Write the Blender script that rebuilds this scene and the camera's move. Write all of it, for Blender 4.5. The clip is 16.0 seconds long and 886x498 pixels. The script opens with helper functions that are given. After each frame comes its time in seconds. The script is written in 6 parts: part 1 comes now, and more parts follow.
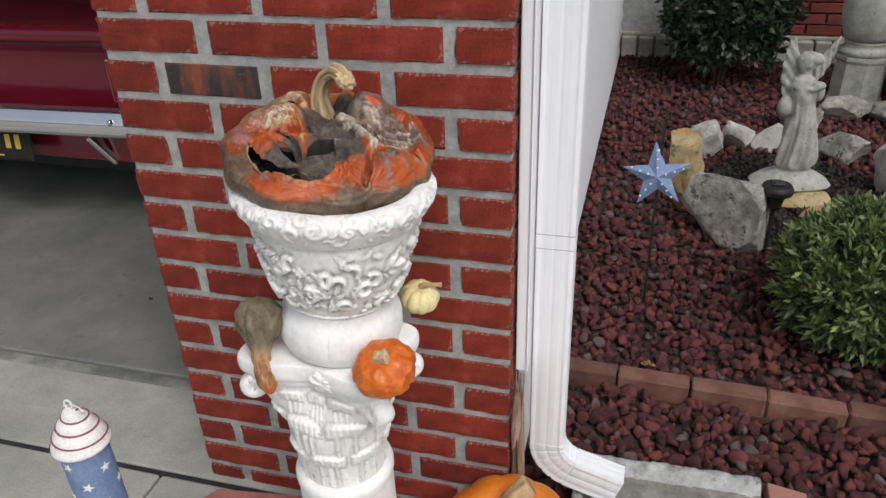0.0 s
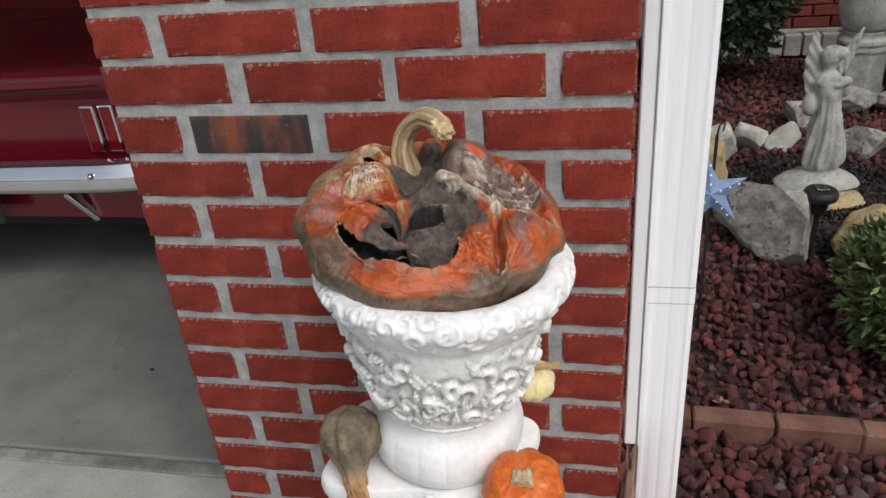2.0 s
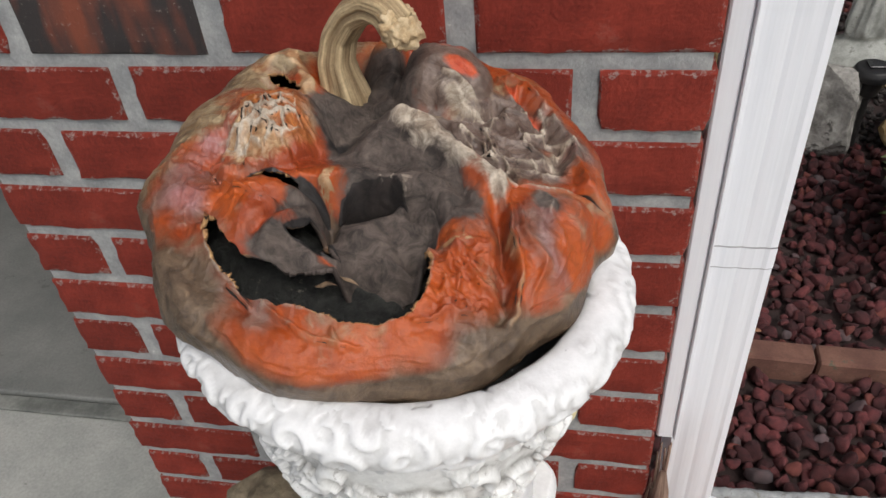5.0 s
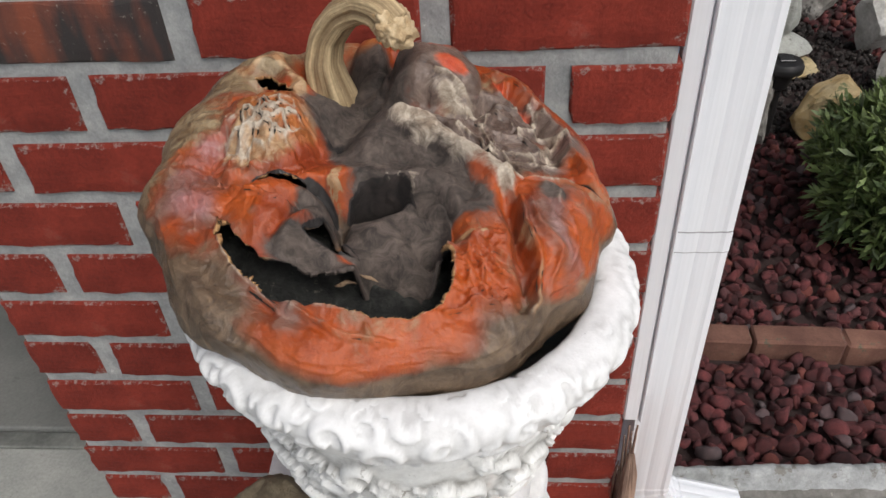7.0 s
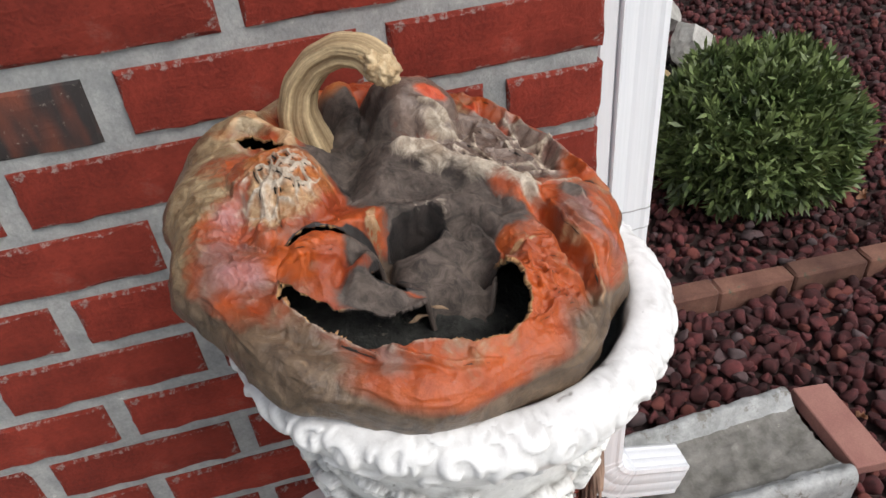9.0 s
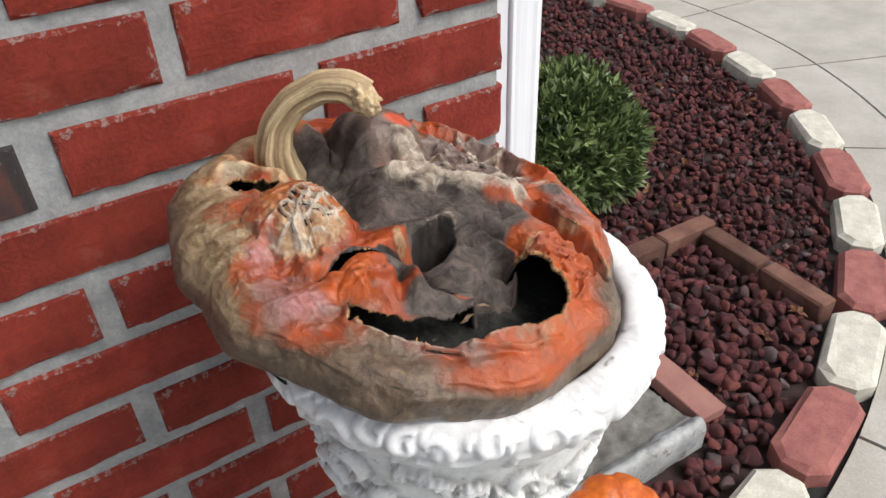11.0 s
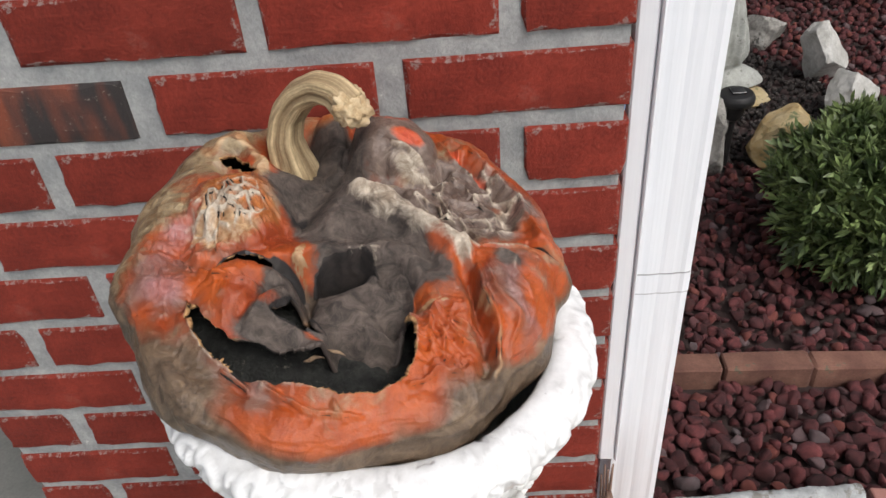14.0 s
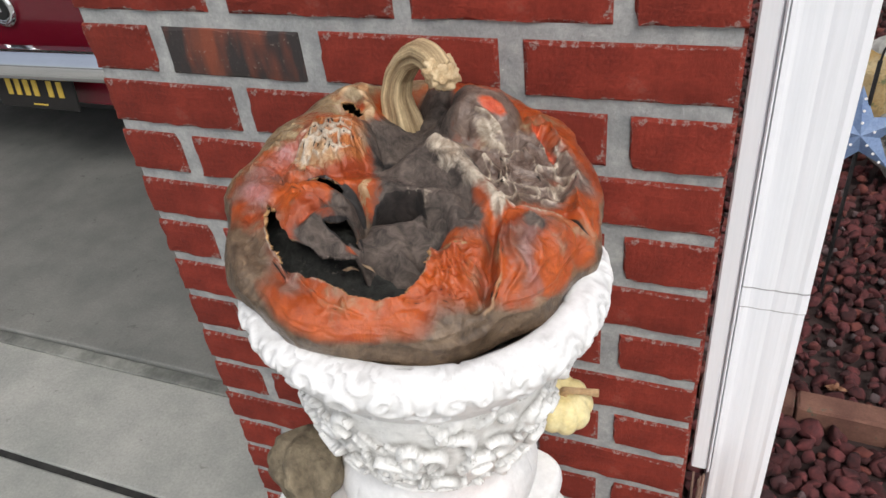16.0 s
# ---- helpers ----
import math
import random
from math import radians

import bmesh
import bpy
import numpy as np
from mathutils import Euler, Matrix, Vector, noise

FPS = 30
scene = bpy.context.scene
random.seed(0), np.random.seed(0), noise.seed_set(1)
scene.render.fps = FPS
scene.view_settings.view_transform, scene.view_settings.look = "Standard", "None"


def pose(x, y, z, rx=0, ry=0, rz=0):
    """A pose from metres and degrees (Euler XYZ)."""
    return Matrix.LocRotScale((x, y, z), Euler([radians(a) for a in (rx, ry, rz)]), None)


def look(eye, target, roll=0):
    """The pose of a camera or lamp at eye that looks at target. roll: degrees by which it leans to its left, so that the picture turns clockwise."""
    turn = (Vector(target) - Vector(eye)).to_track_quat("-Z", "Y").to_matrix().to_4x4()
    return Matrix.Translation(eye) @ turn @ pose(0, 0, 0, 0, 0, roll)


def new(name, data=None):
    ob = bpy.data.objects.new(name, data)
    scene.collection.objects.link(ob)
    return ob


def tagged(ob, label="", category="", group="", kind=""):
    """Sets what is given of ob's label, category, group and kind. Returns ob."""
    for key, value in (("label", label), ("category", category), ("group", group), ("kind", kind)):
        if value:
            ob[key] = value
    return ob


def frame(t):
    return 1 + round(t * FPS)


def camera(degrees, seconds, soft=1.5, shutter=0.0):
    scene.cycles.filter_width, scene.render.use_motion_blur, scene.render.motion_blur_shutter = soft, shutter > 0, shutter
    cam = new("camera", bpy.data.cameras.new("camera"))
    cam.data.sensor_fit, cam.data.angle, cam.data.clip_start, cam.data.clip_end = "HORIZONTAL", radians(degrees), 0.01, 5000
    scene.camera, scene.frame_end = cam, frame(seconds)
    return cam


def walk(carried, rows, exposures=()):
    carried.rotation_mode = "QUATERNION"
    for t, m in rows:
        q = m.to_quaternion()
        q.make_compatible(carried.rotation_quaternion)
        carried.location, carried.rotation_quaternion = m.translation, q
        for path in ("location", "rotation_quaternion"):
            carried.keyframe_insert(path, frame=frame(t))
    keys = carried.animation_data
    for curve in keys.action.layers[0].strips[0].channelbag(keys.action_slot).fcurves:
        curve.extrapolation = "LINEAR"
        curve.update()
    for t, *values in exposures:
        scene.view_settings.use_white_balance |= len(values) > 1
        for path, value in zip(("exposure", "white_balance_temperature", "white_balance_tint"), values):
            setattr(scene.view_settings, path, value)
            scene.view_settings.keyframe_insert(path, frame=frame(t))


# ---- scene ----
cam = camera(61.6, 16.0)
PATH = [
    (0, (0.186, -1.093, 1.329), (-0.303, 0.58, 0.349), -2.3),
    (0.5, (0.178, -1.05, 1.326), (-0.385, 0.596, 0.341), -3.5),
    (1, (0.096, -1.005, 1.329), (-0.511, 0.637, 0.361), -6.1),
    (1.5, (0.005, -0.96, 1.318), (-0.575, 0.708, 0.381), -6.9),
    (2, (-0.058, -0.914, 1.308), (-0.457, 0.795, 0.35), -5.3),
    (2.5, (-0.078, -0.844, 1.296), (-0.355, 0.877, 0.314), -3.2),
    (3, (-0.099, -0.725, 1.256), (-0.352, 0.94, 0.176), -2.3),
    (3.5, (-0.107, -0.647, 1.235), (-0.372, 0.968, 0.086), -2.4),
    (4, (-0.107, -0.594, 1.217), (-0.405, 0.978, 0.017), -3.5),
    (4.5, (-0.107, -0.571, 1.214), (-0.455, 0.952, -0.036), -5.3),
    (4.7, (-0.108, -0.569, 1.214), (-0.471, 0.94, -0.048), -6.0),
    (6.8, (-0.164, -0.585, 1.216), (-0.329, 0.933, -0.075), -3.2),
    (7, (-0.164, -0.585, 1.217), (-0.313, 0.951, -0.056), -3.8),
    (7.5, (-0.176, -0.576, 1.215), (-0.331, 0.999, -0.008), -4.6),
    (8, (-0.218, -0.575, 1.215), (-0.238, 1.017, 0.003), -6.1),
    (8.5, (-0.253, -0.586, 1.212), (-0.077, 0.984, -0.015), -6.8),
    (8.7, (-0.264, -0.585, 1.217), (-0.037, 0.971, -0.019), -6.3),
    (10.8, (-0.443, -0.575, 1.247), (0.352, 0.821, 0.056), -3.8),
    (11, (-0.435, -0.565, 1.243), (0.409, 0.809, 0.06), -2.3),
    (11.5, (-0.38, -0.529, 1.231), (0.402, 0.9, 0.071), -3.5),
    (12, (-0.33, -0.495, 1.21), (0.285, 0.984, 0.011), -4.8),
    (12.5, (-0.315, -0.529, 1.216), (0.188, 0.904, -0.086), -5.2),
    (13, (-0.262, -0.568, 1.225), (0.051, 0.933, -0.059), -8.3),
    (13.5, (-0.224, -0.613, 1.23), (-0.037, 0.953, -0.002), -4.2),
    (14, (-0.154, -0.588, 1.245), (-0.232, 1.009, 0.043), -5.1),
    (14.5, (-0.097, -0.543, 1.23), (-0.436, 1.034, 0.048), -6.0),
    (15, (-0.079, -0.536, 1.225), (-0.605, 0.995, 0.051), -8.4),
    (15.5, (-0.065, -0.585, 1.239), (-0.685, 0.908, 0.061), -9.0),
    (16, (-0.012, -0.636, 1.256), (-0.695, 0.829, 0.078), -7.2),
]
walk(cam, [(t, look(eye, target, roll)) for t, eye, target, roll in PATH],
     exposures=((0, 0.02), (2.5, 0.02), (4.5, -0.03), (7.5, 0.0), (8.5, 0.12), (11, 0.40), (12.5, 0.52), (13.5, 0.32), (15, 0.16), (16, 0.20)))

# ---- world and light ----
world = bpy.data.worlds.new("World")
scene.world = world
world.use_nodes = True
wn = world.node_tree
sky = wn.nodes.new("ShaderNodeTexSky")
sky.sky_type = "NISHITA"
sky.sun_disc = False
sky.sun_elevation = radians(52)
sky.sun_rotation = radians(143)
sky.air_density, sky.dust_density = 1.0, 4.0
overcast = wn.nodes.new("ShaderNodeHueSaturation")
overcast.inputs["Saturation"].default_value = 0.55
wn.links.new(sky.outputs["Color"], overcast.inputs["Color"])
wn.links.new(overcast.outputs["Color"], wn.nodes["Background"].inputs["Color"])
wn.nodes["Background"].inputs["Strength"].default_value = 0.125
sun = new("sun", bpy.data.lights.new("sun", "SUN"))
sun.data.energy, sun.data.angle, sun.data.color = 1.5, radians(28), (1.0, 0.985, 0.97)
sun.matrix_world = look((3.6, -4.8, 7.7), (0, 0, 0))

# ---- materials ----


def ramp_between(nt, fac, c1, c2, lo=0.35, hi=0.65):
    r = nt.nodes.new("ShaderNodeValToRGB")
    r.color_ramp.elements[0].position, r.color_ramp.elements[1].position = lo, hi
    r.color_ramp.elements[0].color, r.color_ramp.elements[1].color = (*c1, 1), (*c2, 1)
    nt.links.new(fac, r.inputs["Fac"])
    return r.outputs["Color"]


def noise_tex(nt, scale, detail=4, rough=0.6, stretch=None, distort=0.0):
    co = nt.nodes.new("ShaderNodeTexCoord").outputs["Object"]
    if stretch:
        mp = nt.nodes.new("ShaderNodeMapping")
        mp.inputs["Scale"].default_value = stretch
        nt.links.new(co, mp.inputs["Vector"])
        co = mp.outputs["Vector"]
    n = nt.nodes.new("ShaderNodeTexNoise")
    n.inputs["Scale"].default_value, n.inputs["Detail"].default_value = scale, detail
    n.inputs["Roughness"].default_value, n.inputs["Distortion"].default_value = rough, distort
    nt.links.new(co, n.inputs["Vector"])
    return n.outputs["Fac"]


def mix(nt, fac, a, b, mode="MIX"):
    m = nt.nodes.new("ShaderNodeMix")
    m.data_type, m.blend_type = "RGBA", mode
    for sock, v in ((m.inputs[0], fac), (m.inputs[6], a), (m.inputs[7], b)):
        if isinstance(v, (int, float)):
            sock.default_value = v
        elif isinstance(v, tuple):
            sock.default_value = (*v, 1)
        else:
            nt.links.new(v, sock)
    return m.outputs[2]


def bump(nt, bsdf, heights, dist=0.002, strength=0.6):
    total = None
    for h, k in heights:
        m = nt.nodes.new("ShaderNodeMath")
        m.operation = "MULTIPLY"
        nt.links.new(h, m.inputs[0])
        m.inputs[1].default_value = k
        if total is None:
            total = m.outputs[0]
        else:
            a = nt.nodes.new("ShaderNodeMath")
            nt.links.new(total, a.inputs[0])
            nt.links.new(m.outputs[0], a.inputs[1])
            total = a.outputs[0]
    b = nt.nodes.new("ShaderNodeBump")
    b.inputs["Distance"].default_value, b.inputs["Strength"].default_value = dist, strength
    nt.links.new(total, b.inputs["Height"])
    nt.links.new(b.outputs["Normal"], bsdf.inputs["Normal"])


def blank(name, rough=0.7, metal=0.0, spec=0.5):
    m = bpy.data.materials.new(name)
    m.use_nodes = True
    b = m.node_tree.nodes["Principled BSDF"]
    b.inputs["Roughness"].default_value, b.inputs["Metallic"].default_value = rough, metal
    b.inputs["Specular IOR Level"].default_value = spec
    return m, m.node_tree, b


def plain(name, c1, c2, scale=30, rough=0.7, metal=0.0, fine=300, relief=0.0015, spec=0.5, spots=None, spot_scale=120, spot_lo=0.62, stretch=None, per_object=0.0, per_island=0.0, strength=0.6, grain=1.0):
    """Two-tone noise with a finer grain, optional specks and random tone per object or island."""
    m, nt, b = blank(name, rough, metal, spec)
    big, small = noise_tex(nt, scale, 5, 0.65, stretch), noise_tex(nt, fine, 4, 0.7, stretch)
    col = ramp_between(nt, big, c1, c2)
    g = ramp_between(nt, small, (1 - 0.18 * grain,) * 3, (1 + 0.08 * grain,) * 3, 0.3, 0.7)
    col = mix(nt, 1.0, col, g, "MULTIPLY")
    if spots:
        s = noise_tex(nt, spot_scale, 5, 0.75)
        f = ramp_between(nt, s, (0, 0, 0), (1, 1, 1), spot_lo, spot_lo + 0.06)
        col = mix(nt, f, col, spots)
    for amount, node, out in ((per_object, "ShaderNodeObjectInfo", "Random"), (per_island, "ShaderNodeNewGeometry", "Random Per Island")):
        if amount:
            rnd = nt.nodes.new(node).outputs[out]
            k = ramp_between(nt, rnd, (1 - amount,) * 3, (1 + amount * 0.6,) * 3, 0, 1)
            col = mix(nt, 1.0, col, k, "MULTIPLY")
    nt.links.new(col, b.inputs["Base Color"])
    if relief:
        bump(nt, b, ((big, 0.6), (small, 0.4)), relief, strength)
    return m


M_BRICK = plain("brick_red", (0.156, 0.020, 0.0122), (0.270, 0.038, 0.0225), 16, 0.9, fine=260, relief=0.0040, strength=0.9, spots=(0.50, 0.36, 0.32), spot_scale=95, spot_lo=0.70, per_object=0.22, spec=0.3)
bk = M_BRICK.node_tree
bk_in = bk.nodes["Principled BSDF"].inputs["Base Color"]
# dark pits, drag marks of the cutting wire, a thin pale bloom, mortar smeared over the arrises
bk_c = mix(bk, ramp_between(bk, noise_tex(bk, 150, 5, 0.8), (0, 0, 0), (0.85, 0.85, 0.85), 0.64, 0.69), bk_in.links[0].from_socket, (0.050, 0.012, 0.010))
bk_c = mix(bk, ramp_between(bk, noise_tex(bk, 46, 5, 0.75, (1, 1, 0.16)), (0, 0, 0), (0.30, 0.30, 0.30), 0.50, 0.75), bk_c, (0.10, 0.018, 0.013))
bk_c = mix(bk, ramp_between(bk, noise_tex(bk, 15, 6, 0.75, (1, 1, 2.2), 1.0), (0, 0, 0), (0.16, 0.16, 0.16), 0.58, 0.75), bk_c, (0.42, 0.26, 0.21))
bk_e = bk.nodes.new("ShaderNodeAttribute")
bk_e.attribute_name = "arris"
bk_m = bk.nodes.new("ShaderNodeMath")
bk_m.operation = "MULTIPLY_ADD"
bk.links.new(noise_tex(bk, 110, 6, 0.8), bk_m.inputs[0])
bk_m.inputs[1].default_value = 0.75
bk_h = bk.nodes.new("ShaderNodeMath")
bk_h.operation = "MULTIPLY"
bk.links.new(bk_e.outputs["Fac"], bk_h.inputs[0])
bk_h.inputs[1].default_value = 0.5
bk.links.new(bk_h.outputs[0], bk_m.inputs[2])
bk_c = mix(bk, ramp_between(bk, bk_m.outputs[0], (0, 0, 0), (0.65, 0.65, 0.65), 0.885, 0.92), bk_c, (0.29, 0.245, 0.225))
bk.links.new(bk_c, bk_in)
M_BRICK_END = plain("brick_red_far", (0.12, 0.024, 0.018), (0.22, 0.042, 0.030), 9, 0.9, per_object=0.2)
M_MORTAR = plain("mortar_grey", (0.25, 0.26, 0.26), (0.40, 0.405, 0.395), 30, 0.95, fine=210, relief=0.0040, strength=0.8, spots=(0.62, 0.61, 0.58), spot_scale=60, spot_lo=0.66)
M_CONCRETE = plain("driveway_concrete", (0.27, 0.28, 0.26), (0.40, 0.40, 0.37), 4, 0.85, fine=160, relief=0.0015, spots=(0.22, 0.22, 0.20), spot_scale=22, spot_lo=0.64)
# garage shade put into the base colour, darker than the driveway concrete
M_FLOOR = plain("shaded_garage_concrete", (0.145, 0.15, 0.14), (0.22, 0.22, 0.205), 4, 0.7, fine=160, relief=0.001, spots=(0.12, 0.12, 0.11), spot_scale=18, spot_lo=0.62)
M_WALKWAY = plain("walkway_concrete", (0.40, 0.38, 0.33), (0.50, 0.48, 0.43), 5, 0.85, fine=180, relief=0.001)
M_SEAM = plain("expansion_joint", (0.012, 0.012, 0.012), (0.03, 0.03, 0.028), 30, 0.95)
M_URN = plain("white_painted_plaster", (0.76, 0.76, 0.755), (0.86, 0.86, 0.855), 25, 0.5, fine=140, relief=0.002, spots=(0.20, 0.19, 0.18), spot_scale=95, spot_lo=0.69, grain=0.5)
M_URN_WORN = plain("grimy_white_plaster", (0.74, 0.74, 0.72), (0.85, 0.85, 0.83), 30, 0.55, fine=150, relief=0.002, spots=(0.36, 0.35, 0.32), spot_scale=85, spot_lo=0.60, grain=0.7)


def cracked(nt):
    """Thin grey hairline cracks, thicker in some places."""
    n = nt.nodes.new("ShaderNodeTexNoise")
    n.noise_type = "RIDGED_MULTIFRACTAL"
    n.inputs["Scale"].default_value, n.inputs["Detail"].default_value, n.inputs["Distortion"].default_value = 26, 3, 1.2
    nt.links.new(nt.nodes.new("ShaderNodeTexCoord").outputs["Object"], n.inputs["Vector"])
    base = nt.nodes["Principled BSDF"].inputs["Base Color"]
    where = ramp_between(nt, noise_tex(nt, 14, 3), (0, 0, 0), (1, 1, 1), 0.45, 0.6)
    f = mix(nt, where, (0, 0, 0), ramp_between(nt, n.outputs["Fac"], (0, 0, 0), (0.85, 0.85, 0.85), 0.86, 0.95))
    nt.links.new(mix(nt, f, base.links[0].from_socket, (0.22, 0.215, 0.20)), base)


def grey_recesses(nt, colour, most):
    """Grey-brown antiquing and crevice shade coloured into the casting's recesses, patchy."""
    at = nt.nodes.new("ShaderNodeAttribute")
    at.attribute_name = "recess_grey"
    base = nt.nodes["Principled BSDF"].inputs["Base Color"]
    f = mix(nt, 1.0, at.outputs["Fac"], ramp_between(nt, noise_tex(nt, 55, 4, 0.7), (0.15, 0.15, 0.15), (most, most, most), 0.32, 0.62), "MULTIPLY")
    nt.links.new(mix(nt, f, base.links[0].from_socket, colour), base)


# hollows of the relief greyed: antiquing plus shade held in the colour
grey_recesses(M_URN.node_tree, (0.30, 0.29, 0.275), 0.58)
grey_recesses(M_URN_WORN.node_tree, (0.23, 0.22, 0.20), 0.9)
cracked(M_URN.node_tree)
cracked(M_URN_WORN.node_tree)
M_VINYL = plain("white_aluminium", (0.74, 0.76, 0.79), (0.80, 0.81, 0.84), 5, 0.38, fine=50, relief=0.0, stretch=(6, 6, 0.2), grain=0.25)
M_GRAVEL = plain("red_lava_rock", (0.046, 0.0140, 0.0155), (0.120, 0.029, 0.029), 35, 0.95, fine=420, relief=0.004, per_island=0.55)
gv = M_GRAVEL.node_tree
gv_in = gv.nodes["Principled BSDF"].inputs["Base Color"]
gv_r = gv.nodes.new("ShaderNodeNewGeometry").outputs["Random Per Island"]
gv_w = gv.nodes.new("ShaderNodeTexWhiteNoise")
gv_w.noise_dimensions = "1D"
gv.links.new(gv_r, gv_w.inputs["W"])
gv_c = mix(gv, ramp_between(gv, gv_w.outputs["Value"], (0, 0, 0), (0.6, 0.6, 0.6), 0.92, 0.95), gv_in.links[0].from_socket, (0.115, 0.095, 0.097))
gv_c = mix(gv, ramp_between(gv, gv_w.outputs["Value"], (0.7, 0.7, 0.7), (0, 0, 0), 0.08, 0.12), gv_c, (0.150, 0.042, 0.031))
gv.links.new(gv_c, gv_in)
M_SOIL = plain("dark_soil", (0.03, 0.018, 0.016), (0.05, 0.028, 0.026), 20, 1.0, fine=200, relief=0.006)
M_MULCH = plain("dark_mulch", (0.018, 0.014, 0.013), (0.05, 0.04, 0.036), 60, 1.0, fine=240, relief=0.008, per_island=0.6, spots=(0.34, 0.32, 0.29), spot_scale=75, spot_lo=0.63)
M_ROCK_GREY = plain("grey_rock", (0.15, 0.14, 0.125), (0.46, 0.44, 0.40), 15, 0.9, fine=90, relief=0.010, spots=(0.09, 0.085, 0.075), spot_scale=17, spot_lo=0.56, strength=0.9)
M_ROCK_YELLOW = plain("yellow_rock", (0.30, 0.19, 0.065), (0.42, 0.34, 0.20), 10, 0.9, fine=90, relief=0.006, spots=(0.12, 0.13, 0.06), spot_scale=16, spot_lo=0.56)
M_ROCK_WHITE = plain("white_rock", (0.34, 0.33, 0.30), (0.58, 0.57, 0.54), 14, 0.9, fine=80, relief=0.006)
M_STATUE = plain("weathered_cast_stone", (0.24, 0.25, 0.225), (0.40, 0.405, 0.375), 18, 0.85, fine=160, relief=0.003, spots=(0.14, 0.14, 0.125), spot_scale=30, spot_lo=0.6)
M_KERB_RED = plain("kerb_red", (0.27, 0.095, 0.085), (0.40, 0.155, 0.13), 22, 0.95, fine=240, relief=0.006, spots=(0.45, 0.27, 0.23), spot_scale=90, spot_lo=0.66)
M_KERB_WHITE = plain("kerb_white", (0.52, 0.50, 0.42), (0.72, 0.70, 0.60), 22, 0.95, fine=240, relief=0.006, spots=(0.36, 0.33, 0.26), spot_scale=70, spot_lo=0.66)
M_EDGING = plain("edging_brick", (0.115, 0.050, 0.036), (0.215, 0.105, 0.072), 14, 0.9, fine=200, relief=0.004, spots=(0.10, 0.09, 0.06), spot_scale=30, spot_lo=0.6, per_object=0.3)
M_SPLASH = plain("silver_painted_concrete", (0.25, 0.26, 0.255), (0.44, 0.45, 0.45), 22, 0.55, fine=200, relief=0.004, spots=(0.17, 0.16, 0.14), spot_scale=28, spot_lo=0.56)
M_SPLASH_BED = plain("dirty_concrete", (0.12, 0.115, 0.10), (0.24, 0.23, 0.21), 22, 0.8, fine=200, relief=0.004, spots=(0.40, 0.38, 0.33), spot_scale=60, spot_lo=0.66)
M_PAVER = plain("red_paver", (0.27, 0.12, 0.10), (0.33, 0.16, 0.13), 12, 0.9, fine=300, relief=0.001)
M_CAR = plain("dark_red_car_paint", (0.150, 0.005, 0.016), (0.165, 0.007, 0.018), 3, 0.22, fine=20, relief=0.0, spec=0.5, grain=0.2)
M_CAR.node_tree.nodes["Principled BSDF"].inputs["Coat Weight"].default_value = 0.35
M_CAR.node_tree.nodes["Principled BSDF"].inputs["Coat IOR"].default_value = 1.5
M_CHROME = plain("chrome", (0.76, 0.76, 0.78), (0.82, 0.82, 0.84), 4, 0.12, 1.0, fine=30, relief=0.0, grain=0.1)
M_BLACK = plain("black_rubber", (0.012, 0.012, 0.012), (0.02, 0.02, 0.02), 20, 0.7)
M_PLATE = plain("black_number_plate", (0.010, 0.009, 0.008), (0.015, 0.013, 0.012), 20, 0.85, relief=0.0)
M_PLATE_BAR = plain("yellow_plate_paint", (0.62, 0.42, 0.06), (0.68, 0.48, 0.08), 20, 0.5, relief=0.0)
M_TAIL = plain("red_tail_lens", (0.20, 0.006, 0.01), (0.26, 0.008, 0.012), 10, 0.12, relief=0.0)
M_GLASS_DARK = plain("dark_glass", (0.012, 0.012, 0.014), (0.016, 0.016, 0.018), 4, 0.05, relief=0.0)
M_BLUE = plain("blue_painted_tin", (0.13, 0.20, 0.36), (0.19, 0.27, 0.43), 25, 0.6, fine=200, relief=0.0008)
M_WHITEPAINT = plain("white_tin_paint", (0.76, 0.74, 0.73), (0.84, 0.82, 0.8), 25, 0.55, fine=200, relief=0.0006)
M_STRIPE = plain("maroon_line_paint", (0.22, 0.06, 0.09), (0.28, 0.08, 0.11), 30, 0.6, relief=0.0)
M_IRON = plain("black_iron", (0.012, 0.012, 0.013), (0.025, 0.023, 0.022), 40, 0.55, 0.3)
M_ORANGE = plain("orange_pumpkin_skin", (0.62, 0.16, 0.012), (0.72, 0.22, 0.02), 20, 0.42, fine=160, relief=0.0008, spots=(0.45, 0.11, 0.012), spot_scale=40, spot_lo=0.62)
M_ORANGE_DRY = plain("shrivelled_orange_skin", (0.50, 0.085, 0.008), (0.66, 0.16, 0.015), 40, 0.38, fine=160, relief=0.003, spots=(0.30, 0.06, 0.012), spot_scale=60, spot_lo=0.62)
M_YELLOW = plain("pale_yellow_skin", (0.72, 0.60, 0.28), (0.80, 0.72, 0.42), 30, 0.45, fine=160, relief=0.0006)
M_TAN = plain("dry_tan_stem", (0.34, 0.20, 0.09), (0.58, 0.42, 0.24), 40, 0.75, fine=260, relief=0.002, stretch=(1, 1, 0.25))
M_HUSK = plain("dry_corn_husk", (0.12, 0.065, 0.048), (0.44, 0.31, 0.23), 30, 0.85, fine=260, relief=0.002, stretch=(1, 1, 0.1))
M_LEAF = plain("shrub_leaf", (0.044, 0.078, 0.020), (0.200, 0.258, 0.088), 14, 0.5, relief=0.0, per_island=0.55)
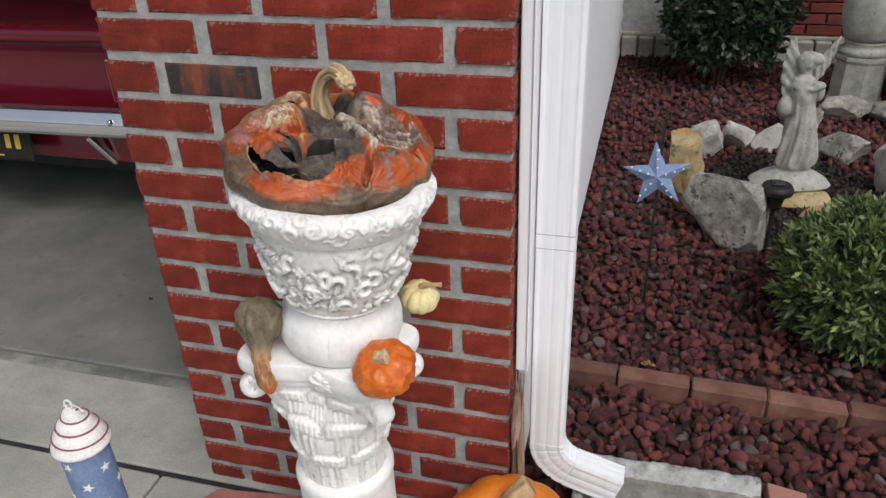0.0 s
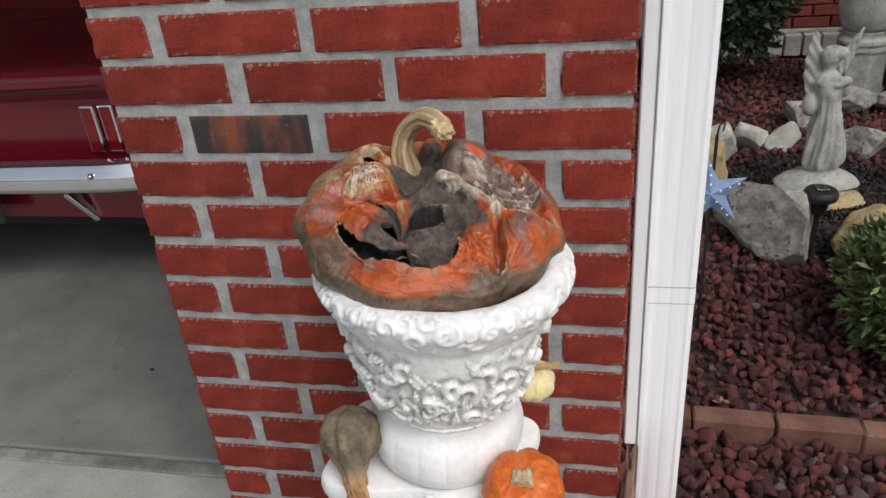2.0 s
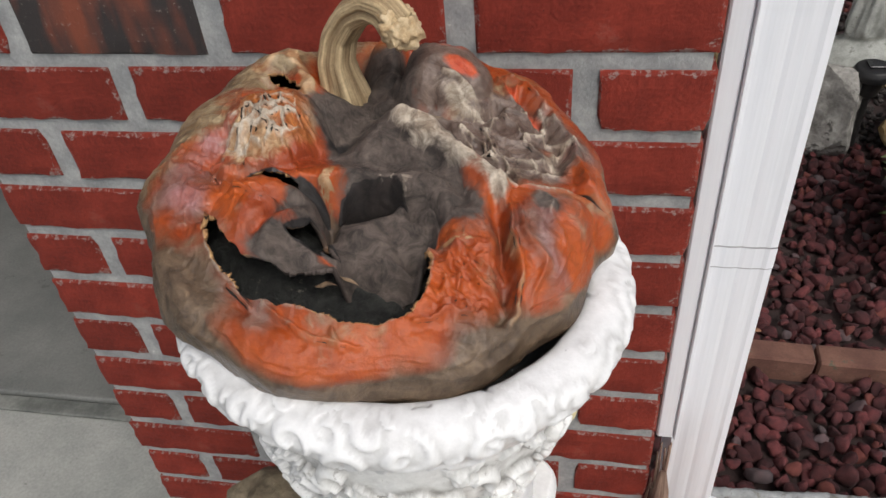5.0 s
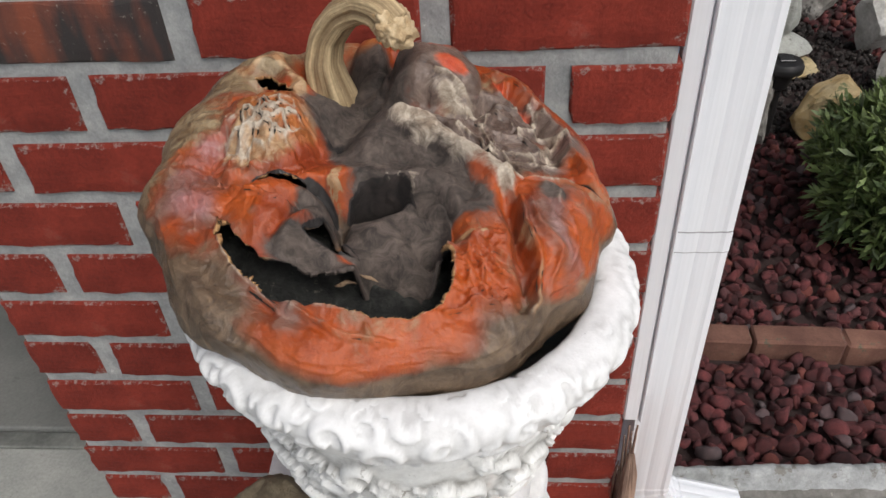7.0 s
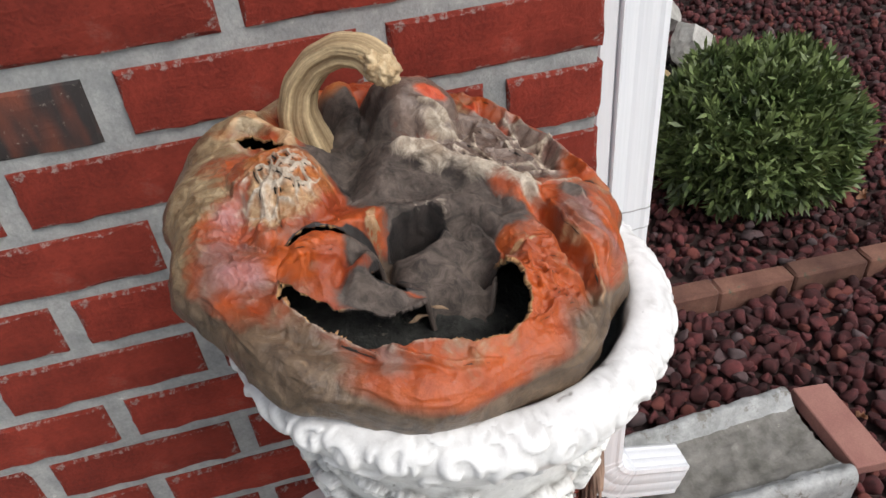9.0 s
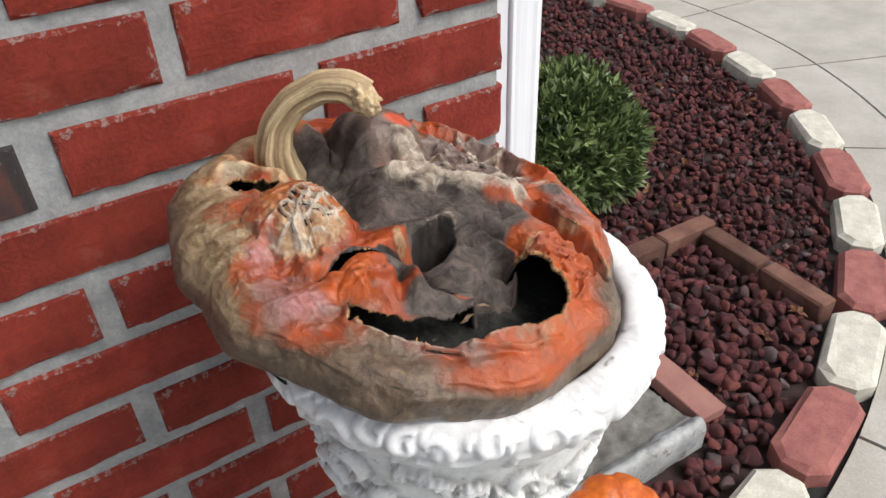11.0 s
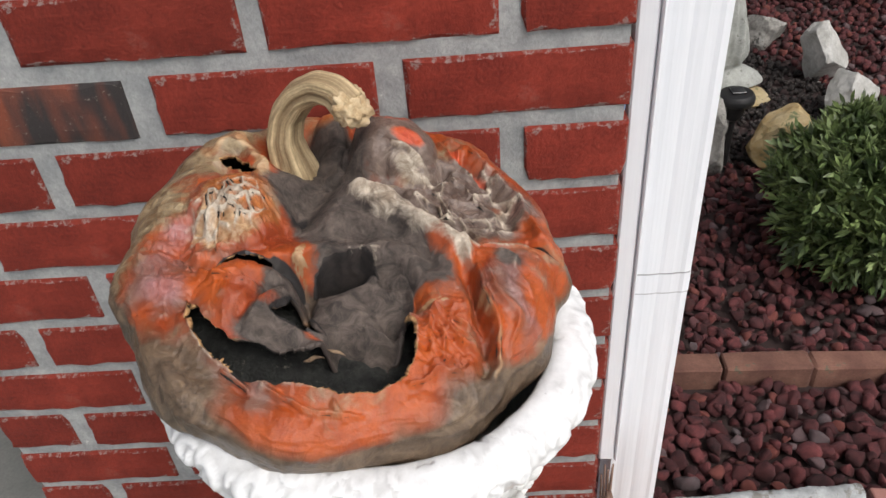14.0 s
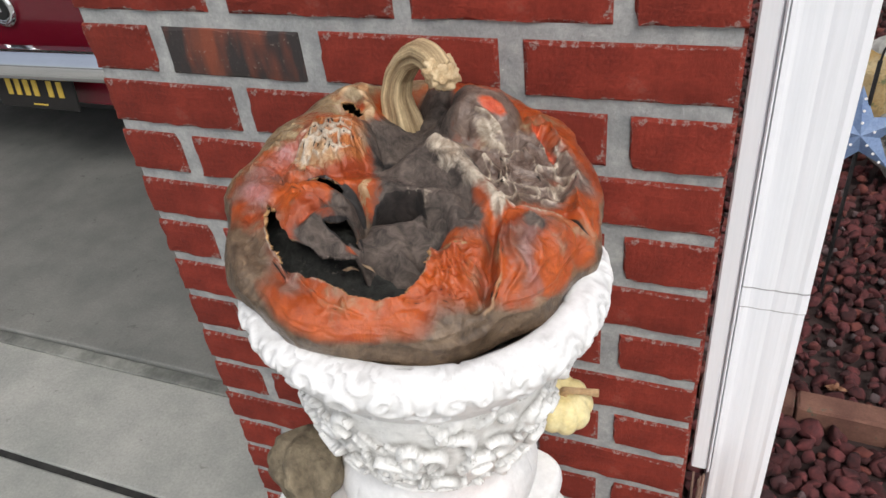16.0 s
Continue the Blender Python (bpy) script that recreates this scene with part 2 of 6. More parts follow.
M_LEAF_DARK = plain("dark_shrub_leaf", (0.018, 0.035, 0.016), (0.05, 0.075, 0.04), 6, 0.5, relief=0.0, per_island=0.5)
M_TWIG = plain("shrub_twig", (0.04, 0.03, 0.02), (0.08, 0.06, 0.04), 30, 0.9)
M_DRYLEAF = plain("dry_oak_leaf", (0.28, 0.13, 0.07), (0.48, 0.28, 0.17), 60, 0.8, relief=0.001, per_island=0.3)
M_DRYWALL = plain("garage_wall_paint", (0.42, 0.41, 0.39), (0.5, 0.49, 0.46), 3, 0.9)
M_HOUSE_WHITE = plain("whitewashed_brick", (0.30, 0.28, 0.25), (0.50, 0.48, 0.44), 14, 0.9, relief=0.002, per_object=0.2)

# ---- building helpers ----


def part(name, bm, material, parent=None, label="", smooth=False):
    """Links a bmesh as one mesh object, under a thing or a part."""
    me = bpy.data.meshes.new(name)
    bm.to_mesh(me)
    bm.free()
    return link(name, me, material, parent, label, smooth)


def link(name, me, material, parent=None, label="", smooth=False):
    mats = material if isinstance(material, (list, tuple)) else [material]
    if not me.materials:
        for mm in mats:
            me.materials.append(mm)
    if smooth:
        me.polygons.foreach_set("use_smooth", [True] * len(me.polygons))
    ob = new(name, me)
    if parent is not None:
        ob.parent = parent
    if label:
        ob["label"] = label
    return ob


def thing(name, at, label, category, group="", kind="", rz=0.0, rx=0.0, ry=0.0):
    ob = new(name)
    ob.matrix_world = pose(*at, rx, ry, rz)
    ob.empty_display_size = 0.05
    return tagged(ob, label, category, group, kind)


def box(bm, x0, x1, y0, y1, z0, z1, bevel=0.0, seg=1):
    res = bmesh.ops.create_cube(bm, size=1.0, matrix=Matrix.Translation(((x0 + x1) / 2, (y0 + y1) / 2, (z0 + z1) / 2)) @ Matrix.Diagonal((x1 - x0, y1 - y0, z1 - z0, 1)))
    if bevel:
        edges = {e for v in res["verts"] for e in v.link_edges}
        bmesh.ops.bevel(bm, geom=list(edges), offset=bevel, segments=seg, affect="EDGES", profile=0.5)


def boxed(x0, x1, y0, y1, z0, z1, bevel=0.0, seg=1):
    bm = bmesh.new()
    box(bm, x0, x1, y0, y1, z0, z1, bevel, seg)
    return bm


def grid_mesh(name, P, wrap_u=False, wrap_v=False, keep=None, attrs=None):
    """A mesh from a grid of places P[u, v, 3]; keep: which faces stay; attrs: float values per place."""
    nu, nv = P.shape[:2]
    iu = np.arange(nu if wrap_u else nu - 1)
    iv = np.arange(nv if wrap_v else nv - 1)
    U, V = np.meshgrid(iu, iv, indexing="ij")
    U2, V2 = (U + 1) % nu, (V + 1) % nv
    faces = np.stack([U * nv + V, U2 * nv + V, U2 * nv + V2, U * nv + V2], -1).reshape(-1, 4)
    if keep is not None:
        faces = faces[keep.reshape(-1)]
    me = bpy.data.meshes.new(name)
    me.from_pydata(P.reshape(-1, 3).tolist(), [], faces.tolist())
    for key, val in (attrs or {}).items():
        a = me.attributes.new(key, "FLOAT", "POINT")
        a.data.foreach_set("value", val.reshape(-1).astype(np.float32))
    return me


def hash3(i, j, k, seed):
    h = (i * 374761393 + j * 668265263 + k * 2147483647 + seed * 1274126177) & 0xFFFFFFFF
    h = ((h ^ (h >> 13)) * 1274126177) & 0xFFFFFFFF
    return ((h ^ (h >> 16)) & 0xFFFF) / 65535.0


def vnoise(P, scale, seed=0):
    """Smooth value noise, 0 to 1, for an array of places."""
    Q = np.asarray(P, float) * scale + 1000.0
    I = np.floor(Q).astype(np.int64)
    F = Q - I
    F = F * F * F * (F * (F * 6 - 15) + 10)
    out = 0.0
    for a in (0, 1):
        for b in (0, 1):
            for c in (0, 1):
                w = (F[..., 0] if a else 1 - F[..., 0]) * (F[..., 1] if b else 1 - F[..., 1]) * (F[..., 2] if c else 1 - F[..., 2])
                out = out + w * hash3(I[..., 0] + a, I[..., 1] + b, I[..., 2] + c, seed)
    return out


def fbm(P, scale, octaves=4, seed=0, gain=0.5):
    s, amp, tot = 0.0, 1.0, 0.0
    for o in range(octaves):
        s = s + amp * vnoise(P, scale * 2.03**o, seed + 17 * o)
        tot += amp
        amp *= gain
    return s / tot


def ridged(P, scale, octaves=3, seed=0):
    s, amp, tot = 0.0, 1.0, 0.0
    for o in range(octaves):
        s = s + amp * (1 - np.abs(2 * vnoise(P, scale * 2.1**o, seed + 31 * o) - 1)) ** 2
        tot += amp
        amp *= 0.5
    return s / tot


def smooth01(x, a, b):
    t = np.clip((x - a) / (b - a), 0, 1)
    return t * t * (3 - 2 * t)


def revolve(name, prof, segs, relief=None, close=False):
    """A turned body from (radius, height) pairs, resampled by the caller."""
    prof = np.asarray(prof, float)
    th = np.linspace(0, 2 * math.pi, segs, endpoint=False)
    R = prof[None, :, 0] + 0 * th[:, None]
    if relief is not None:
        R = R + relief
    P = np.stack([R * np.cos(th)[:, None], R * np.sin(th)[:, None], prof[None, :, 1] + 0 * R], -1)
    return grid_mesh(name, P, wrap_u=True)


def resample(pts, n, smooth=0):
    """n even steps along a polyline, rounded a little."""
    p = np.asarray(pts, float)
    d = np.r_[0, np.cumsum(np.linalg.norm(np.diff(p, axis=0), axis=1))]
    s = np.linspace(0, d[-1], n)
    q = np.stack([np.interp(s, d, p[:, i]) for i in range(p.shape[1])], -1)
    for _ in range(smooth):
        q[1:-1] = (q[:-2] + 2 * q[1:-1] + q[2:]) / 4
    return q


def tube(name, pts, radii, sides=16, ribs=None, caps=True):
    """A round bar along pts; ribs(angle, step) scales the radius."""
    pts = np.asarray(pts, float)
    n = len(pts)
    radii = np.interp(np.linspace(0, 1, n), np.linspace(0, 1, len(radii)), radii)
    T = np.gradient(pts, axis=0)
    T /= np.linalg.norm(T, axis=1)[:, None]
    ref = np.array([0.3, 0.9, 0.2]) if abs(T[0] @ np.array([0.3, 0.9, 0.2])) < 0.8 else np.array([1.0, 0, 0])
    rows = []
    A = np.cross(T[0], ref)
    for i in range(n):
        A = A - T[i] * (A @ T[i])
        A /= np.linalg.norm(A)
        B = np.cross(T[i], A)
        an = np.linspace(0, 2 * math.pi, sides, endpoint=False)
        k = radii[i] * (ribs(an, i / (n - 1)) if ribs else 1.0)
        rows.append(pts[i] + (np.cos(an) * k)[:, None] * A + (np.sin(an) * k)[:, None] * B)
    P = np.stack(rows, 0)
    if caps:
        P = np.concatenate([np.repeat(pts[:1], sides, 0)[None], P, np.repeat(pts[-1:], sides, 0)[None]], 0)
    return grid_mesh(name, P, wrap_v=True)

# ---- ground and driveway ----
link("ground", (lambda b: (box(b, -60, 60, -60, 60, -0.3, -0.06), b.to_mesh(me := bpy.data.meshes.new("ground")), b.free(), me)[3])(bmesh.new()), M_SOIL)
tagged(bpy.data.objects["ground"], "dark bare soil under the garden and drive", "ground", kind="structure")

drive = thing("driveway", (0, 0, 0), "stained grey concrete driveway slab with dark joints", "driveway", kind="structure")
part("slab", boxed(-14.0, -0.858, -12.0, -0.032, -0.12, 0.0, 0.006, 2), M_CONCRETE, drive)
part("slab", boxed(-0.852, 0.30, -12.0, -0.032, -0.12, 0.0, 0.006, 2), M_CONCRETE, drive)
part("slab", boxed(0.308, 14.0, -12.0, -0.42, -0.12, -0.004, 0.006, 2), M_CONCRETE, drive)
part("expansion_joint", boxed(-14.0, 0.3, -0.032, -0.016, -0.12, -0.006), M_SEAM, drive)
floor_g = thing("floor", (0, 0, 0), "smooth grey concrete garage floor with a worn threshold", "floor", kind="structure")
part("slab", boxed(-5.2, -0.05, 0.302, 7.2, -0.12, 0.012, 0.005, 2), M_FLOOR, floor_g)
part("threshold", boxed(-5.2, -0.05, -0.016, 0.262, -0.12, 0.001, 0.004, 2), M_CONCRETE, floor_g)
part("worn_strip", boxed(-5.2, -0.05, 0.262, 0.300, -0.12, 0.003, 0.004, 2), plain("damp_stained_concrete", (0.11, 0.115, 0.105), (0.27, 0.275, 0.25), 9, 0.8, fine=120, relief=0.002), floor_g)
for k in range(5):
    rx, ry = -0.79 - 0.13 * k * (k % 2) - 0.05 * k, 0.3 + 0.11 * k
    bm = bmesh.new()
    bmesh.ops.create_icosphere(bm, subdivisions=1, radius=0.007, matrix=pose(rx, ry, 0.017 if ry > 0.3 else 0.005) @ Matrix.Diagonal((1.3, 0.8, 0.6, 1)))
    tagged(part("debris_crumb", bm, M_SOIL), "dark crumb of dirt on the concrete", "debris", "dirt crumbs")

# ---- garage shell ----
def shell(name, x0, x1, y0, y1, z0, z1, mat, label, cat="wall"):
    return tagged(part(name, boxed(x0, x1, y0, y1, z0, z1), mat), label, cat, kind="structure")


shell("wall_garage_back", -5.3, 0.0, 7.2, 7.35, 0, 2.7, M_DRYWALL, "plain painted back wall of the garage")
shell("wall_garage_side", -5.35, -5.2, 0.1, 7.2, -0.05, 2.7, M_DRYWALL, "plain painted side wall of the garage")
shell("wall_header", -4.6, -0.735, 0.0, 0.25, 2.15, 3.0, M_BRICK_END, "brick header above the open garage door")
shell("wall_pier_far", -5.3, -4.6, 0.0, 0.25, -0.05, 3.0, M_BRICK_END, "red brick pier at the far side of the garage door")
shell("ceiling", -5.3, -0.02, 0.25, 7.3, 2.55, 2.7, M_DRYWALL, "flat painted garage ceiling", "ceiling")
# eave above the view, added to keep sky light off gravel and wall
roof = thing("roof", (0, 0, 0), "white soffit and eave of the unseen garage roof, added for shade", "roof", kind="structure")
part("soffit", boxed(-5.6, 0.32, -0.30, 7.6, 2.76, 2.80), M_VINYL, roof)
part("fascia", boxed(-5.62, 0.34, -0.325, -0.302, 2.74, 2.92, 0.003), M_VINYL, roof)
part("fascia", boxed(0.322, 0.345, -0.300, 7.6, 2.74, 2.92, 0.003), M_VINYL, roof)
siding = thing("wall_siding", (0, 0, 0), "white vinyl lap siding on the garage side wall", "wall", kind="structure")
part("backing", boxed(-0.16, -0.045, 0.1, 7.3, -0.05, 2.9), M_DRYWALL, siding)
lap = bmesh.new()
vs = [lap.verts.new(c) for c in ((-0.045, 0.1, 0), (-0.014, 0.1, 0), (-0.036, 0.1, 0.112), (-0.045, 0.1, 0.112), (-0.045, 7.3, 0), (-0.014, 7.3, 0), (-0.036, 7.3, 0.112), (-0.045, 7.3, 0.112))]
for f in ((0, 1, 2, 3), (4, 7, 6, 5), (0, 4, 5, 1), (1, 5, 6, 2), (2, 6, 7, 3)):
    lap.faces.new([vs[i] for i in f])
lap_me = bpy.data.meshes.new("lap_board")
lap.to_mesh(lap_me)
lap.free()
for k in range(25):
    link("lap_board", lap_me, M_VINYL, siding).location = (0, 0, 0.02 + 0.112 * k)
trim = thing("trim", (0, 0, 0), "white painted corner trim board behind the brick edge", "trim", kind="structure")
part("face_board", boxed(-0.0050, 0.0145, 0.022, 0.040, 0.425, 2.6, 0.002), M_VINYL, trim)
part("return_lip", boxed(0.0150, 0.0180, 0.018, 0.058, 0.425, 2.6, 0.0015), M_VINYL, trim)

# ---- far house ----
house = thing("wall_house", (0, 0, 0), "red brick house wall on a whitewashed brick base", "wall", kind="structure")
part("core", boxed(-0.1, 9.0, 3.985, 4.25, 0.0, 2.6), M_MORTAR, house)
part("ledge", boxed(-0.02, 9.0, 3.935, 3.984, 0.128, 0.150, 0.004), M_HOUSE_WHITE, house)
# unseen house eave, added to darken the far garden
part("soffit", boxed(0.36, 9.4, 3.30, 8.0, 2.56, 2.62), M_VINYL, house)
part("fascia", boxed(0.36, 9.4, 3.275, 3.298, 2.54, 2.74, 0.003), M_VINYL, house)

# ---- downspout ----
# thin shadow lines at the pipe joints, painted as grey rings
M_SEAM_GREY = plain("seam_shadow_grey", (0.30, 0.30, 0.31), (0.40, 0.40, 0.41), 30, 0.8, relief=0.0)


def downspout():
    d = thing("downspout", (0.0540, 0.0860, 0.0), "white ribbed aluminium downspout with an elbow at its foot", "downspout")
    w, dep = 0.0355, 0.026

    def ring(n_side=14):
        """Rounded rectangle with shallow grooves on the faces."""
        out = []
        for sx, ax, bx in ((0, -1, 1), (1, -1, 1), (2, 1, -1), (3, 1, -1)):
            for i in range(n_side):
                u = ax + (bx - ax) * i / n_side
                gr = 0.0011 * max(0.0, math.cos(u * math.pi * 3.0)) if abs(u) < 0.85 else 0
                c = 0.92
                uu = u * c
                if sx == 0:
                    p = (uu * w, -dep + gr)
                elif sx == 1:
                    p = (w - gr, uu * dep)
                elif sx == 2:
                    p = (uu * w, dep - gr)
                else:
                    p = (-w + gr, uu * dep)
                out.append(p)
        return np.array(out)

    R = ring()
    def pipe(name, z0, z1, k=1.0):
        P = np.stack([np.c_[R * k, np.full(len(R), z)] for z in np.linspace(z0, z1, 4)], 0)
        return link(name, grid_mesh(name, P, wrap_v=True), M_VINYL, d)
    pipe("upper_pipe", 0.7045, 2.75)
    pipe("lower_pipe", 0.210, 0.6745, 0.995)
    pipe("joint_collar", 0.676, 0.7030, 1.012)
    for zs in (0.6745, 0.7030):
        P = np.stack([np.c_[R * 0.985, np.full(len(R), z)] for z in (zs - 0.0006, zs + 0.0026)], 0)
        link("seam", grid_mesh("seam", P, wrap_v=True), M_SEAM_GREY, d)
    rows = []
    for i in range(46):
        s = i / 45
        a = min(1.0, s / 0.62) * radians(72)
        rad = 0.085
        cx, cz = rad * (1 - math.cos(a)), -rad * math.sin(a)
        if s > 0.62:
            e = (s - 0.62) / 0.38 * 0.100
            cx, cz = cx + e * math.sin(a), cz - e * math.cos(a)
        crimp = 1.0 - (0.045 if (s < 0.62 and i % 5 == 0) else 0.0) + 0.02
        x, y = R[:, 0] * crimp, R[:, 1] * crimp
        rows.append(np.c_[cx + x * math.cos(a), y + 0.004 * s, 0.210 + cz + x * math.sin(a)])
    P = np.stack(rows, 0)
    link("elbow", grid_mesh("elbow", P, wrap_v=True), M_VINYL, d)
    return d


downspout()

# ---- column and urn ----
def arcs_relief(U, V, n, seed, u_len, v0, v1, size, width, curl=4.2):
    """Heights of n curled strokes scattered over a band u_len long (closed) from v0 to v1."""
    rng = random.Random(seed)
    H = np.zeros_like(U)
    for i in range(n):
        uc, vc = (i + rng.uniform(-0.35, 0.35)) / n * u_len, rng.uniform(v0, v1)
        r0, a0, sw = size * rng.uniform(0.55, 1.1), rng.uniform(0, 6.28), rng.choice((-1, 1)) * curl * rng.uniform(0.6, 1.2)
        du = (U - uc + u_len / 2) % u_len - u_len / 2
        dv = V - vc
        near = (np.abs(du) < 1.6 * size) & (np.abs(dv) < 1.6 * size)
        if not near.any():
            continue
        x, y = du[near], dv[near]
        best = np.full(x.shape, 9.0)
        for t in np.linspace(0, 1, 22):
            rr, aa = r0 * (1 - 0.72 * t), a0 + sw * t
            wd = width * (0.5 + 1.1 * math.sin(math.pi * min(1, t * 0.9 + 0.1)))
            best = np.minimum(best, np.hypot(x - rr * math.cos(aa), y - rr * math.sin(aa)) / wd)
        h = np.clip(1 - best**2, 0, 1) ** 0.6 * rng.uniform(0.7, 1.0)
        H[near] = np.maximum(H[near], h)
    return H


def leaf_relief(U, V, n, seed, u_len, v0, v1, length, width):
    """Heights of n ribbed leaves and petals that overlap over a band u_len long (closed)."""
    rng = random.Random(seed)
    H = np.zeros_like(U)
    for i in range(n):
        uc, vc, a = (i + rng.uniform(-0.5, 0.5)) / n * u_len, rng.uniform(v0, v1), rng.uniform(0, 6.28)
        ln, wd, lift, bow = length * rng.uniform(0.5, 1.0), width * rng.uniform(0.5, 1.0), rng.uniform(0.15, 0.70), rng.uniform(-14, 14)
        du = (U - uc + u_len / 2) % u_len - u_len / 2
        near = (np.abs(du) < ln) & (np.abs(V - vc) < ln)
        x, y = du[near], (V - vc)[near]
        p, q = x * math.cos(a) + y * math.sin(a), -x * math.sin(a) + y * math.cos(a)
        q = q - bow * p * p
        t = np.clip(p / ln + 0.5, 0, 1)
        w = wd * np.sin(math.pi * t**0.75) ** 0.8 * (1 + 0.22 * np.cos(t * 22)) + 1e-5
        body = np.clip(1 - (q / w) ** 2, 0, 1) ** 0.28 * ((p > -ln / 2) & (p < ln / 2))
        h = body * (lift + 0.30 * t) * (1 - 0.35 * np.exp(-((q / 0.0012) ** 2)))
        H[near] = np.where(body > 0.1, np.maximum(H[near] * 0.55, h), H[near])
    return H


def mark_recesses(me, amount):
    """Marks recesses of the relief that take grey antiquing and painted-in shade."""
    me.attributes.new("recess_grey", "FLOAT", "POINT").data.foreach_set("value", np.asarray(amount).reshape(-1).astype(np.float32))


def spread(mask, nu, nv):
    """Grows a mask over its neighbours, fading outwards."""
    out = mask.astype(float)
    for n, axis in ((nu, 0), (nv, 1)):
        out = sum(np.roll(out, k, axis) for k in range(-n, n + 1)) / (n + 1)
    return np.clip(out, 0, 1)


def urn():
    u = thing("garden_urn", (-0.2345, -0.2308, 0.653), "white painted garden urn with moulded scrolls on rim and bowl", "urn", ry=3.6)
    segs = 620
    prof = resample([(0.0, 0.0), (0.083, 0.0), (0.089, 0.006), (0.0925, 0.020), (0.0925, 0.042), (0.087, 0.060), (0.081, 0.072), (0.080, 0.084)], 60, 3)
    th = np.linspace(0, 2 * math.pi, segs, endpoint=False)[:, None]
    gad = 0.0016 * np.abs(np.sin(th * 9)) ** 0.4 * smooth01(prof[None, :, 1], 0.014, 0.024) * (1 - smooth01(prof[None, :, 1], 0.054, 0.064))
    link("foot", revolve("foot", prof, segs, gad + 0 * th), M_URN, u, smooth=True)

    prof = resample([(0.080, 0.082), (0.086, 0.086), (0.0905, 0.0935), (0.0965, 0.105), (0.1055, 0.130), (0.1125, 0.158), (0.117, 0.184), (0.1195, 0.206), (0.1205, 0.224)], 120, 2)
    s = np.r_[0, np.cumsum(np.linalg.norm(np.diff(prof, axis=0), axis=1))]
    U, V = th * 0.112 + 0 * s[None], s[None] + 0 * th
    H = leaf_relief(U, V, 230, 3, 2 * math.pi * 0.112, 0.022, 0.130, 0.026, 0.0046)
    H = np.maximum(H, 0.95 * arcs_relief(U, V, 62, 8, 2 * math.pi * 0.112, 0.030, 0.124, 0.020, 0.0032, 3.2))
    H = H * smooth01(V, 0.016, 0.026) * (1 - smooth01(V, 0.134, 0.144))
    band = smooth01(V, 0.004, 0.006) * (1 - smooth01(V, 0.012, 0.014))
    P3 = np.stack([np.cos(th) * 0.112 + 0 * V, np.sin(th) * 0.112 + 0 * V, V], -1)
    rel = 0.0098 * H + 0.003 * band - 0.0060 + 0.0030 * (fbm(P3, 70, 3, 5) - 0.5)
    me = revolve("bowl", prof, segs, rel)
    mark_recesses(me, (1 - smooth01(H, 0.05, 0.45)) * spread(H > 0.3, 6, 7))
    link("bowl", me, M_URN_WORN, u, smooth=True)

    prof = resample([(0.1190, 0.2205), (0.1225, 0.2205), (0.1255, 0.2235), (0.1300, 0.231), (0.1365, 0.242), (0.1412, 0.2535), (0.1398, 0.2615), (0.1350, 0.2670), (0.1280, 0.2700), (0.120, 0.2705), (0.114, 0.268), (0.112, 0.262), (0.110, 0.23), (0.1, 0.15), (0.06, 0.1), (0.0, 0.098)], 170, 3)
    s = np.r_[0, np.cumsum(np.linalg.norm(np.diff(prof, axis=0), axis=1))]
    U, V = th * 0.14 + 0 * s[None], s[None] + 0 * th
    H = arcs_relief(U, V, 52, 21, 2 * math.pi * 0.14, 0.020, 0.060, 0.0165, 0.0026, 6.0)
    H = np.maximum(H, 0.8 * arcs_relief(U, V, 150, 22, 2 * math.pi * 0.14, 0.010, 0.088, 0.0105, 0.0017, 2.2))
    H = H * smooth01(V, 0.010, 0.016) * (1 - smooth01(V, 0.090, 0.10))
    P3 = np.stack([np.cos(th) * 0.14 + 0 * V, np.sin(th) * 0.14 + 0 * V, V], -1)
    rel = 0.0034 * H - 0.0017 + 0.0022 * (fbm(P3, 45, 3, 9) - 0.5)
    me = revolve("rim", prof, segs, rel)
    mark_recesses(me, 0.7 * (1 - smooth01(H, 0.02, 0.35)) * spread(H > 0.25, 3, 3))
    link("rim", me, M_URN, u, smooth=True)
    return u


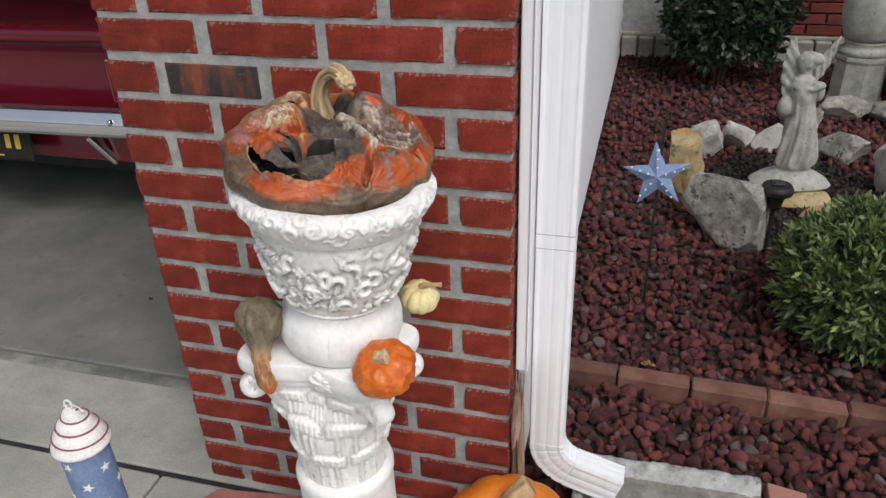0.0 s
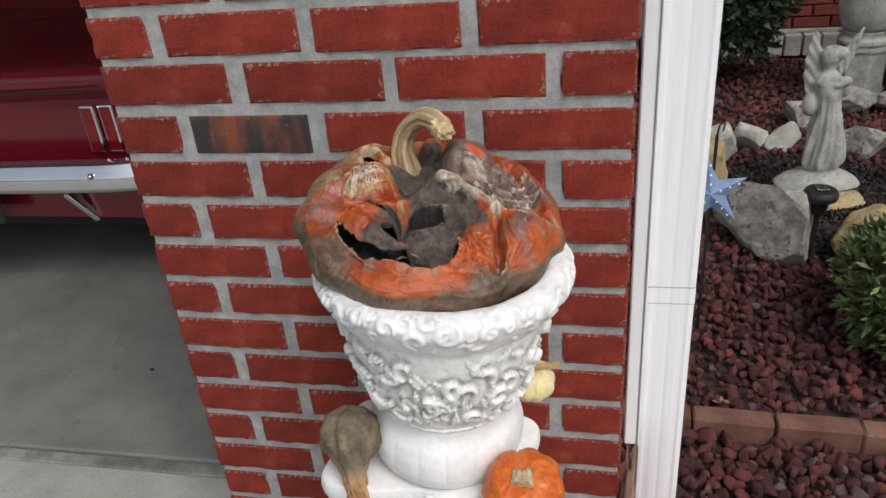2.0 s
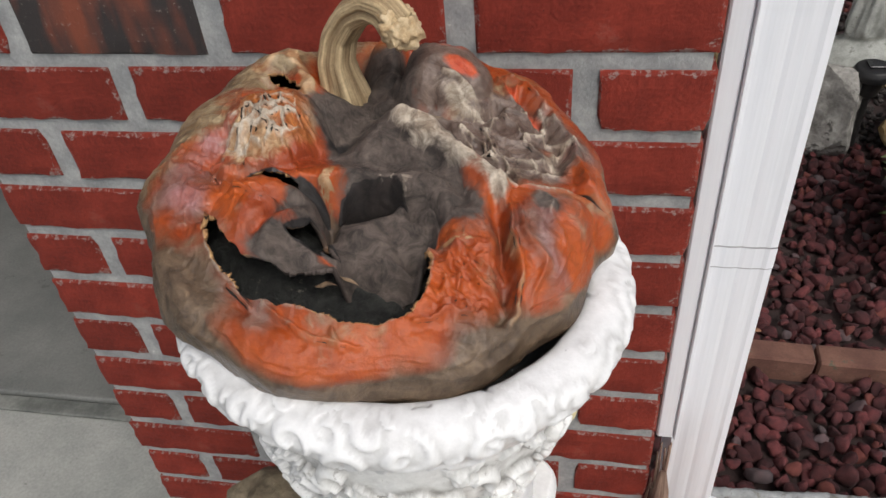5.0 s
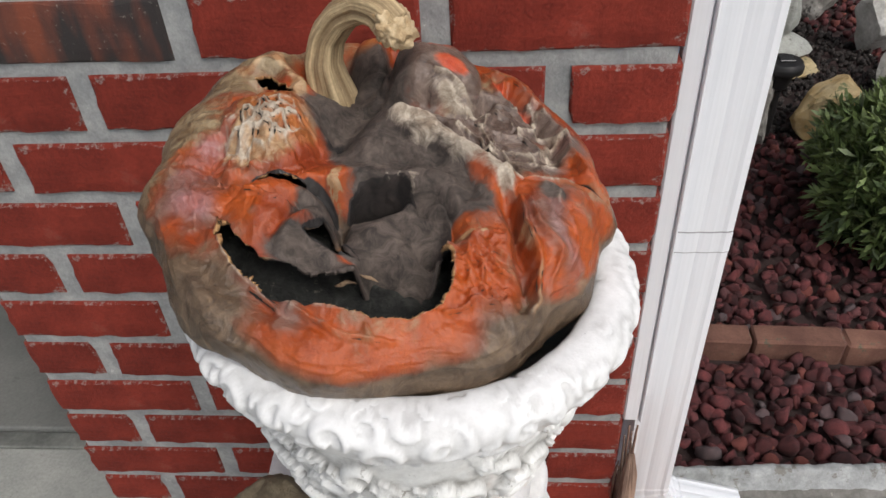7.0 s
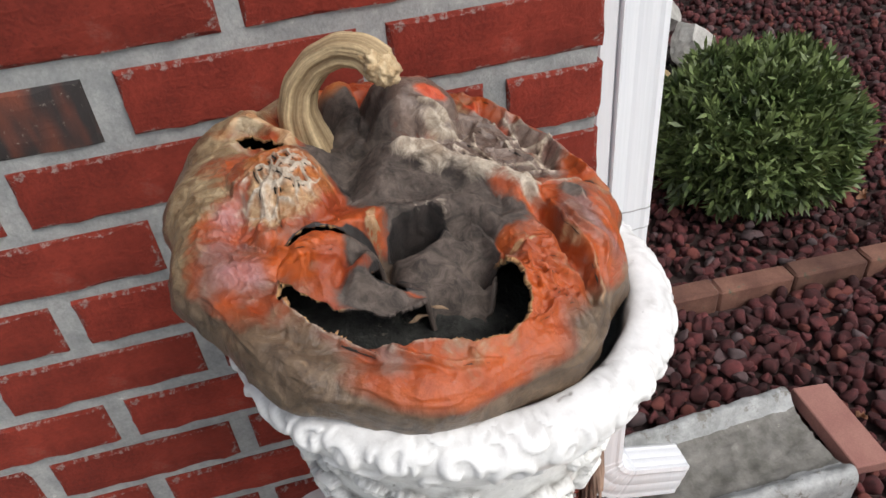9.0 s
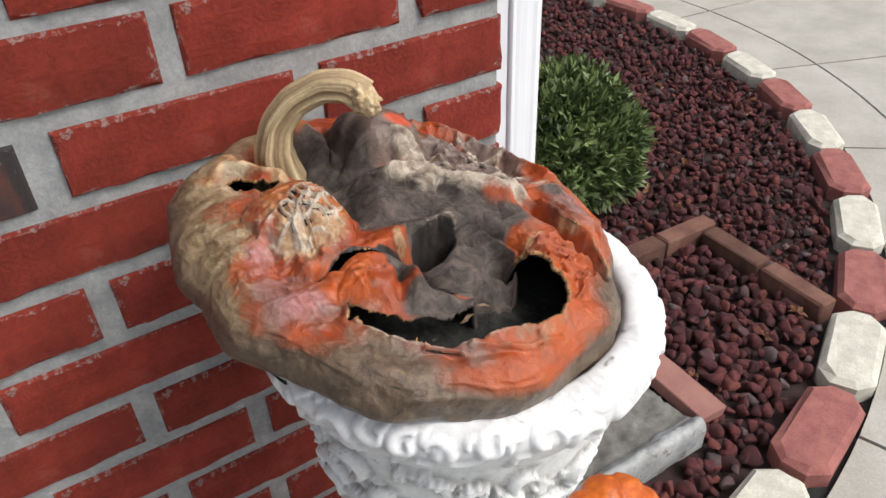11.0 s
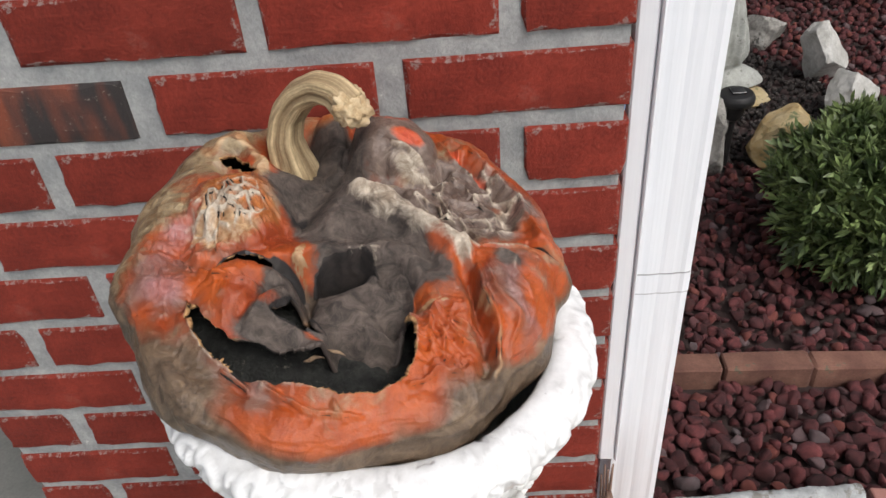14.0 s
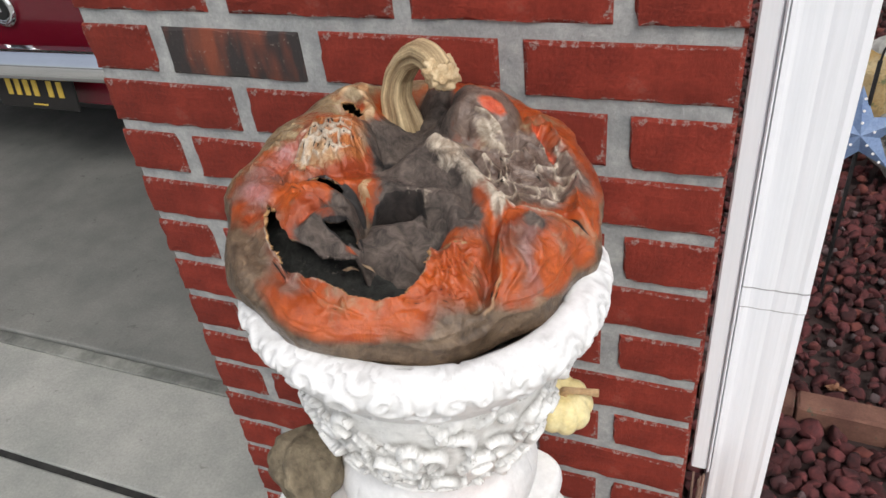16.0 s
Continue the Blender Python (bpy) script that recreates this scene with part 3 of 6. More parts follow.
def column():
    c = thing("pedestal_column", (-0.251, -0.247, 0.004), "white painted plaster column with a leafy scrolled capital", "column")
    part("base", boxed(-0.125, 0.125, -0.125, 0.125, 0.0, 0.05, 0.006, 2), M_URN, c)
    link("shaft", revolve("shaft", resample([(0.118, 0.05), (0.118, 0.066), (0.1, 0.078), (0.086, 0.09), (0.083, 0.2), (0.0805, 0.372), (0.083, 0.377), (0.084, 0.392), (0.081, 0.398), (0.074, 0.402), (0.050, 0.403)], 90, 1), 96), M_URN, c, smooth=True)
    segs, turn = 400, radians(-4.5)
    th = np.linspace(0, 2 * math.pi, segs, endpoint=False)[:, None]
    # half outline of the oblong, hollow-sided top
    ca, sa = np.cos(th - turn), np.sin(th - turn)
    oblong = 1 / (np.abs(ca / 0.134) ** 7 + np.abs(sa / 0.086) ** 7) ** (1 / 7)
    oblong = oblong - 0.016 * np.abs(sa) ** 6 - 0.012 * np.abs(ca) ** 6
    zz = np.linspace(0.396, 0.606, 170)[None] + 0 * th
    t = smooth01(zz, 0.50, 0.60)
    R = (0.075 + 0.008 * smooth01(zz, 0.42, 0.52)) * (1 - t) + oblong * 0.86 * t

    def leaf_row(n, z0, z1, phase, depth, fl):
        """Stalks that open into overhanging fluted fans."""
        a = ((th + phase) * n / (2 * math.pi)) % 1.0 - 0.5
        u = (zz - z0) / (z1 - z0) + 0.10 * (a / 0.5) ** 2
        fan = smooth01(u, 0.58, 0.74) * (1 - smooth01(u, 0.90, 1.03)) * np.clip(1 - (np.abs(a) / 0.47) ** 5, 0, 1)
        flute = 0.80 + 0.20 * np.abs(np.cos(a * math.pi * fl))
        stalk = (np.exp(-(((np.abs(a) - 0.20) / 0.045) ** 2)) + 0.7 * np.exp(-((a / 0.05) ** 2))) * smooth01(u, 0.0, 0.06) * (1 - smooth01(u, 0.60, 0.72))
        return depth * (fan * flute * (0.45 + 0.55 * np.clip((u - 0.58) / 0.4, 0, 1)) + 0.36 * stalk)

    rel = np.maximum(leaf_row(7, 0.404, 0.480, 0.12, 0.010, 8.0), leaf_row(7, 0.468, 0.548, 0.12 + math.pi / 7, 0.012, 8.0))
    rel = np.maximum(rel, leaf_row(12, 0.535, 0.592, 0.3, 0.007, 5.0))
    P3 = np.stack([np.cos(th) * 0.1 + 0 * zz, np.sin(th) * 0.1 + 0 * zz, zz], -1)
    R = R + rel - 0.004 + 0.003 * (fbm(P3, 70, 3, 2) - 0.5)
    me = grid_mesh("bell", np.stack([R * np.cos(th), R * np.sin(th), zz], -1), wrap_u=True)
    mark_recesses(me, 0.75 * (1 - smooth01(rel, 0.0005, 0.0045)) * spread(rel > 0.003, 5, 4))
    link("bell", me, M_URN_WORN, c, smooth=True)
    # top slab with a rolled edge, closed above and below
    prof = [(0.0, 0.600), (0.80, 0.600), (0.90, 0.602), (0.92, 0.612), (0.955, 0.614), (0.99, 0.620), (1.0, 0.630), (0.99, 0.641), (0.965, 0.6455), (0.9, 0.646), (0.0, 0.646)]
    pr = resample(prof[1:-1], 40, 1)
    pr = np.r_[[prof[0]], pr, [prof[-1]]]
    K = pr[None, :, 0]
    Q = np.stack([K * oblong * np.cos(th), K * oblong * np.sin(th), pr[None, :, 1] + 0 * th], -1)
    Q = Q + 0.0012 * (fbm(Q, 60, 3, 4)[..., None] - 0.5)
    link("abacus", grid_mesh("abacus", Q, wrap_u=True), M_URN, c, smooth=True)
    # corner scrolls
    pts = []
    for i in range(70):
        u = i / 69
        r, a = 0.018 * (1 - 0.85 * u), 1.35 + u * 9.5
        pts.append((0.124 + r * math.cos(a), 0, 0.583 + r * math.sin(a)))
    me = tube("volute", pts, [0.0125, 0.012, 0.011, 0.010, 0.010], 14)
    me.transform(Matrix.Diagonal((1, 1.5, 1, 1)))
    for ang in (28.5, 151.5, 208.5, 331.5):
        v = link("volute", me, M_URN, c, smooth=True)
        v.matrix_local = pose(0, 0, 0, 0, 0, math.degrees(turn) + ang)
    for k in range(2):
        bm = bmesh.new()
        bmesh.ops.create_icosphere(bm, subdivisions=5, radius=0.021)
        for v in bm.verts:
            v.co *= 1 + 0.22 * noise.noise(v.co * 190) + 0.12 * math.cos(math.atan2(v.co.z, v.co.y) * 6)
        f = part("rosette", bm, M_URN, c, smooth=True)
        a = turn - math.pi / 2 + math.pi * k
        f.matrix_local = pose(0.072 * math.cos(a) + 0.028, 0.072 * math.sin(a), 0.626, 0, 0, math.degrees(a)) @ Matrix.Diagonal((0.45, 1.25, 0.85, 1))
    return c


column()
urn()

# ---- the rotten carved pumpkin ----
def poly_sdf(X, Y, pts):
    """Signed distance to a closed outline, negative inside."""
    d = np.full(X.shape, 9.0)
    inside = np.zeros(X.shape, bool)
    for (x0, y0), (x1, y1) in zip(pts, pts[1:] + pts[:1]):
        ex, ey = x1 - x0, y1 - y0
        t = np.clip(((X - x0) * ex + (Y - y0) * ey) / (ex * ex + ey * ey + 1e-12), 0, 1)
        d = np.minimum(d, np.hypot(X - x0 - t * ex, Y - y0 - t * ey))
        c = ((y0 <= Y) & (Y < y1)) | ((y1 <= Y) & (Y < y0))
        inside ^= c & (X < x0 + (Y - y0) * ex / (ey + 1e-12 * (ey == 0)))
    return np.where(inside, -d, d)


def seg_dist(X, Y, x0, y0, x1, y1):
    ex, ey = x1 - x0, y1 - y0
    t = np.clip(((X - x0) * ex + (Y - y0) * ey) / (ex * ex + ey * ey), 0, 1)
    return np.hypot(X - x0 - t * ex, Y - y0 - t * ey), t


def spot(X, Y, x, y, rx, ry, turn=0.0):
    c, s = math.cos(radians(turn)), math.sin(radians(turn))
    a, b = (X - x) * c + (Y - y) * s, -(X - x) * s + (Y - y) * c
    return np.exp(-((a / rx) ** 2) - (b / ry) ** 2)


M_SHELL, nt, bs = blank("rotting_pumpkin_skin", 0.5)
def attr(key):
    a = nt.nodes.new("ShaderNodeAttribute")
    a.attribute_name = key
    return a.outputs["Fac"]
n_big, n_mid, n_fine = noise_tex(nt, 22, 6, 0.65, distort=0.6), noise_tex(nt, 75, 6, 0.72, distort=0.8), noise_tex(nt, 280, 5, 0.72)
n_wr = nt.nodes.new("ShaderNodeTexNoise")
n_wr.noise_type = "RIDGED_MULTIFRACTAL"
n_wr.inputs["Scale"].default_value, n_wr.inputs["Detail"].default_value, n_wr.inputs["Distortion"].default_value = 42, 5, 0.9
nt.links.new(nt.nodes.new("ShaderNodeTexCoord").outputs["Object"], n_wr.inputs["Vector"])
n_wr = n_wr.outputs["Fac"]
col = ramp_between(nt, n_big, (0.25, 0.036, 0.013), (0.62, 0.128, 0.022), 0.30, 0.70)
col = mix(nt, ramp_between(nt, n_mid, (0, 0, 0), (0.5, 0.5, 0.5), 0.52, 0.80), col, (0.27, 0.055, 0.028))


def over(col, key, c1, c2, lo=0.38, hi=0.66, n=None, amt=0.5):
    """Lays a mould, skin or shade colour where the mask is high, with a ragged edge."""
    m = nt.nodes.new("ShaderNodeMath")
    m.operation = "MULTIPLY_ADD"
    nt.links.new(n_mid if n is None else n, m.inputs[0])
    m.inputs[1].default_value = amt
    a = nt.nodes.new("ShaderNodeMath")
    a.operation = "SUBTRACT"
    nt.links.new(attr(key), a.inputs[0])
    a.inputs[1].default_value = amt * 0.5
    nt.links.new(a.outputs[0], m.inputs[2])
    f = ramp_between(nt, m.outputs[0], (0, 0, 0), (1, 1, 1), lo, hi)
    return mix(nt, f, col, ramp_between(nt, n_mid, c1, c2, 0.38, 0.63))


col = over(col, "veil", (0.105, 0.070, 0.054), (0.275, 0.205, 0.165), 0.25, 0.85, amt=0.7)
col = over(col, "pink", (0.40, 0.12, 0.09), (0.50, 0.25, 0.24), 0.35, 0.95)
col = over(col, "beige", (0.18, 0.115, 0.058), (0.44, 0.345, 0.205), 0.25, 0.85, amt=0.9)
col = over(col, "brown", (0.085, 0.057, 0.036), (0.228, 0.160, 0.102), 0.25, 0.8, n=n_big, amt=0.5)
col = over(col, "tan", (0.36, 0.16, 0.06), (0.66, 0.47, 0.27), 0.35, 0.6)
col = over(col, "rust", (0.30, 0.075, 0.018), (0.56, 0.20, 0.05), 0.4, 0.75)
col = over(col, "mould", (0.048, 0.039, 0.033), (0.165, 0.132, 0.110), 0.38, 0.62)
# round eye: dark rot and the hood's shade, both put into this colour
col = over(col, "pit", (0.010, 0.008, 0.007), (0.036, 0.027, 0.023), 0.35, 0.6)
col = over(col, "pale", (0.32, 0.25, 0.18), (0.72, 0.64, 0.51), 0.35, 0.8, amt=0.8)
col = over(col, "red", (0.55, 0.075, 0.03), (0.66, 0.13, 0.05), 0.4, 0.7)
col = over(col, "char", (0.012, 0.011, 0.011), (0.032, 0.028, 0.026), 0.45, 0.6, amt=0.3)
col = mix(nt, 1.0, col, ramp_between(nt, n_fine, (0.86, 0.86, 0.86), (1.1, 1.1, 1.1), 0.3, 0.7), "MULTIPLY")
col = mix(nt, 1.0, col, ramp_between(nt, n_wr, (0.84, 0.82, 0.82), (1.40, 1.36, 1.30), 0.30, 0.85), "MULTIPLY")
nt.links.new(col, bs.inputs["Base Color"])
rg = nt.nodes.new("ShaderNodeMapRange")
nt.links.new(attr("mould"), rg.inputs[0])
rg.inputs[3].default_value, rg.inputs[4].default_value = 0.28, 0.9
nt.links.new(rg.outputs[0], bs.inputs["Roughness"])
bump(nt, bs, ((n_mid, 0.36), (n_fine, 0.22), (n_wr, 0.70)), 0.0040, 0.9)
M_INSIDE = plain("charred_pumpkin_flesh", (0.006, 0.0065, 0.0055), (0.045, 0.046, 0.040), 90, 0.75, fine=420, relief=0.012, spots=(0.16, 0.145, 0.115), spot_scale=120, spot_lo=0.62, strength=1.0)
M_EDGE, nt_e, b_e = blank("torn_pumpkin_rind", 0.75)
e_mask = nt_e.nodes.new("ShaderNodeAttribute")
e_mask.attribute_name = "mould"
e_col = ramp_between(nt_e, noise_tex(nt_e, 160, 4, 0.7), (0.22, 0.09, 0.03), (0.62, 0.38, 0.17), 0.3, 0.7)
e_col = mix(nt_e, ramp_between(nt_e, e_mask.outputs["Fac"], (0, 0, 0), (1, 1, 1), 0.2, 0.55), e_col, (0.085, 0.065, 0.055))
nt_e.links.new(e_col, b_e.inputs["Base Color"])
bump(nt_e, b_e, ((noise_tex(nt_e, 260, 4, 0.7), 1.0),), 0.001, 0.6)

RIM_OUT = [(-0.0855, -0.088), (-0.076, -0.104), (-0.0635, -0.1180), (-0.047, -0.128), (-0.030, -0.1345), (-0.0113, -0.1394), (0.010, -0.1415), (0.0301, -0.1400), (0.040, -0.1335), (0.0465, -0.122), (0.0490, -0.113), (0.0475, -0.097), (0.0408, -0.0802)]
RIM_IN = [(0.0375, -0.0785), (0.0385, -0.086), (0.0320, -0.0950), (0.0200, -0.0995), (0.0060, -0.0985), (-0.0030, -0.1000), (-0.0120, -0.1045), (-0.026, -0.1065), (-0.042, -0.1065), (-0.055, -0.1045), (-0.064, -0.0990), (-0.0735, -0.0900), (-0.0805, -0.0810)]
MOUTH = RIM_OUT + RIM_IN
NOSE = [(-0.0350, -0.0900), (-0.0270, -0.0715), (-0.0200, -0.0690), (-0.0130, -0.0790), (-0.0050, -0.0930), (-0.0170, -0.0930)]
EYE_R = [(-0.016, -0.050), (-0.0155, -0.043), (-0.011, -0.036), (-0.004, -0.031), (0.004, -0.0295), (0.012, -0.032), (0.018, -0.037), (0.021, -0.043), (0.012, -0.050), (-0.002, -0.0565), (-0.009, -0.055)]
EYE_L = [(-0.0860, -0.0535), (-0.0660, -0.0425), (-0.0520, -0.0435), (-0.0420, -0.0475), (-0.0460, -0.0515), (-0.0560, -0.0510), (-0.0700, -0.0500)]
NOTCH = [(-0.100, 0.0645), (-0.088, 0.064), (-0.073, 0.053), (-0.068, 0.044), (-0.076, 0.045), (-0.091, 0.056)]
# wrinkles of the sunken skin: width, then places along each
FOLDS_PALE = [(0.0018, (0.030, 0.054), (0.044, 0.048), (0.060, 0.050)), (0.0016, (0.026, 0.060), (0.046, 0.057)), (0.0016, (0.064, 0.050), (0.062, 0.030), (0.070, 0.012)), (0.0014, (0.044, 0.028), (0.058, 0.020), (0.070, 0.004)),
              (0.0014, (0.072, -0.030), (0.100, -0.026), (0.118, -0.018))]
FOLDS_SKIN = [(0.0030, (0.080, 0.092), (0.102, 0.062), (0.117, 0.030), (0.125, -0.006)), (0.0022, (0.060, 0.098), (0.068, 0.082), (0.096, 0.046), (0.108, 0.018)), (0.0020, (0.074, 0.086), (0.080, 0.064)), (0.0018, (0.092, 0.068), (0.098, 0.046)),
              (0.0028, (0.074, -0.036), (0.082, -0.052), (0.092, -0.082), (0.096, -0.118)), (0.0022, (0.088, -0.050), (0.104, -0.084), (0.106, -0.108)), (0.0022, (0.098, -0.036), (0.116, -0.060), (0.112, -0.090)),
              (0.0018, (0.050, -0.088), (0.070, -0.102), (0.086, -0.108)), (0.0018, (0.056, -0.080), (0.078, -0.090)), (0.0016, (0.052, -0.104), (0.072, -0.120)), (0.0016, (0.060, -0.098), (0.062, -0.118)), (0.0016, (0.044, -0.134), (0.058, -0.124), (0.074, -0.126)),
              (0.0020, (-0.084, -0.056), (-0.074, -0.068), (-0.058, -0.074), (-0.046, -0.070)), (0.0016, (-0.102, -0.040), (-0.090, -0.052)),
              (0.0016, (-0.034, -0.136), (-0.010, -0.146), (0.020, -0.149)), (0.0014, (0.006, -0.142), (0.012, -0.152)), (0.0014, (-0.058, -0.126), (-0.040, -0.140))]
FOLDS_PILLOW = [(0.0016, (-0.098, 0.012), (-0.078, 0.014), (-0.056, 0.000), (-0.044, -0.006)), (0.0013, (-0.070, 0.012), (-0.060, -0.012), (-0.048, -0.016)), (0.0016, (-0.092, -0.034), (-0.082, -0.022), (-0.074, -0.010), (-0.056, -0.004)),
                (0.0013, (-0.080, -0.006), (-0.076, -0.020), (-0.064, -0.026)), (0.0022, (-0.092, -0.040), (-0.070, -0.034), (-0.046, -0.036)), (0.0014, (-0.090, -0.018), (-0.080, -0.030)), (0.0013, (-0.070, -0.016), (-0.054, -0.028)), (0.0012, (-0.086, -0.010), (-0.090, -0.028)),
                (0.0012, (-0.104, 0.008), (-0.098, -0.006), (-0.100, -0.016)), (0.0012, (-0.058, 0.010), (-0.050, -0.020))]


def cells(x, y, scale, seed):
    """Nearest and second-nearest distances to scattered seeds, in cell widths, and the nearest seed's number."""
    u, v = x * scale + 500, y * scale + 500
    iu, iv = np.floor(u).astype(np.int64), np.floor(v).astype(np.int64)
    f1, f2, who = np.full(x.shape, 9.0), np.full(x.shape, 9.0), np.zeros(x.shape)
    for a in (-1, 0, 1):
        for b in (-1, 0, 1):
            cu, cv = iu + a, iv + b
            d = np.hypot(cu + hash3(cu, cv, 0 * cu, seed) - u, cv + hash3(cu, cv, 0 * cu + 1, seed) - v)
            who = np.where(d < f1, hash3(cu, cv, 0 * cu + 2, seed), who)
            f2 = np.where(d < f1, f1, np.minimum(f2, d))
            f1 = np.minimum(f1, d)
    return f1, f2, who


def cushion(X, Y, x, y, rx, ry, turn=0.0, p=0.6):
    """A plump lobe with a steep edge, 1 in its middle."""
    c, s = math.cos(radians(turn)), math.sin(radians(turn))
    a, b = (X - x) * c + (Y - y) * s, -(X - x) * s + (Y - y) * c
    return np.clip(1 - (a / rx) ** 2 - (b / ry) ** 2, 0, 1) ** p


def carved_pumpkin():
    p = thing("carved_pumpkin", (-0.238, -0.183, 0.943), "collapsed carved pumpkin, rotting orange and grey with mould, in the urn", "pumpkin")
    p.matrix_world = Matrix.Translation((-0.238, -0.183, 0.943)) @ Matrix.Rotation(0.141, 4, "Y") @ Matrix.Rotation(0.05, 4, "X")
    nth, ntop, nbot = 940, 290, 80
    th = np.linspace(0, 2 * math.pi, nth, endpoint=False)[:, None]
    rho = np.r_[np.linspace(0.0005, 1, ntop) ** 0.85, np.linspace(1, 0.05, nbot)[1:] ** 0.5][None]
    top = (np.arange(rho.shape[1]) < ntop)[None]
    R = 1 / np.sqrt((np.cos(th) / 0.1455) ** 2 + (np.sin(th) / 0.162) ** 2)
    R = R * (1 + 0.040 * np.exp(-(((th - 1.5 * math.pi) / 0.75) ** 2)) + 0.048 * np.exp(-(((th - 2.65) / 0.42) ** 2)) + 0.010 * np.cos(th * 7 + 0.6) + 0.008 * np.cos(th * 3 + 1.0))
    X, Y = rho * R * np.cos(th), rho * R * np.sin(th)
    Z = np.where(top, -0.008 + 0.043 * np.clip(1 - rho**3.0, 0, 1) ** (1 / 3.0), -0.008 - 0.034 * (1 - 0.32 * smooth01(-np.cos(th), 0.1, 0.9)) * np.clip(1 - rho**2.4, 0, 1) ** (1 / 2.4)) + 0 * th
    XY = np.stack([X, Y, 0 * X], -1)
    T = top * smooth01(1 - rho, 0.0, 0.14)
    Xw = X + 0.006 * (vnoise(XY, 55, 4) - 0.5) + 0.0026 * (vnoise(XY, 150, 5) - 0.5)
    Yw = Y + 0.006 * (vnoise(XY, 55, 7) - 0.5) + 0.0026 * (vnoise(XY, 150, 6) - 0.5)

    def line(x0, y0, x1, y1, w):
        return np.exp(-((seg_dist(Xw, Yw, x0, y0, x1, y1)[0] / w) ** 2))

    def path_dist(x, y, pts):
        d = np.full(x.shape, 9.0)
        for (x0, y0), (x1, y1) in zip(pts, pts[1:]):
            d = np.minimum(d, seg_dist(x, y, x0, y0, x1, y1)[0])
        return d

    def along(w, *pts):
        return np.exp(-((path_dist(Xw, Yw, pts) / w) ** 2))

    def creases(table, k=1.0):
        out = np.zeros(X.shape)
        for w, *pts in table:
            out = np.maximum(out, np.exp(-np.abs(path_dist(Xw, Yw, pts) / (w * k)) ** 1.5))
        return out
    f_pale, f_skin, f_pillow = creases(FOLDS_PALE), creases(FOLDS_SKIN), creases(FOLDS_PILLOW)
    w_skin, w_pillow = creases(FOLDS_SKIN, 3.2), creases(FOLDS_PILLOW, 2.6)
    # two nets of creases: wide quilting and fine crinkles
    q1, q2, q_id = cells(Xw * 0.9 + 0.35 * Yw, Yw * 1.15, 46, 3)
    quilt = np.exp(-(((q2 - q1) / 0.16) ** 1.3))
    k1, k2, k_id = cells(Xw + 0.3 * Yw, Yw, 105, 9)
    crinkle = np.exp(-(((k2 - k1) / 0.22) ** 1.2))
    # plump lobes, pits and gullies of the sunken top
    dz = -0.030 * spot(X, Y, -0.046, 0.084, 0.026, 0.024)                      # pit round the stem
    dz += -0.026 * spot(X, Y, -0.032, 0.022, 0.016, 0.040, -8)                 # gully in front of the stem
    dz += -0.012 * spot(X, Y, -0.020, 0.060, 0.016, 0.030)
    dome = cushion(Xw, Yw, 0.022, 0.082, 0.036, 0.032, -6)
    dz += 0.024 * dome - 0.012 * along(0.006, (-0.014, 0.060), (0.010, 0.046), (0.050, 0.044), (0.062, 0.060))   # grey dome and the crease below it
    dz += 0.015 * cushion(Xw, Yw, -0.024, 0.104, 0.014, 0.026) - 0.012 * along(0.004, (-0.008, 0.070), (-0.008, 0.118))
    dz += 0.009 * spot(X, Y, -0.096, 0.092, 0.026, 0.018, 20)                  # lump behind the stem
    dz += 0.007 * along(0.005, (-0.100, 0.075), (-0.084, 0.072), (-0.066, 0.056)) - 0.009 * along(0.006, (-0.096, 0.052), (-0.080, 0.042), (-0.070, 0.036))
    dz += 0.002 * along(0.006, (-0.106, 0.074), (-0.090, 0.082), (-0.070, 0.064), (-0.064, 0.046))   # curled lip of the notch
    pillow = cushion(Xw, Yw, -0.069, 0.002, 0.034, 0.036, 35)
    dz += 0.017 * pillow - 0.006 * along(0.006, (-0.102, -0.020), (-0.098, -0.044), (-0.080, -0.046))
    dz += -0.010 * along(0.0045, (-0.084, -0.052), (-0.064, -0.046), (-0.040, -0.050), (-0.026, -0.050))   # slit eye
    # hood of the round eye, the pit and the tongue that hangs into the mouth
    dz += -0.032 * smooth01(spot(X, Y, 0.006, -0.066, 0.042, 0.034), 0.15, 0.85) - 0.012 * spot(X, Y, 0.000, -0.016, 0.030, 0.016)
    pit = smooth01(-poly_sdf(Xw, Yw, EYE_R), -0.002, 0.006)
    dz += -0.046 * pit
    frill_path = ((-0.027, -0.040), (-0.022, -0.031), (-0.012, -0.0255), (0.002, -0.0235), (0.014, -0.027), (0.023, -0.035))
    dz += (0.006 + 0.002 * (fbm(XY, 120, 3, 92) - 0.5)) * along(0.0045, *frill_path)
    tongue = cushion(Xw, Yw, 0.012, -0.070, 0.033, 0.031, 12, 0.55)
    dz += 0.012 * tongue + 0.003 * along(0.006, (-0.014, -0.060), (-0.004, -0.064), (0.012, -0.055), (0.022, -0.048))
    dz += -0.012 * along(0.006, (0.026, -0.044), (0.036, -0.056), (0.040, -0.074))
    dz += -0.010 * along(0.005, (-0.022, -0.052), (-0.020, -0.066))
    dz += 0.009 * along(0.0055, (-0.030, -0.066), (-0.037, -0.080), (-0.042, -0.094))   # finger beside the nose
    dz += -0.006 * along(0.004, (-0.042, -0.066), (-0.050, -0.090))
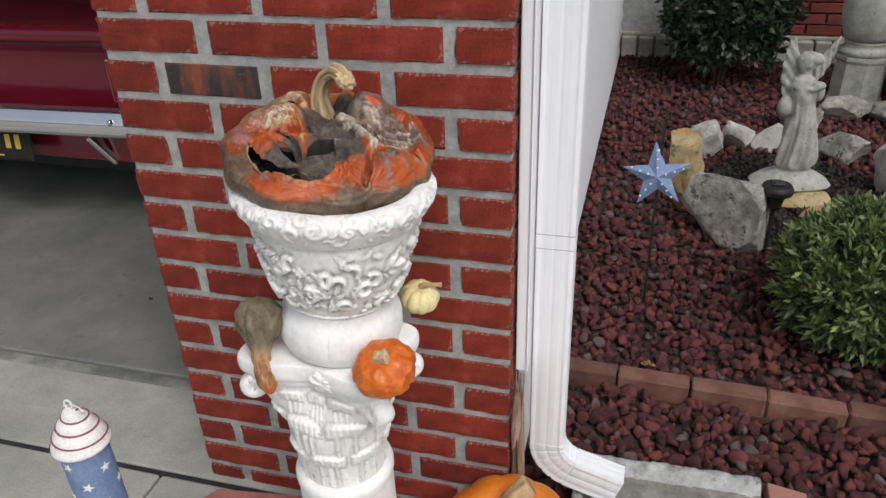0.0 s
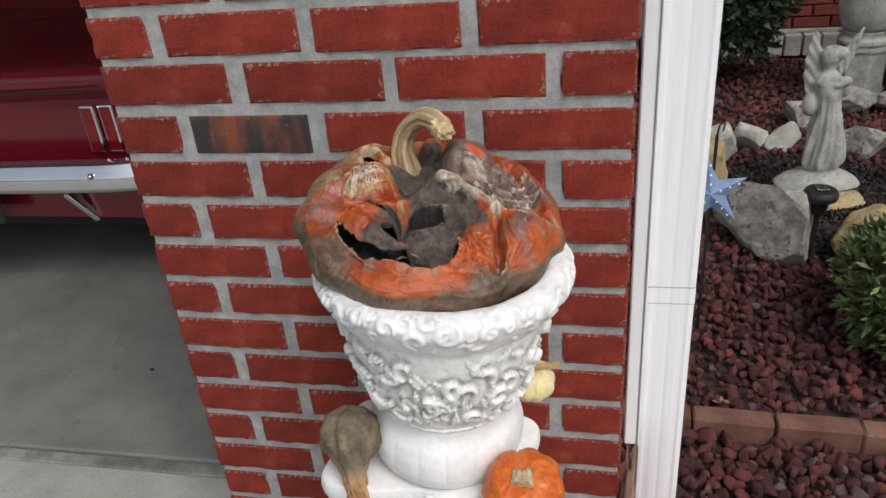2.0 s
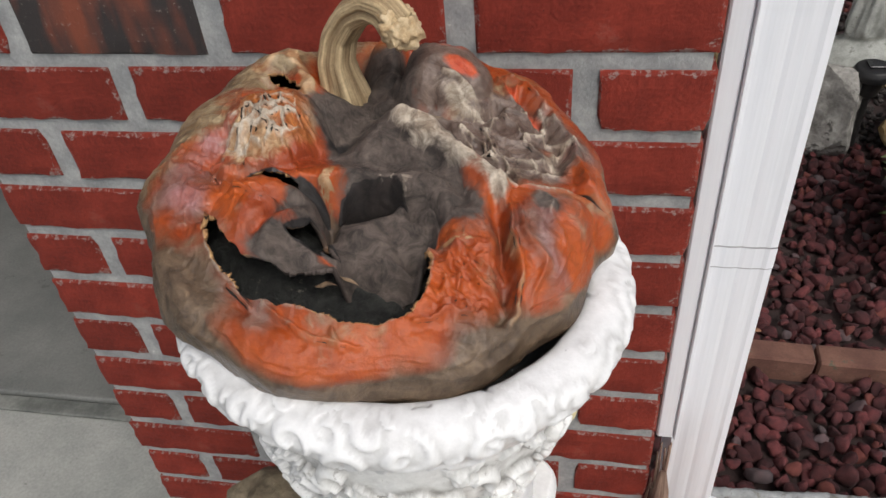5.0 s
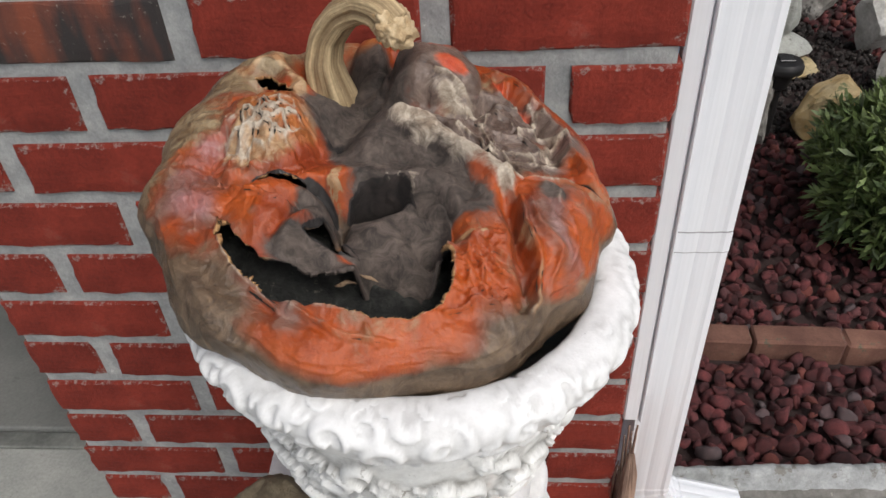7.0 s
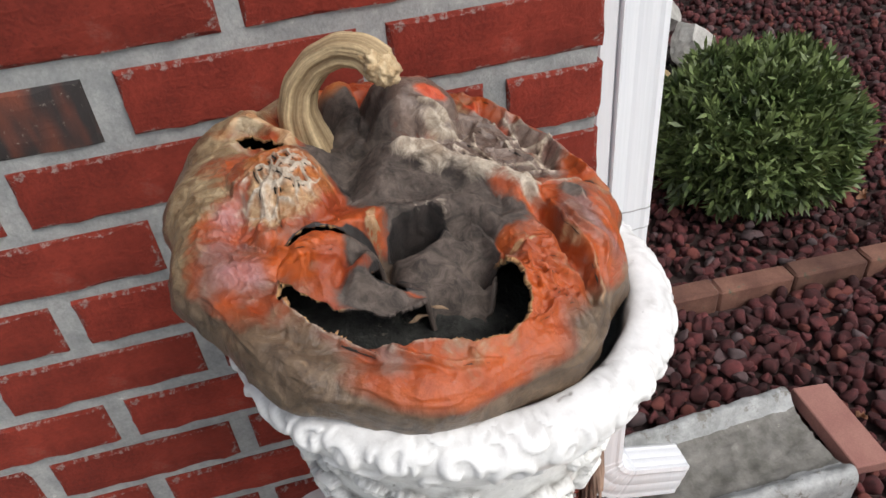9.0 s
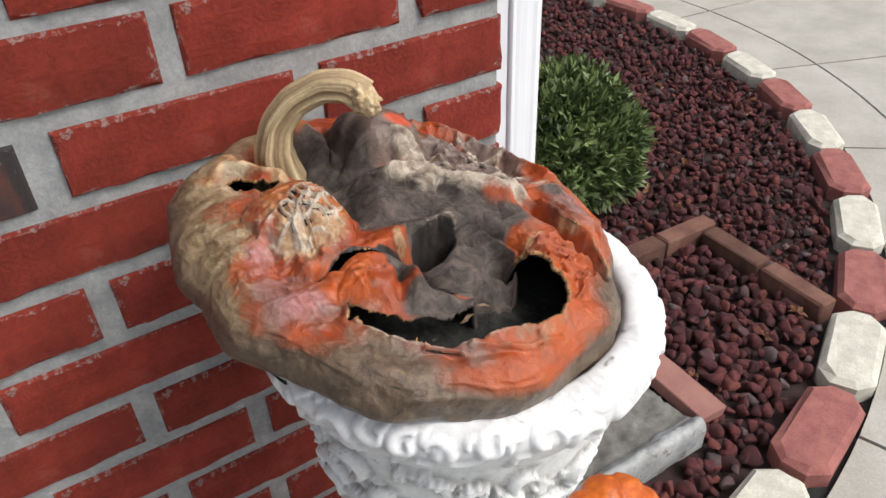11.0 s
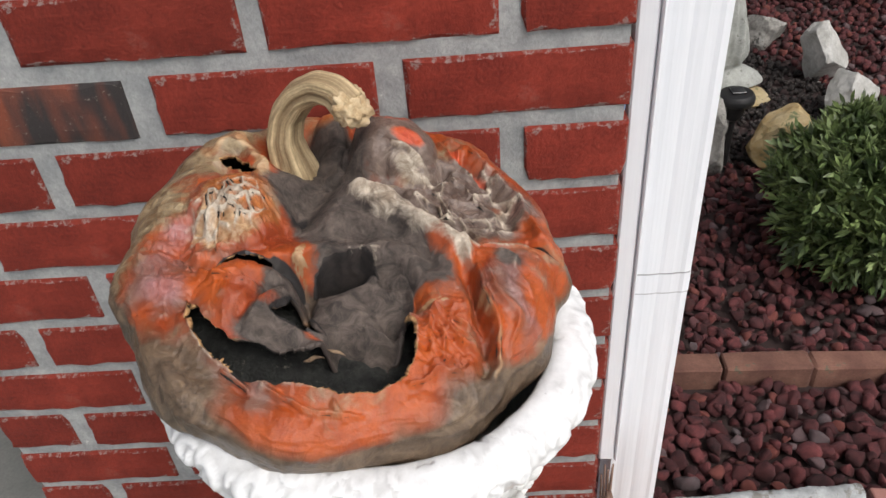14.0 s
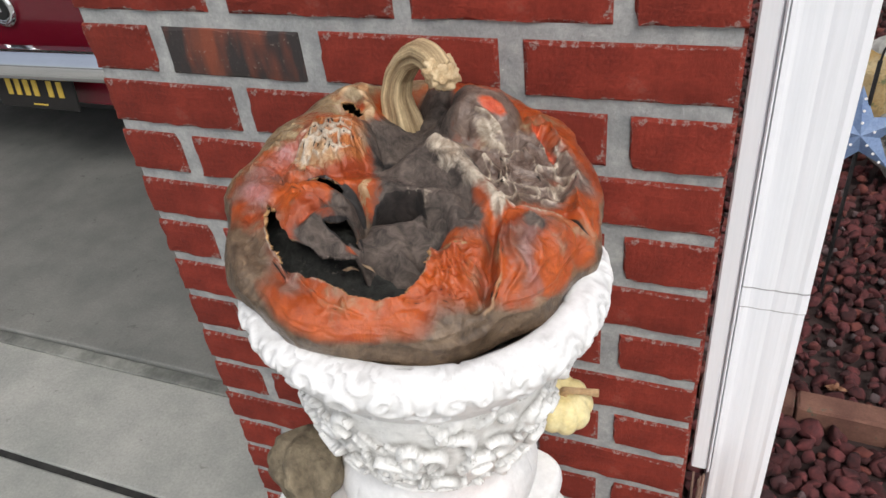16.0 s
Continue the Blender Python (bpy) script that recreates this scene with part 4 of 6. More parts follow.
    # orange cheek with an overlapping flap
    dz += 0.007 * cushion(Xw, Yw, -0.064, -0.082, 0.021, 0.019, -20) + 0.005 * smooth01(Y - X * 0.35 + 0.046, -0.0025, 0.0025) * spot(X, Y, -0.062, -0.062, 0.020, 0.010)
    near_in, near_out = path_dist(X, Y, RIM_IN), path_dist(X, Y, RIM_OUT)
    lip = smooth01(near_out - near_in, -0.003, 0.008)
    hang = 0.008 + 0.030 * smooth01(X, -0.006, 0.004) * (1 - smooth01(X, 0.034, 0.044)) + 0.006 * smooth01(-X, 0.0, 0.02) * smooth01(X, -0.05, -0.03)
    dz += -lip * hang * np.exp(-((near_in / 0.012) ** 2))
    dz += -0.008 * smooth01(near_in - near_out, -0.003, 0.006) * np.exp(-((near_out / 0.020) ** 2)) * smooth01(-X, 0.0, 0.05)
    # long pale ridge and the furrows of the hood before it
    ridge_path = ((0.004, 0.018), (0.024, 0.010), (0.046, -0.008), (0.062, -0.024), (0.074, -0.036))
    dz += 0.0115 * along(0.0085, *ridge_path) - 0.008 * along(0.006, (0.030, 0.026), (0.056, 0.010), (0.076, -0.014)) - 0.006 * along(0.005, (0.030, -0.014), (0.046, -0.028), (0.054, -0.048))
    dz += 0.0030 * np.sin((X * 0.5 + Y * 0.86) * 560) * spot(X, Y, 0.020, -0.008, 0.022, 0.014, -30)
    # sunk grey hollow with its net of wrinkles
    hollow = smooth01(spot(X, Y, 0.082, 0.026, 0.048, 0.052, -20), 0.25, 0.75)
    dz += -0.009 * smooth01(spot(X, Y, 0.084, 0.024, 0.040, 0.044, -20), 0.1, 0.9) + 0.0034 * hollow * (quilt - 0.35) + 0.0018 * hollow * (q_id - 0.5) + 0.0010 * hollow * crinkle
    # bulge at the side, its deep crease and the crinkled skin by the mouth
    dz += 0.010 * cushion(Xw, Yw, 0.112, -0.062, 0.030, 0.048, 14) - 0.011 * along(0.0048, (0.072, -0.040), (0.083, -0.074), (0.088, -0.116)) + 0.004 * along(0.0035, (0.082, -0.050), (0.092, -0.080), (0.095, -0.112))
    crisp = smooth01(spot(X, Y, 0.066, -0.104, 0.026, 0.034, 20), 0.2, 0.7)
    dz += 0.0036 * crisp * (quilt - 0.3) + 0.0010 * crisp * (crinkle - 0.3)
    dz += 0.006 * along(0.006, (0.070, 0.098), (0.104, 0.064), (0.124, 0.016), (0.130, -0.010)) - 0.007 * along(0.0045, (0.078, 0.078), (0.098, 0.050), (0.112, 0.010))
    dz += -0.008 * line(0.120, -0.012, 0.146, -0.021, 0.0022)
    dz += 0.0030 * f_pale + 0.0052 * f_skin + 0.0022 * f_pillow + 0.0020 * pillow * crinkle + 0.0022 * crinkle * smooth01(spot(X, Y, -0.076, -0.016, 0.028, 0.020, 20), 0.2, 0.7) - 0.0030 * w_skin - 0.0016 * w_pillow
    wr = ridged(np.stack([Xw, Yw, 0 * X], -1), 36, 4, 3) - 0.5
    wr2 = ridged(np.stack([Xw * 1.3 + Yw * 0.4, Yw, 0 * X], -1), 85, 3, 8) - 0.5
    smooth_zone = np.clip(smooth01(spot(X, Y, 0.010, -0.070, 0.034, 0.034), 0.2, 0.7) + 0.6 * dome, 0, 1)
    rough_zone = np.clip(0.05 * spot(X, Y, 0.08, 0.03, 0.06, 0.06) + 0.8 * spot(X, Y, -0.088, -0.02, 0.04, 0.035) + 0.3 * spot(X, Y, 0.07, -0.10, 0.04, 0.035) + 0.35, 0, 1) * (1 - 0.8 * smooth_zone)
    dz += (0.0062 * wr + 0.0044 * wr2) * rough_zone + 0.005 * (fbm(XY, 28, 3, 12) - 0.5)
    Z = Z + dz * T
    # the hood leans out over the round eye, the pillow over the slit
    Y = Y - (0.004 * along(0.006, *frill_path) + 0.004 * along(0.006, (-0.086, -0.042), (-0.066, -0.034), (-0.044, -0.036))) * T
    # creases and dents round the flanks
    ring = np.stack([np.cos(th) * 4 + 0 * X, np.sin(th) * 4 + 0 * X, Z * 40], -1)
    flow = ridged(ring * np.array((1, 1, 2.6)) + 0.5 * fbm(ring, 1.2, 2, 35)[..., None], 0.9, 4, 33) - 0.5
    rr = 0.006 * (fbm(ring, 1.3, 3, 30) - 0.5) + 0.0042 * flow + 0.003 * np.cos(th * 12 + 3 * fbm(ring, 0.6, 2, 36))
    kr = 1 + rr / 0.15 * smooth01(rho, 0.72, 0.95)
    X, Y = X * kr, Y * kr
    # openings, with ragged rims
    HOLES = (MOUTH, NOSE, EYE_L, NOTCH)

    def sdf_at(x, y):
        s = np.full(x.shape, 1.0)
        for shape in HOLES:
            s = np.minimum(s, poly_sdf(x, y, shape))
        g = np.stack([x, y, 0 * x], -1)
        return s + 0.0050 * (fbm(g, 75, 4, 40) - 0.5) + 0.0010 * (vnoise(g, 200, 44) - 0.5)
    sd = np.where(top, sdf_at(X, Y), 1.0)
    cen = (sd + np.roll(sd, -1, 0))[:, :-1] + (sd + np.roll(sd, -1, 0))[:, 1:]
    keep = cen > 0
    gone = np.zeros(X.shape)
    kept = np.zeros(X.shape)
    for acc, m in ((gone, ~keep), (kept, keep)):
        for du in (0, 1):
            mm = np.roll(m, du, 0)
            acc[:, :-1] += mm
            acc[:, 1:] += mm
    edge = (gone > 0) & (kept > 0)
    x, y = X[edge], Y[edge]
    for _ in range(3):
        s0 = sdf_at(x, y)
        gx, gy = (sdf_at(x + 3e-4, y) - s0) / 3e-4, (sdf_at(x, y + 3e-4) - s0) / 3e-4
        q = np.clip(s0 / np.maximum(gx**2 + gy**2, 0.4), -0.0012, 0.0012)
        x, y = x - q * gx, y - q * gy
    X[edge], Y[edge] = x, y
    mouth_d = np.clip(poly_sdf(X, Y, MOUTH), 0, 1)
    Z = Z + 0.0035 * np.exp(-mouth_d / 0.005) * T * (Y < -0.085) * (1 - lip)
    # masks of rot, mould, skin and the shade painted into the round eye
    n1 = fbm(XY, 30, 4, 50) - 0.5
    n2 = fbm(ring, 0.9, 3, 70) - 0.5
    n3 = fbm(ring * np.array((1, 1, 0.35)), 2.6, 3, 74) - 0.5
    A = {}
    front = smooth01(-Y, -0.02, 0.05)
    low = smooth01(-Z, -0.015, 0.004)
    A["brown"] = np.clip(low * (0.70 + 0.45 * front) + 1.1 * spot(X, Y, 0.088, -0.134, 0.040, 0.020, 35) + 0.75 * spot(X, Y, -0.085, -0.126, 0.026, 0.022, -40) + 0.4 * smooth01(rho, 0.83, 0.95) * smooth01(-X, 0.0, 0.07) + 0.9 * n2 + 0.75 * n1, 0, 1)
    A["beige"] = np.clip(1.05 * smooth01(-X + 0.45 * Y, 0.092, 0.130) + 0.35 * smooth01(-X, 0.118, 0.14) + 0.6 * low * smooth01(X, 0.06, 0.12) + 0.55 * low * smooth01(-X, 0.01, 0.08) + 1.2 * n2 + 1.2 * n3 + 0.7 * n1, 0, 1)
    A["pink"] = np.clip(0.9 * spot(X, Y, -0.106, -0.026, 0.020, 0.026) + 0.7 * spot(X, Y, -0.100, -0.070, 0.018, 0.012) + 0.5 * spot(X, Y, 0.112, -0.060, 0.014, 0.030) + 0.6 * spot(X, Y, 0.112, 0.030, 0.008, 0.03) + 0.5 * along(0.006, (0.050, -0.134), (0.075, -0.118)) + 1.6 * n1 + 0.5 * n3, 0, 1)
    A["veil"] = np.clip(1.2 * hollow + 1.1 * dome * smooth01(0.108 - Y, 0, 0.02) + 0.9 * smooth01(spot(X, Y, 0.045, 0.045, 0.055, 0.05), 0.3, 0.8) + 0.5 * spot(X, Y, 0.104, -0.064, 0.014, 0.026) + 0.5 * spot(X, Y, -0.100, 0.030, 0.03, 0.03) + 0.14 + 0.34 * smooth01(-X, 0.035, 0.100) * smooth01(-Y, -0.01, 0.03) + 1.6 * n1, 0, 1)
    tan = 1.0 * pillow + 0.9 * spot(X, Y, -0.084, -0.028, 0.022, 0.010, -15) + 0.55 * along(0.003, (0.086, -0.070), (0.094, -0.090), (0.096, -0.122)) + 1.1 * along(0.006, (-0.106, 0.074), (-0.090, 0.082), (-0.070, 0.064), (-0.064, 0.046)) + 0.6 * spot(X, Y, -0.031, -0.070, 0.005, 0.008, -20)
    frill = 1.15 * along(0.0050, *frill_path) + 0.8 * along(0.005, (-0.026, -0.044), (-0.022, -0.056)) + 0.8 * line(0.044, -0.080, 0.076, -0.068, 0.0022)
    frill = frill * smooth01(poly_sdf(Xw, Yw, EYE_R), 0.0002, 0.0018)
    A["tan"] = np.clip(tan * 0.85 + 0.8 * frill * smooth01(fbm(XY, 240, 3, 90), 0.44, 0.56) + 0.9 * n1, 0, 1)
    A["rust"] = np.clip(0.52 * pillow + 1.1 * spot(X, Y, -0.074, 0.018, 0.018, 0.012, 20) + 0.9 * spot(X, Y, -0.052, -0.010, 0.010, 0.010) + 0.8 * spot(X, Y, -0.024, 0.108, 0.010, 0.018) + 0.9 * spot(X, Y, -0.034, -0.072, 0.005, 0.010, -20) + 0.8 * spot(X, Y, 0.000, 0.012, 0.006, 0.010) + 0.7 * n1, 0, 1)
    mould = 1.2 * spot(X, Y, -0.032, 0.052, 0.028, 0.050) + 1.1 * spot(X, Y, -0.004, 0.004, 0.034, 0.040) + 1.2 * spot(X, Y, 0.024, -0.034, 0.030, 0.036) + 1.5 * tongue + 0.35 * hollow * smooth01(q_id, 0.3, 0.8) + 0.65 * spot(X, Y, -0.002, 0.080, 0.016, 0.034) + 1.1 * spot(X, Y, -0.034, -0.066, 0.016, 0.020) + 0.8 * spot(X, Y, -0.034, -0.098, 0.026, 0.009) + 0.6 * spot(X, Y, 0.060, -0.046, 0.014, 0.016) + 0.6 * spot(X, Y, 0.104, -0.040, 0.016, 0.008, -20)
    A["mould"] = np.clip(mould + 0.9 * lip * np.exp(-near_in / 0.003) * smooth01(X, -0.05, -0.03) + 0.8 * n1 + 0.4 * wr * rough_zone, 0, 1) * (1 - 0.85 * np.exp(-np.clip(near_out, 0, 1) / 0.005) * (1 - lip))
    beam = along(0.0085, *ridge_path)
    net = hollow * (0.70 * quilt * smooth01(q_id, 0.1, 0.5) + 0.35 * crinkle * smooth01(k_id, 0.35, 0.7))
    pale = beam * (0.55 + 0.7 * fbm(XY, 60, 2, 64)) + net + 0.65 * f_pale + 0.25 * f_pillow + 0.55 * pillow * crinkle * smooth01(k_id, 0.15, 0.5) + 0.75 * crinkle * smooth01(spot(X, Y, -0.076, -0.016, 0.026, 0.018, 20), 0.2, 0.7) + 0.30 * f_skin + 0.5 * ridged(XY, 80, 2, 62) * spot(X, Y, -0.09, -0.02, 0.028, 0.024) + 0.7 * spot(X, Y, 0.036, 0.056, 0.022, 0.006) + 0.5 * np.exp(-mouth_d / 0.0012) * (1 - lip) * T
    A["pale"] = np.clip(pale + 0.35 * frill * smooth01(fbm(XY, 260, 3, 91), 0.50, 0.60) + 0.45 * n1, 0, 1)
    A["red"] = np.clip(1.2 * spot(X, Y, 0.037, 0.069, 0.014, 0.008) + 0.7 * spot(X, Y, 0.026, 0.090, 0.018, 0.007) + 0.8 * along(0.006, (0.070, 0.084), (0.090, 0.060)) + 1.2 * n1 * spot(X, Y, 0.07, 0.05, 0.04, 0.04), 0, 1)
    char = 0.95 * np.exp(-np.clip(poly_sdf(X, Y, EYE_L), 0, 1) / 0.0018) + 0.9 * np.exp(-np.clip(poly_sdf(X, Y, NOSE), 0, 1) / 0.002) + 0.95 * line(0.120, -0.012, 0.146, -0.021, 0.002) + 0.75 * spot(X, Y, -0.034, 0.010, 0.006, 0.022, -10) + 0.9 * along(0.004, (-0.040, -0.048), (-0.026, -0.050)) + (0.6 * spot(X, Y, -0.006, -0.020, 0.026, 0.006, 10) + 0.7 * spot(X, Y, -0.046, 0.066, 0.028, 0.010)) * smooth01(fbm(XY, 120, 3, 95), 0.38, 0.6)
    # inside of the round eye, darkened for rot and the hood's shade
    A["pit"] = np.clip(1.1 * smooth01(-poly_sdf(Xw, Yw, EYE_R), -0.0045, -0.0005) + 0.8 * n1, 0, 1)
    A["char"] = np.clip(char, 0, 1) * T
    P = np.stack([X, Y, Z], -1)
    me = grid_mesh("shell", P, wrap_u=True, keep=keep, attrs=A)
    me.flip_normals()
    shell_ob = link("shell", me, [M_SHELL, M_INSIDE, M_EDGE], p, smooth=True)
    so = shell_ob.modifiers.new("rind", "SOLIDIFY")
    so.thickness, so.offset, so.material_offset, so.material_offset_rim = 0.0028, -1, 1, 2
    # dried flesh at the floor of the mouth
    bm = bmesh.new()
    bmesh.ops.create_icosphere(bm, subdivisions=6, radius=1.0)
    for v in bm.verts:
        k = 1 + 0.35 * (noise.noise(v.co * 3.0) + 0.6 * noise.noise(v.co * 8.0) + 0.45 * noise.noise(v.co * 19.0))
        j = 1 + 0.05 * noise.noise(v.co * 4.0)
        v.co = Vector((v.co.x * 0.126 * j, v.co.y * 0.140 * j - 0.004, (1 if v.co.z > 0 else 0.5) * abs(v.co.z) ** 0.5 * math.copysign(1, v.co.z) * 0.022 * k - 0.030))
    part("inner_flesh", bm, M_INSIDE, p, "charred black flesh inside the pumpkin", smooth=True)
    # dried strips across nose and mouth
    def strip(name, pts, radii, mat, label, flat, seed):
        q = resample(pts, 40, 4)
        q = q + 0.0016 * np.stack([vnoise(q, 140, seed + i) - 0.5 for i in range(3)], -1)
        me = tube(name, q, radii, 18, lambda a, s: 0.45 + flat * np.abs(np.cos(a + 3 * s)) + 0.15 * np.cos(5 * a + 9 * s))
        return link(name, me, mat, p, label, smooth=True)
    for pts, w in (([(-0.016, -0.1035, 0.004), (-0.010, -0.1025, 0.006), (-0.004, -0.1015, 0.005)], 0.0010), ([(-0.003, -0.0985, 0.010), (0.003, -0.0990, 0.009), (0.007, -0.0995, 0.006)], 0.0007)):
        strip("torn_shred", pts, [0.3 * w, w, 1.1 * w, 0.3 * w], M_SHRED, "pale curled shred of dried skin in the mouth", 0.9, 6)
    # curved ribbed stem
    ctl = resample([(-0.046, 0.084, -0.022), (-0.051, 0.085, 0.012), (-0.056, 0.085, 0.034), (-0.053, 0.086, 0.053), (-0.042, 0.081, 0.072), (-0.026, 0.071, 0.085), (-0.012, 0.061, 0.087), (-0.003, 0.054, 0.081)], 80, 6)
    def ribs(a, s):
        return 1 + (0.13 * np.cos(5 * a + 2.5 * s) + 0.07 * np.cos(11 * a - 2 * s) + 0.04 * np.cos(23 * a + s)) * (1 - 0.4 * s) + 0.10 * smooth01(np.array(s), 0.85, 1.0) * np.cos(3 * a + 1)
    me = tube("stem", ctl, [0.033, 0.0200, 0.0142, 0.0118, 0.0108, 0.0103, 0.0108, 0.0112], 72, ribs)
    aa, ss = np.meshgrid(np.linspace(0, 2 * math.pi, 72, endpoint=False), np.linspace(0, 1, 82))
    grain = me.attributes.new("grain", "FLOAT_VECTOR", "POINT")
    grain.data.foreach_set("vector", np.stack([np.cos(aa + 0.5 * ss), np.sin(aa + 0.5 * ss), 0.35 * ss], -1).ravel().astype(np.float32))
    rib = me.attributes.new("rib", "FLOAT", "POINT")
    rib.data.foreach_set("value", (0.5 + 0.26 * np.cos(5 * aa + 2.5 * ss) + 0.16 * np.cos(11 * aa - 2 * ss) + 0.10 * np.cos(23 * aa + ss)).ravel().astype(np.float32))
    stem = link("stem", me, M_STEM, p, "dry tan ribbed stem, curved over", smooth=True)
    bm = bmesh.new()
    bmesh.ops.create_icosphere(bm, subdivisions=4, radius=0.0136)
    for v in bm.verts:
        v.co *= 1 + 0.30 * noise.noise(v.co * 150) + 0.30 * noise.noise(v.co * 380)
    tip = part("cut_end", bm, M_STEM_END, stem, "pale broken end of the stem", smooth=True)
    tip.matrix_local = pose(-0.003, 0.054, 0.081, 0, 50, -30) @ Matrix.Diagonal((1.05, 1.05, 0.7, 1))
    return p


M_STEM, nt2, b2 = blank("ribbed_dry_stem", 0.7)
gr = nt2.nodes.new("ShaderNodeAttribute")
gr.attribute_name = "grain"
wn2 = nt2.nodes.new("ShaderNodeTexNoise")
wn2.inputs["Scale"].default_value, wn2.inputs["Detail"].default_value, wn2.inputs["Roughness"].default_value = 6.5, 6, 0.7
nt2.links.new(gr.outputs["Vector"], wn2.inputs["Vector"])
w = wn2.outputs["Fac"]
f = noise_tex(nt2, 300, 4, 0.7)
c = ramp_between(nt2, w, (0.23, 0.145, 0.07), (0.68, 0.53, 0.31), 0.3, 0.62)
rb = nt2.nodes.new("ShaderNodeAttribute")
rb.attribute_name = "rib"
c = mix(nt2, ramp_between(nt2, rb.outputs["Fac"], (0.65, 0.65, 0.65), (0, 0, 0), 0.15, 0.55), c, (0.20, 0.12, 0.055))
c = mix(nt2, 1.0, c, ramp_between(nt2, f, (0.8, 0.8, 0.8), (1.1, 1.1, 1.1), 0.3, 0.7), "MULTIPLY")
nt2.links.new(c, b2.inputs["Base Color"])
bump(nt2, b2, ((w, 0.7), (f, 0.3)), 0.003, 0.7)
M_SHRED = plain("cream_dry_shred", (0.10, 0.06, 0.035), (0.36, 0.25, 0.15), 110, 0.8, fine=300, relief=0.002)
M_STEM_END = plain("broken_stem_end", (0.42, 0.28, 0.14), (0.68, 0.54, 0.34), 150, 0.85, fine=400, relief=0.003)
carved_pumpkin()

# ---- small squashes on the capital ----
def lobed(name, r, h, lobes, depth, seed=0, wrinkle=0.0, segs=96, rows=48, dip=0.22):
    """A lobed squash body on its base at z = 0."""
    th = np.linspace(0, 2 * math.pi, segs, endpoint=False)[:, None]
    ph = np.linspace(0.02, math.pi - 0.02, rows)[None]
    lob = 1 - depth * (1 - np.abs(np.sin(th * lobes / 2)) ** 0.6) * np.sin(ph) ** 0.5
    R = r * np.sin(ph) ** 0.85 * lob
    Z = h / 2 * np.cos(ph) * (1 - dip * np.exp(-((R / (0.33 * r)) ** 2))) + 0 * th
    P = np.stack([R * np.cos(th), R * np.sin(th), Z], -1)
    if wrinkle:
        k = 1 + wrinkle * (ridged(P, 2.3 / r, 3, seed) - 0.5)
        P = P * k[..., None]
    P[..., 2] -= P[..., 2].min()
    return grid_mesh(name, P, wrap_u=True)


def squash(name, at, r, h, lobes, depth, mat, label, tilt=(0, 0, 0), wrinkle=0.0, stem_mat=None, bend=0.4, stem_len=0.5, stem_r=0.14, category="pumpkin"):
    t = thing(name, at, label, category)
    t.matrix_world = pose(*at, *tilt)
    link("flesh", lobed("flesh", r, h, lobes, depth, len(label), wrinkle), mat, t, smooth=True)
    z0 = h * 0.86
    pts = resample([(0, 0, z0 - 0.1 * h), (0, 0, z0 + 0.12 * r), (bend * 0.3 * r, 0, z0 + stem_len * 0.55 * r), (bend * r, 0.1 * r, z0 + stem_len * 0.8 * r)], 20, 3)
    link("stem", tube("stem", pts, [stem_r * r * 1.7, stem_r * r, stem_r * r * 0.9, stem_r * r * 1.15], 20, lambda a, s: 1 + 0.18 * np.cos(5 * a)), stem_mat or M_TAN, t, "dry tan stem", smooth=True)
    return t


squash("small_pumpkin", (-0.127, -0.316, 0.651), 0.046, 0.064, 9, 0.10, M_ORANGE_DRY, "small shrivelled orange pumpkin on the column capital", (22, 2, -20), 0.12, stem_mat=M_STEM_END, bend=0.3, stem_len=0.22, stem_r=0.2)
squash("small_pumpkin", (-0.141, -0.130, 0.651), 0.0325, 0.050, 9, 0.16, M_YELLOW, "small pale yellow pumpkin on the column capital", (6, 10, 0), 0.0, bend=1.0, stem_len=0.5, stem_r=0.1)
squash("large_pumpkin", (0.016, -0.152, 0.0), 0.142, 0.280, 10, 0.09, M_ORANGE, "large smooth orange pumpkin on the ground at the wall corner", (0, 0, 0), 0.0, bend=0.25, stem_len=0.5, stem_r=0.12)


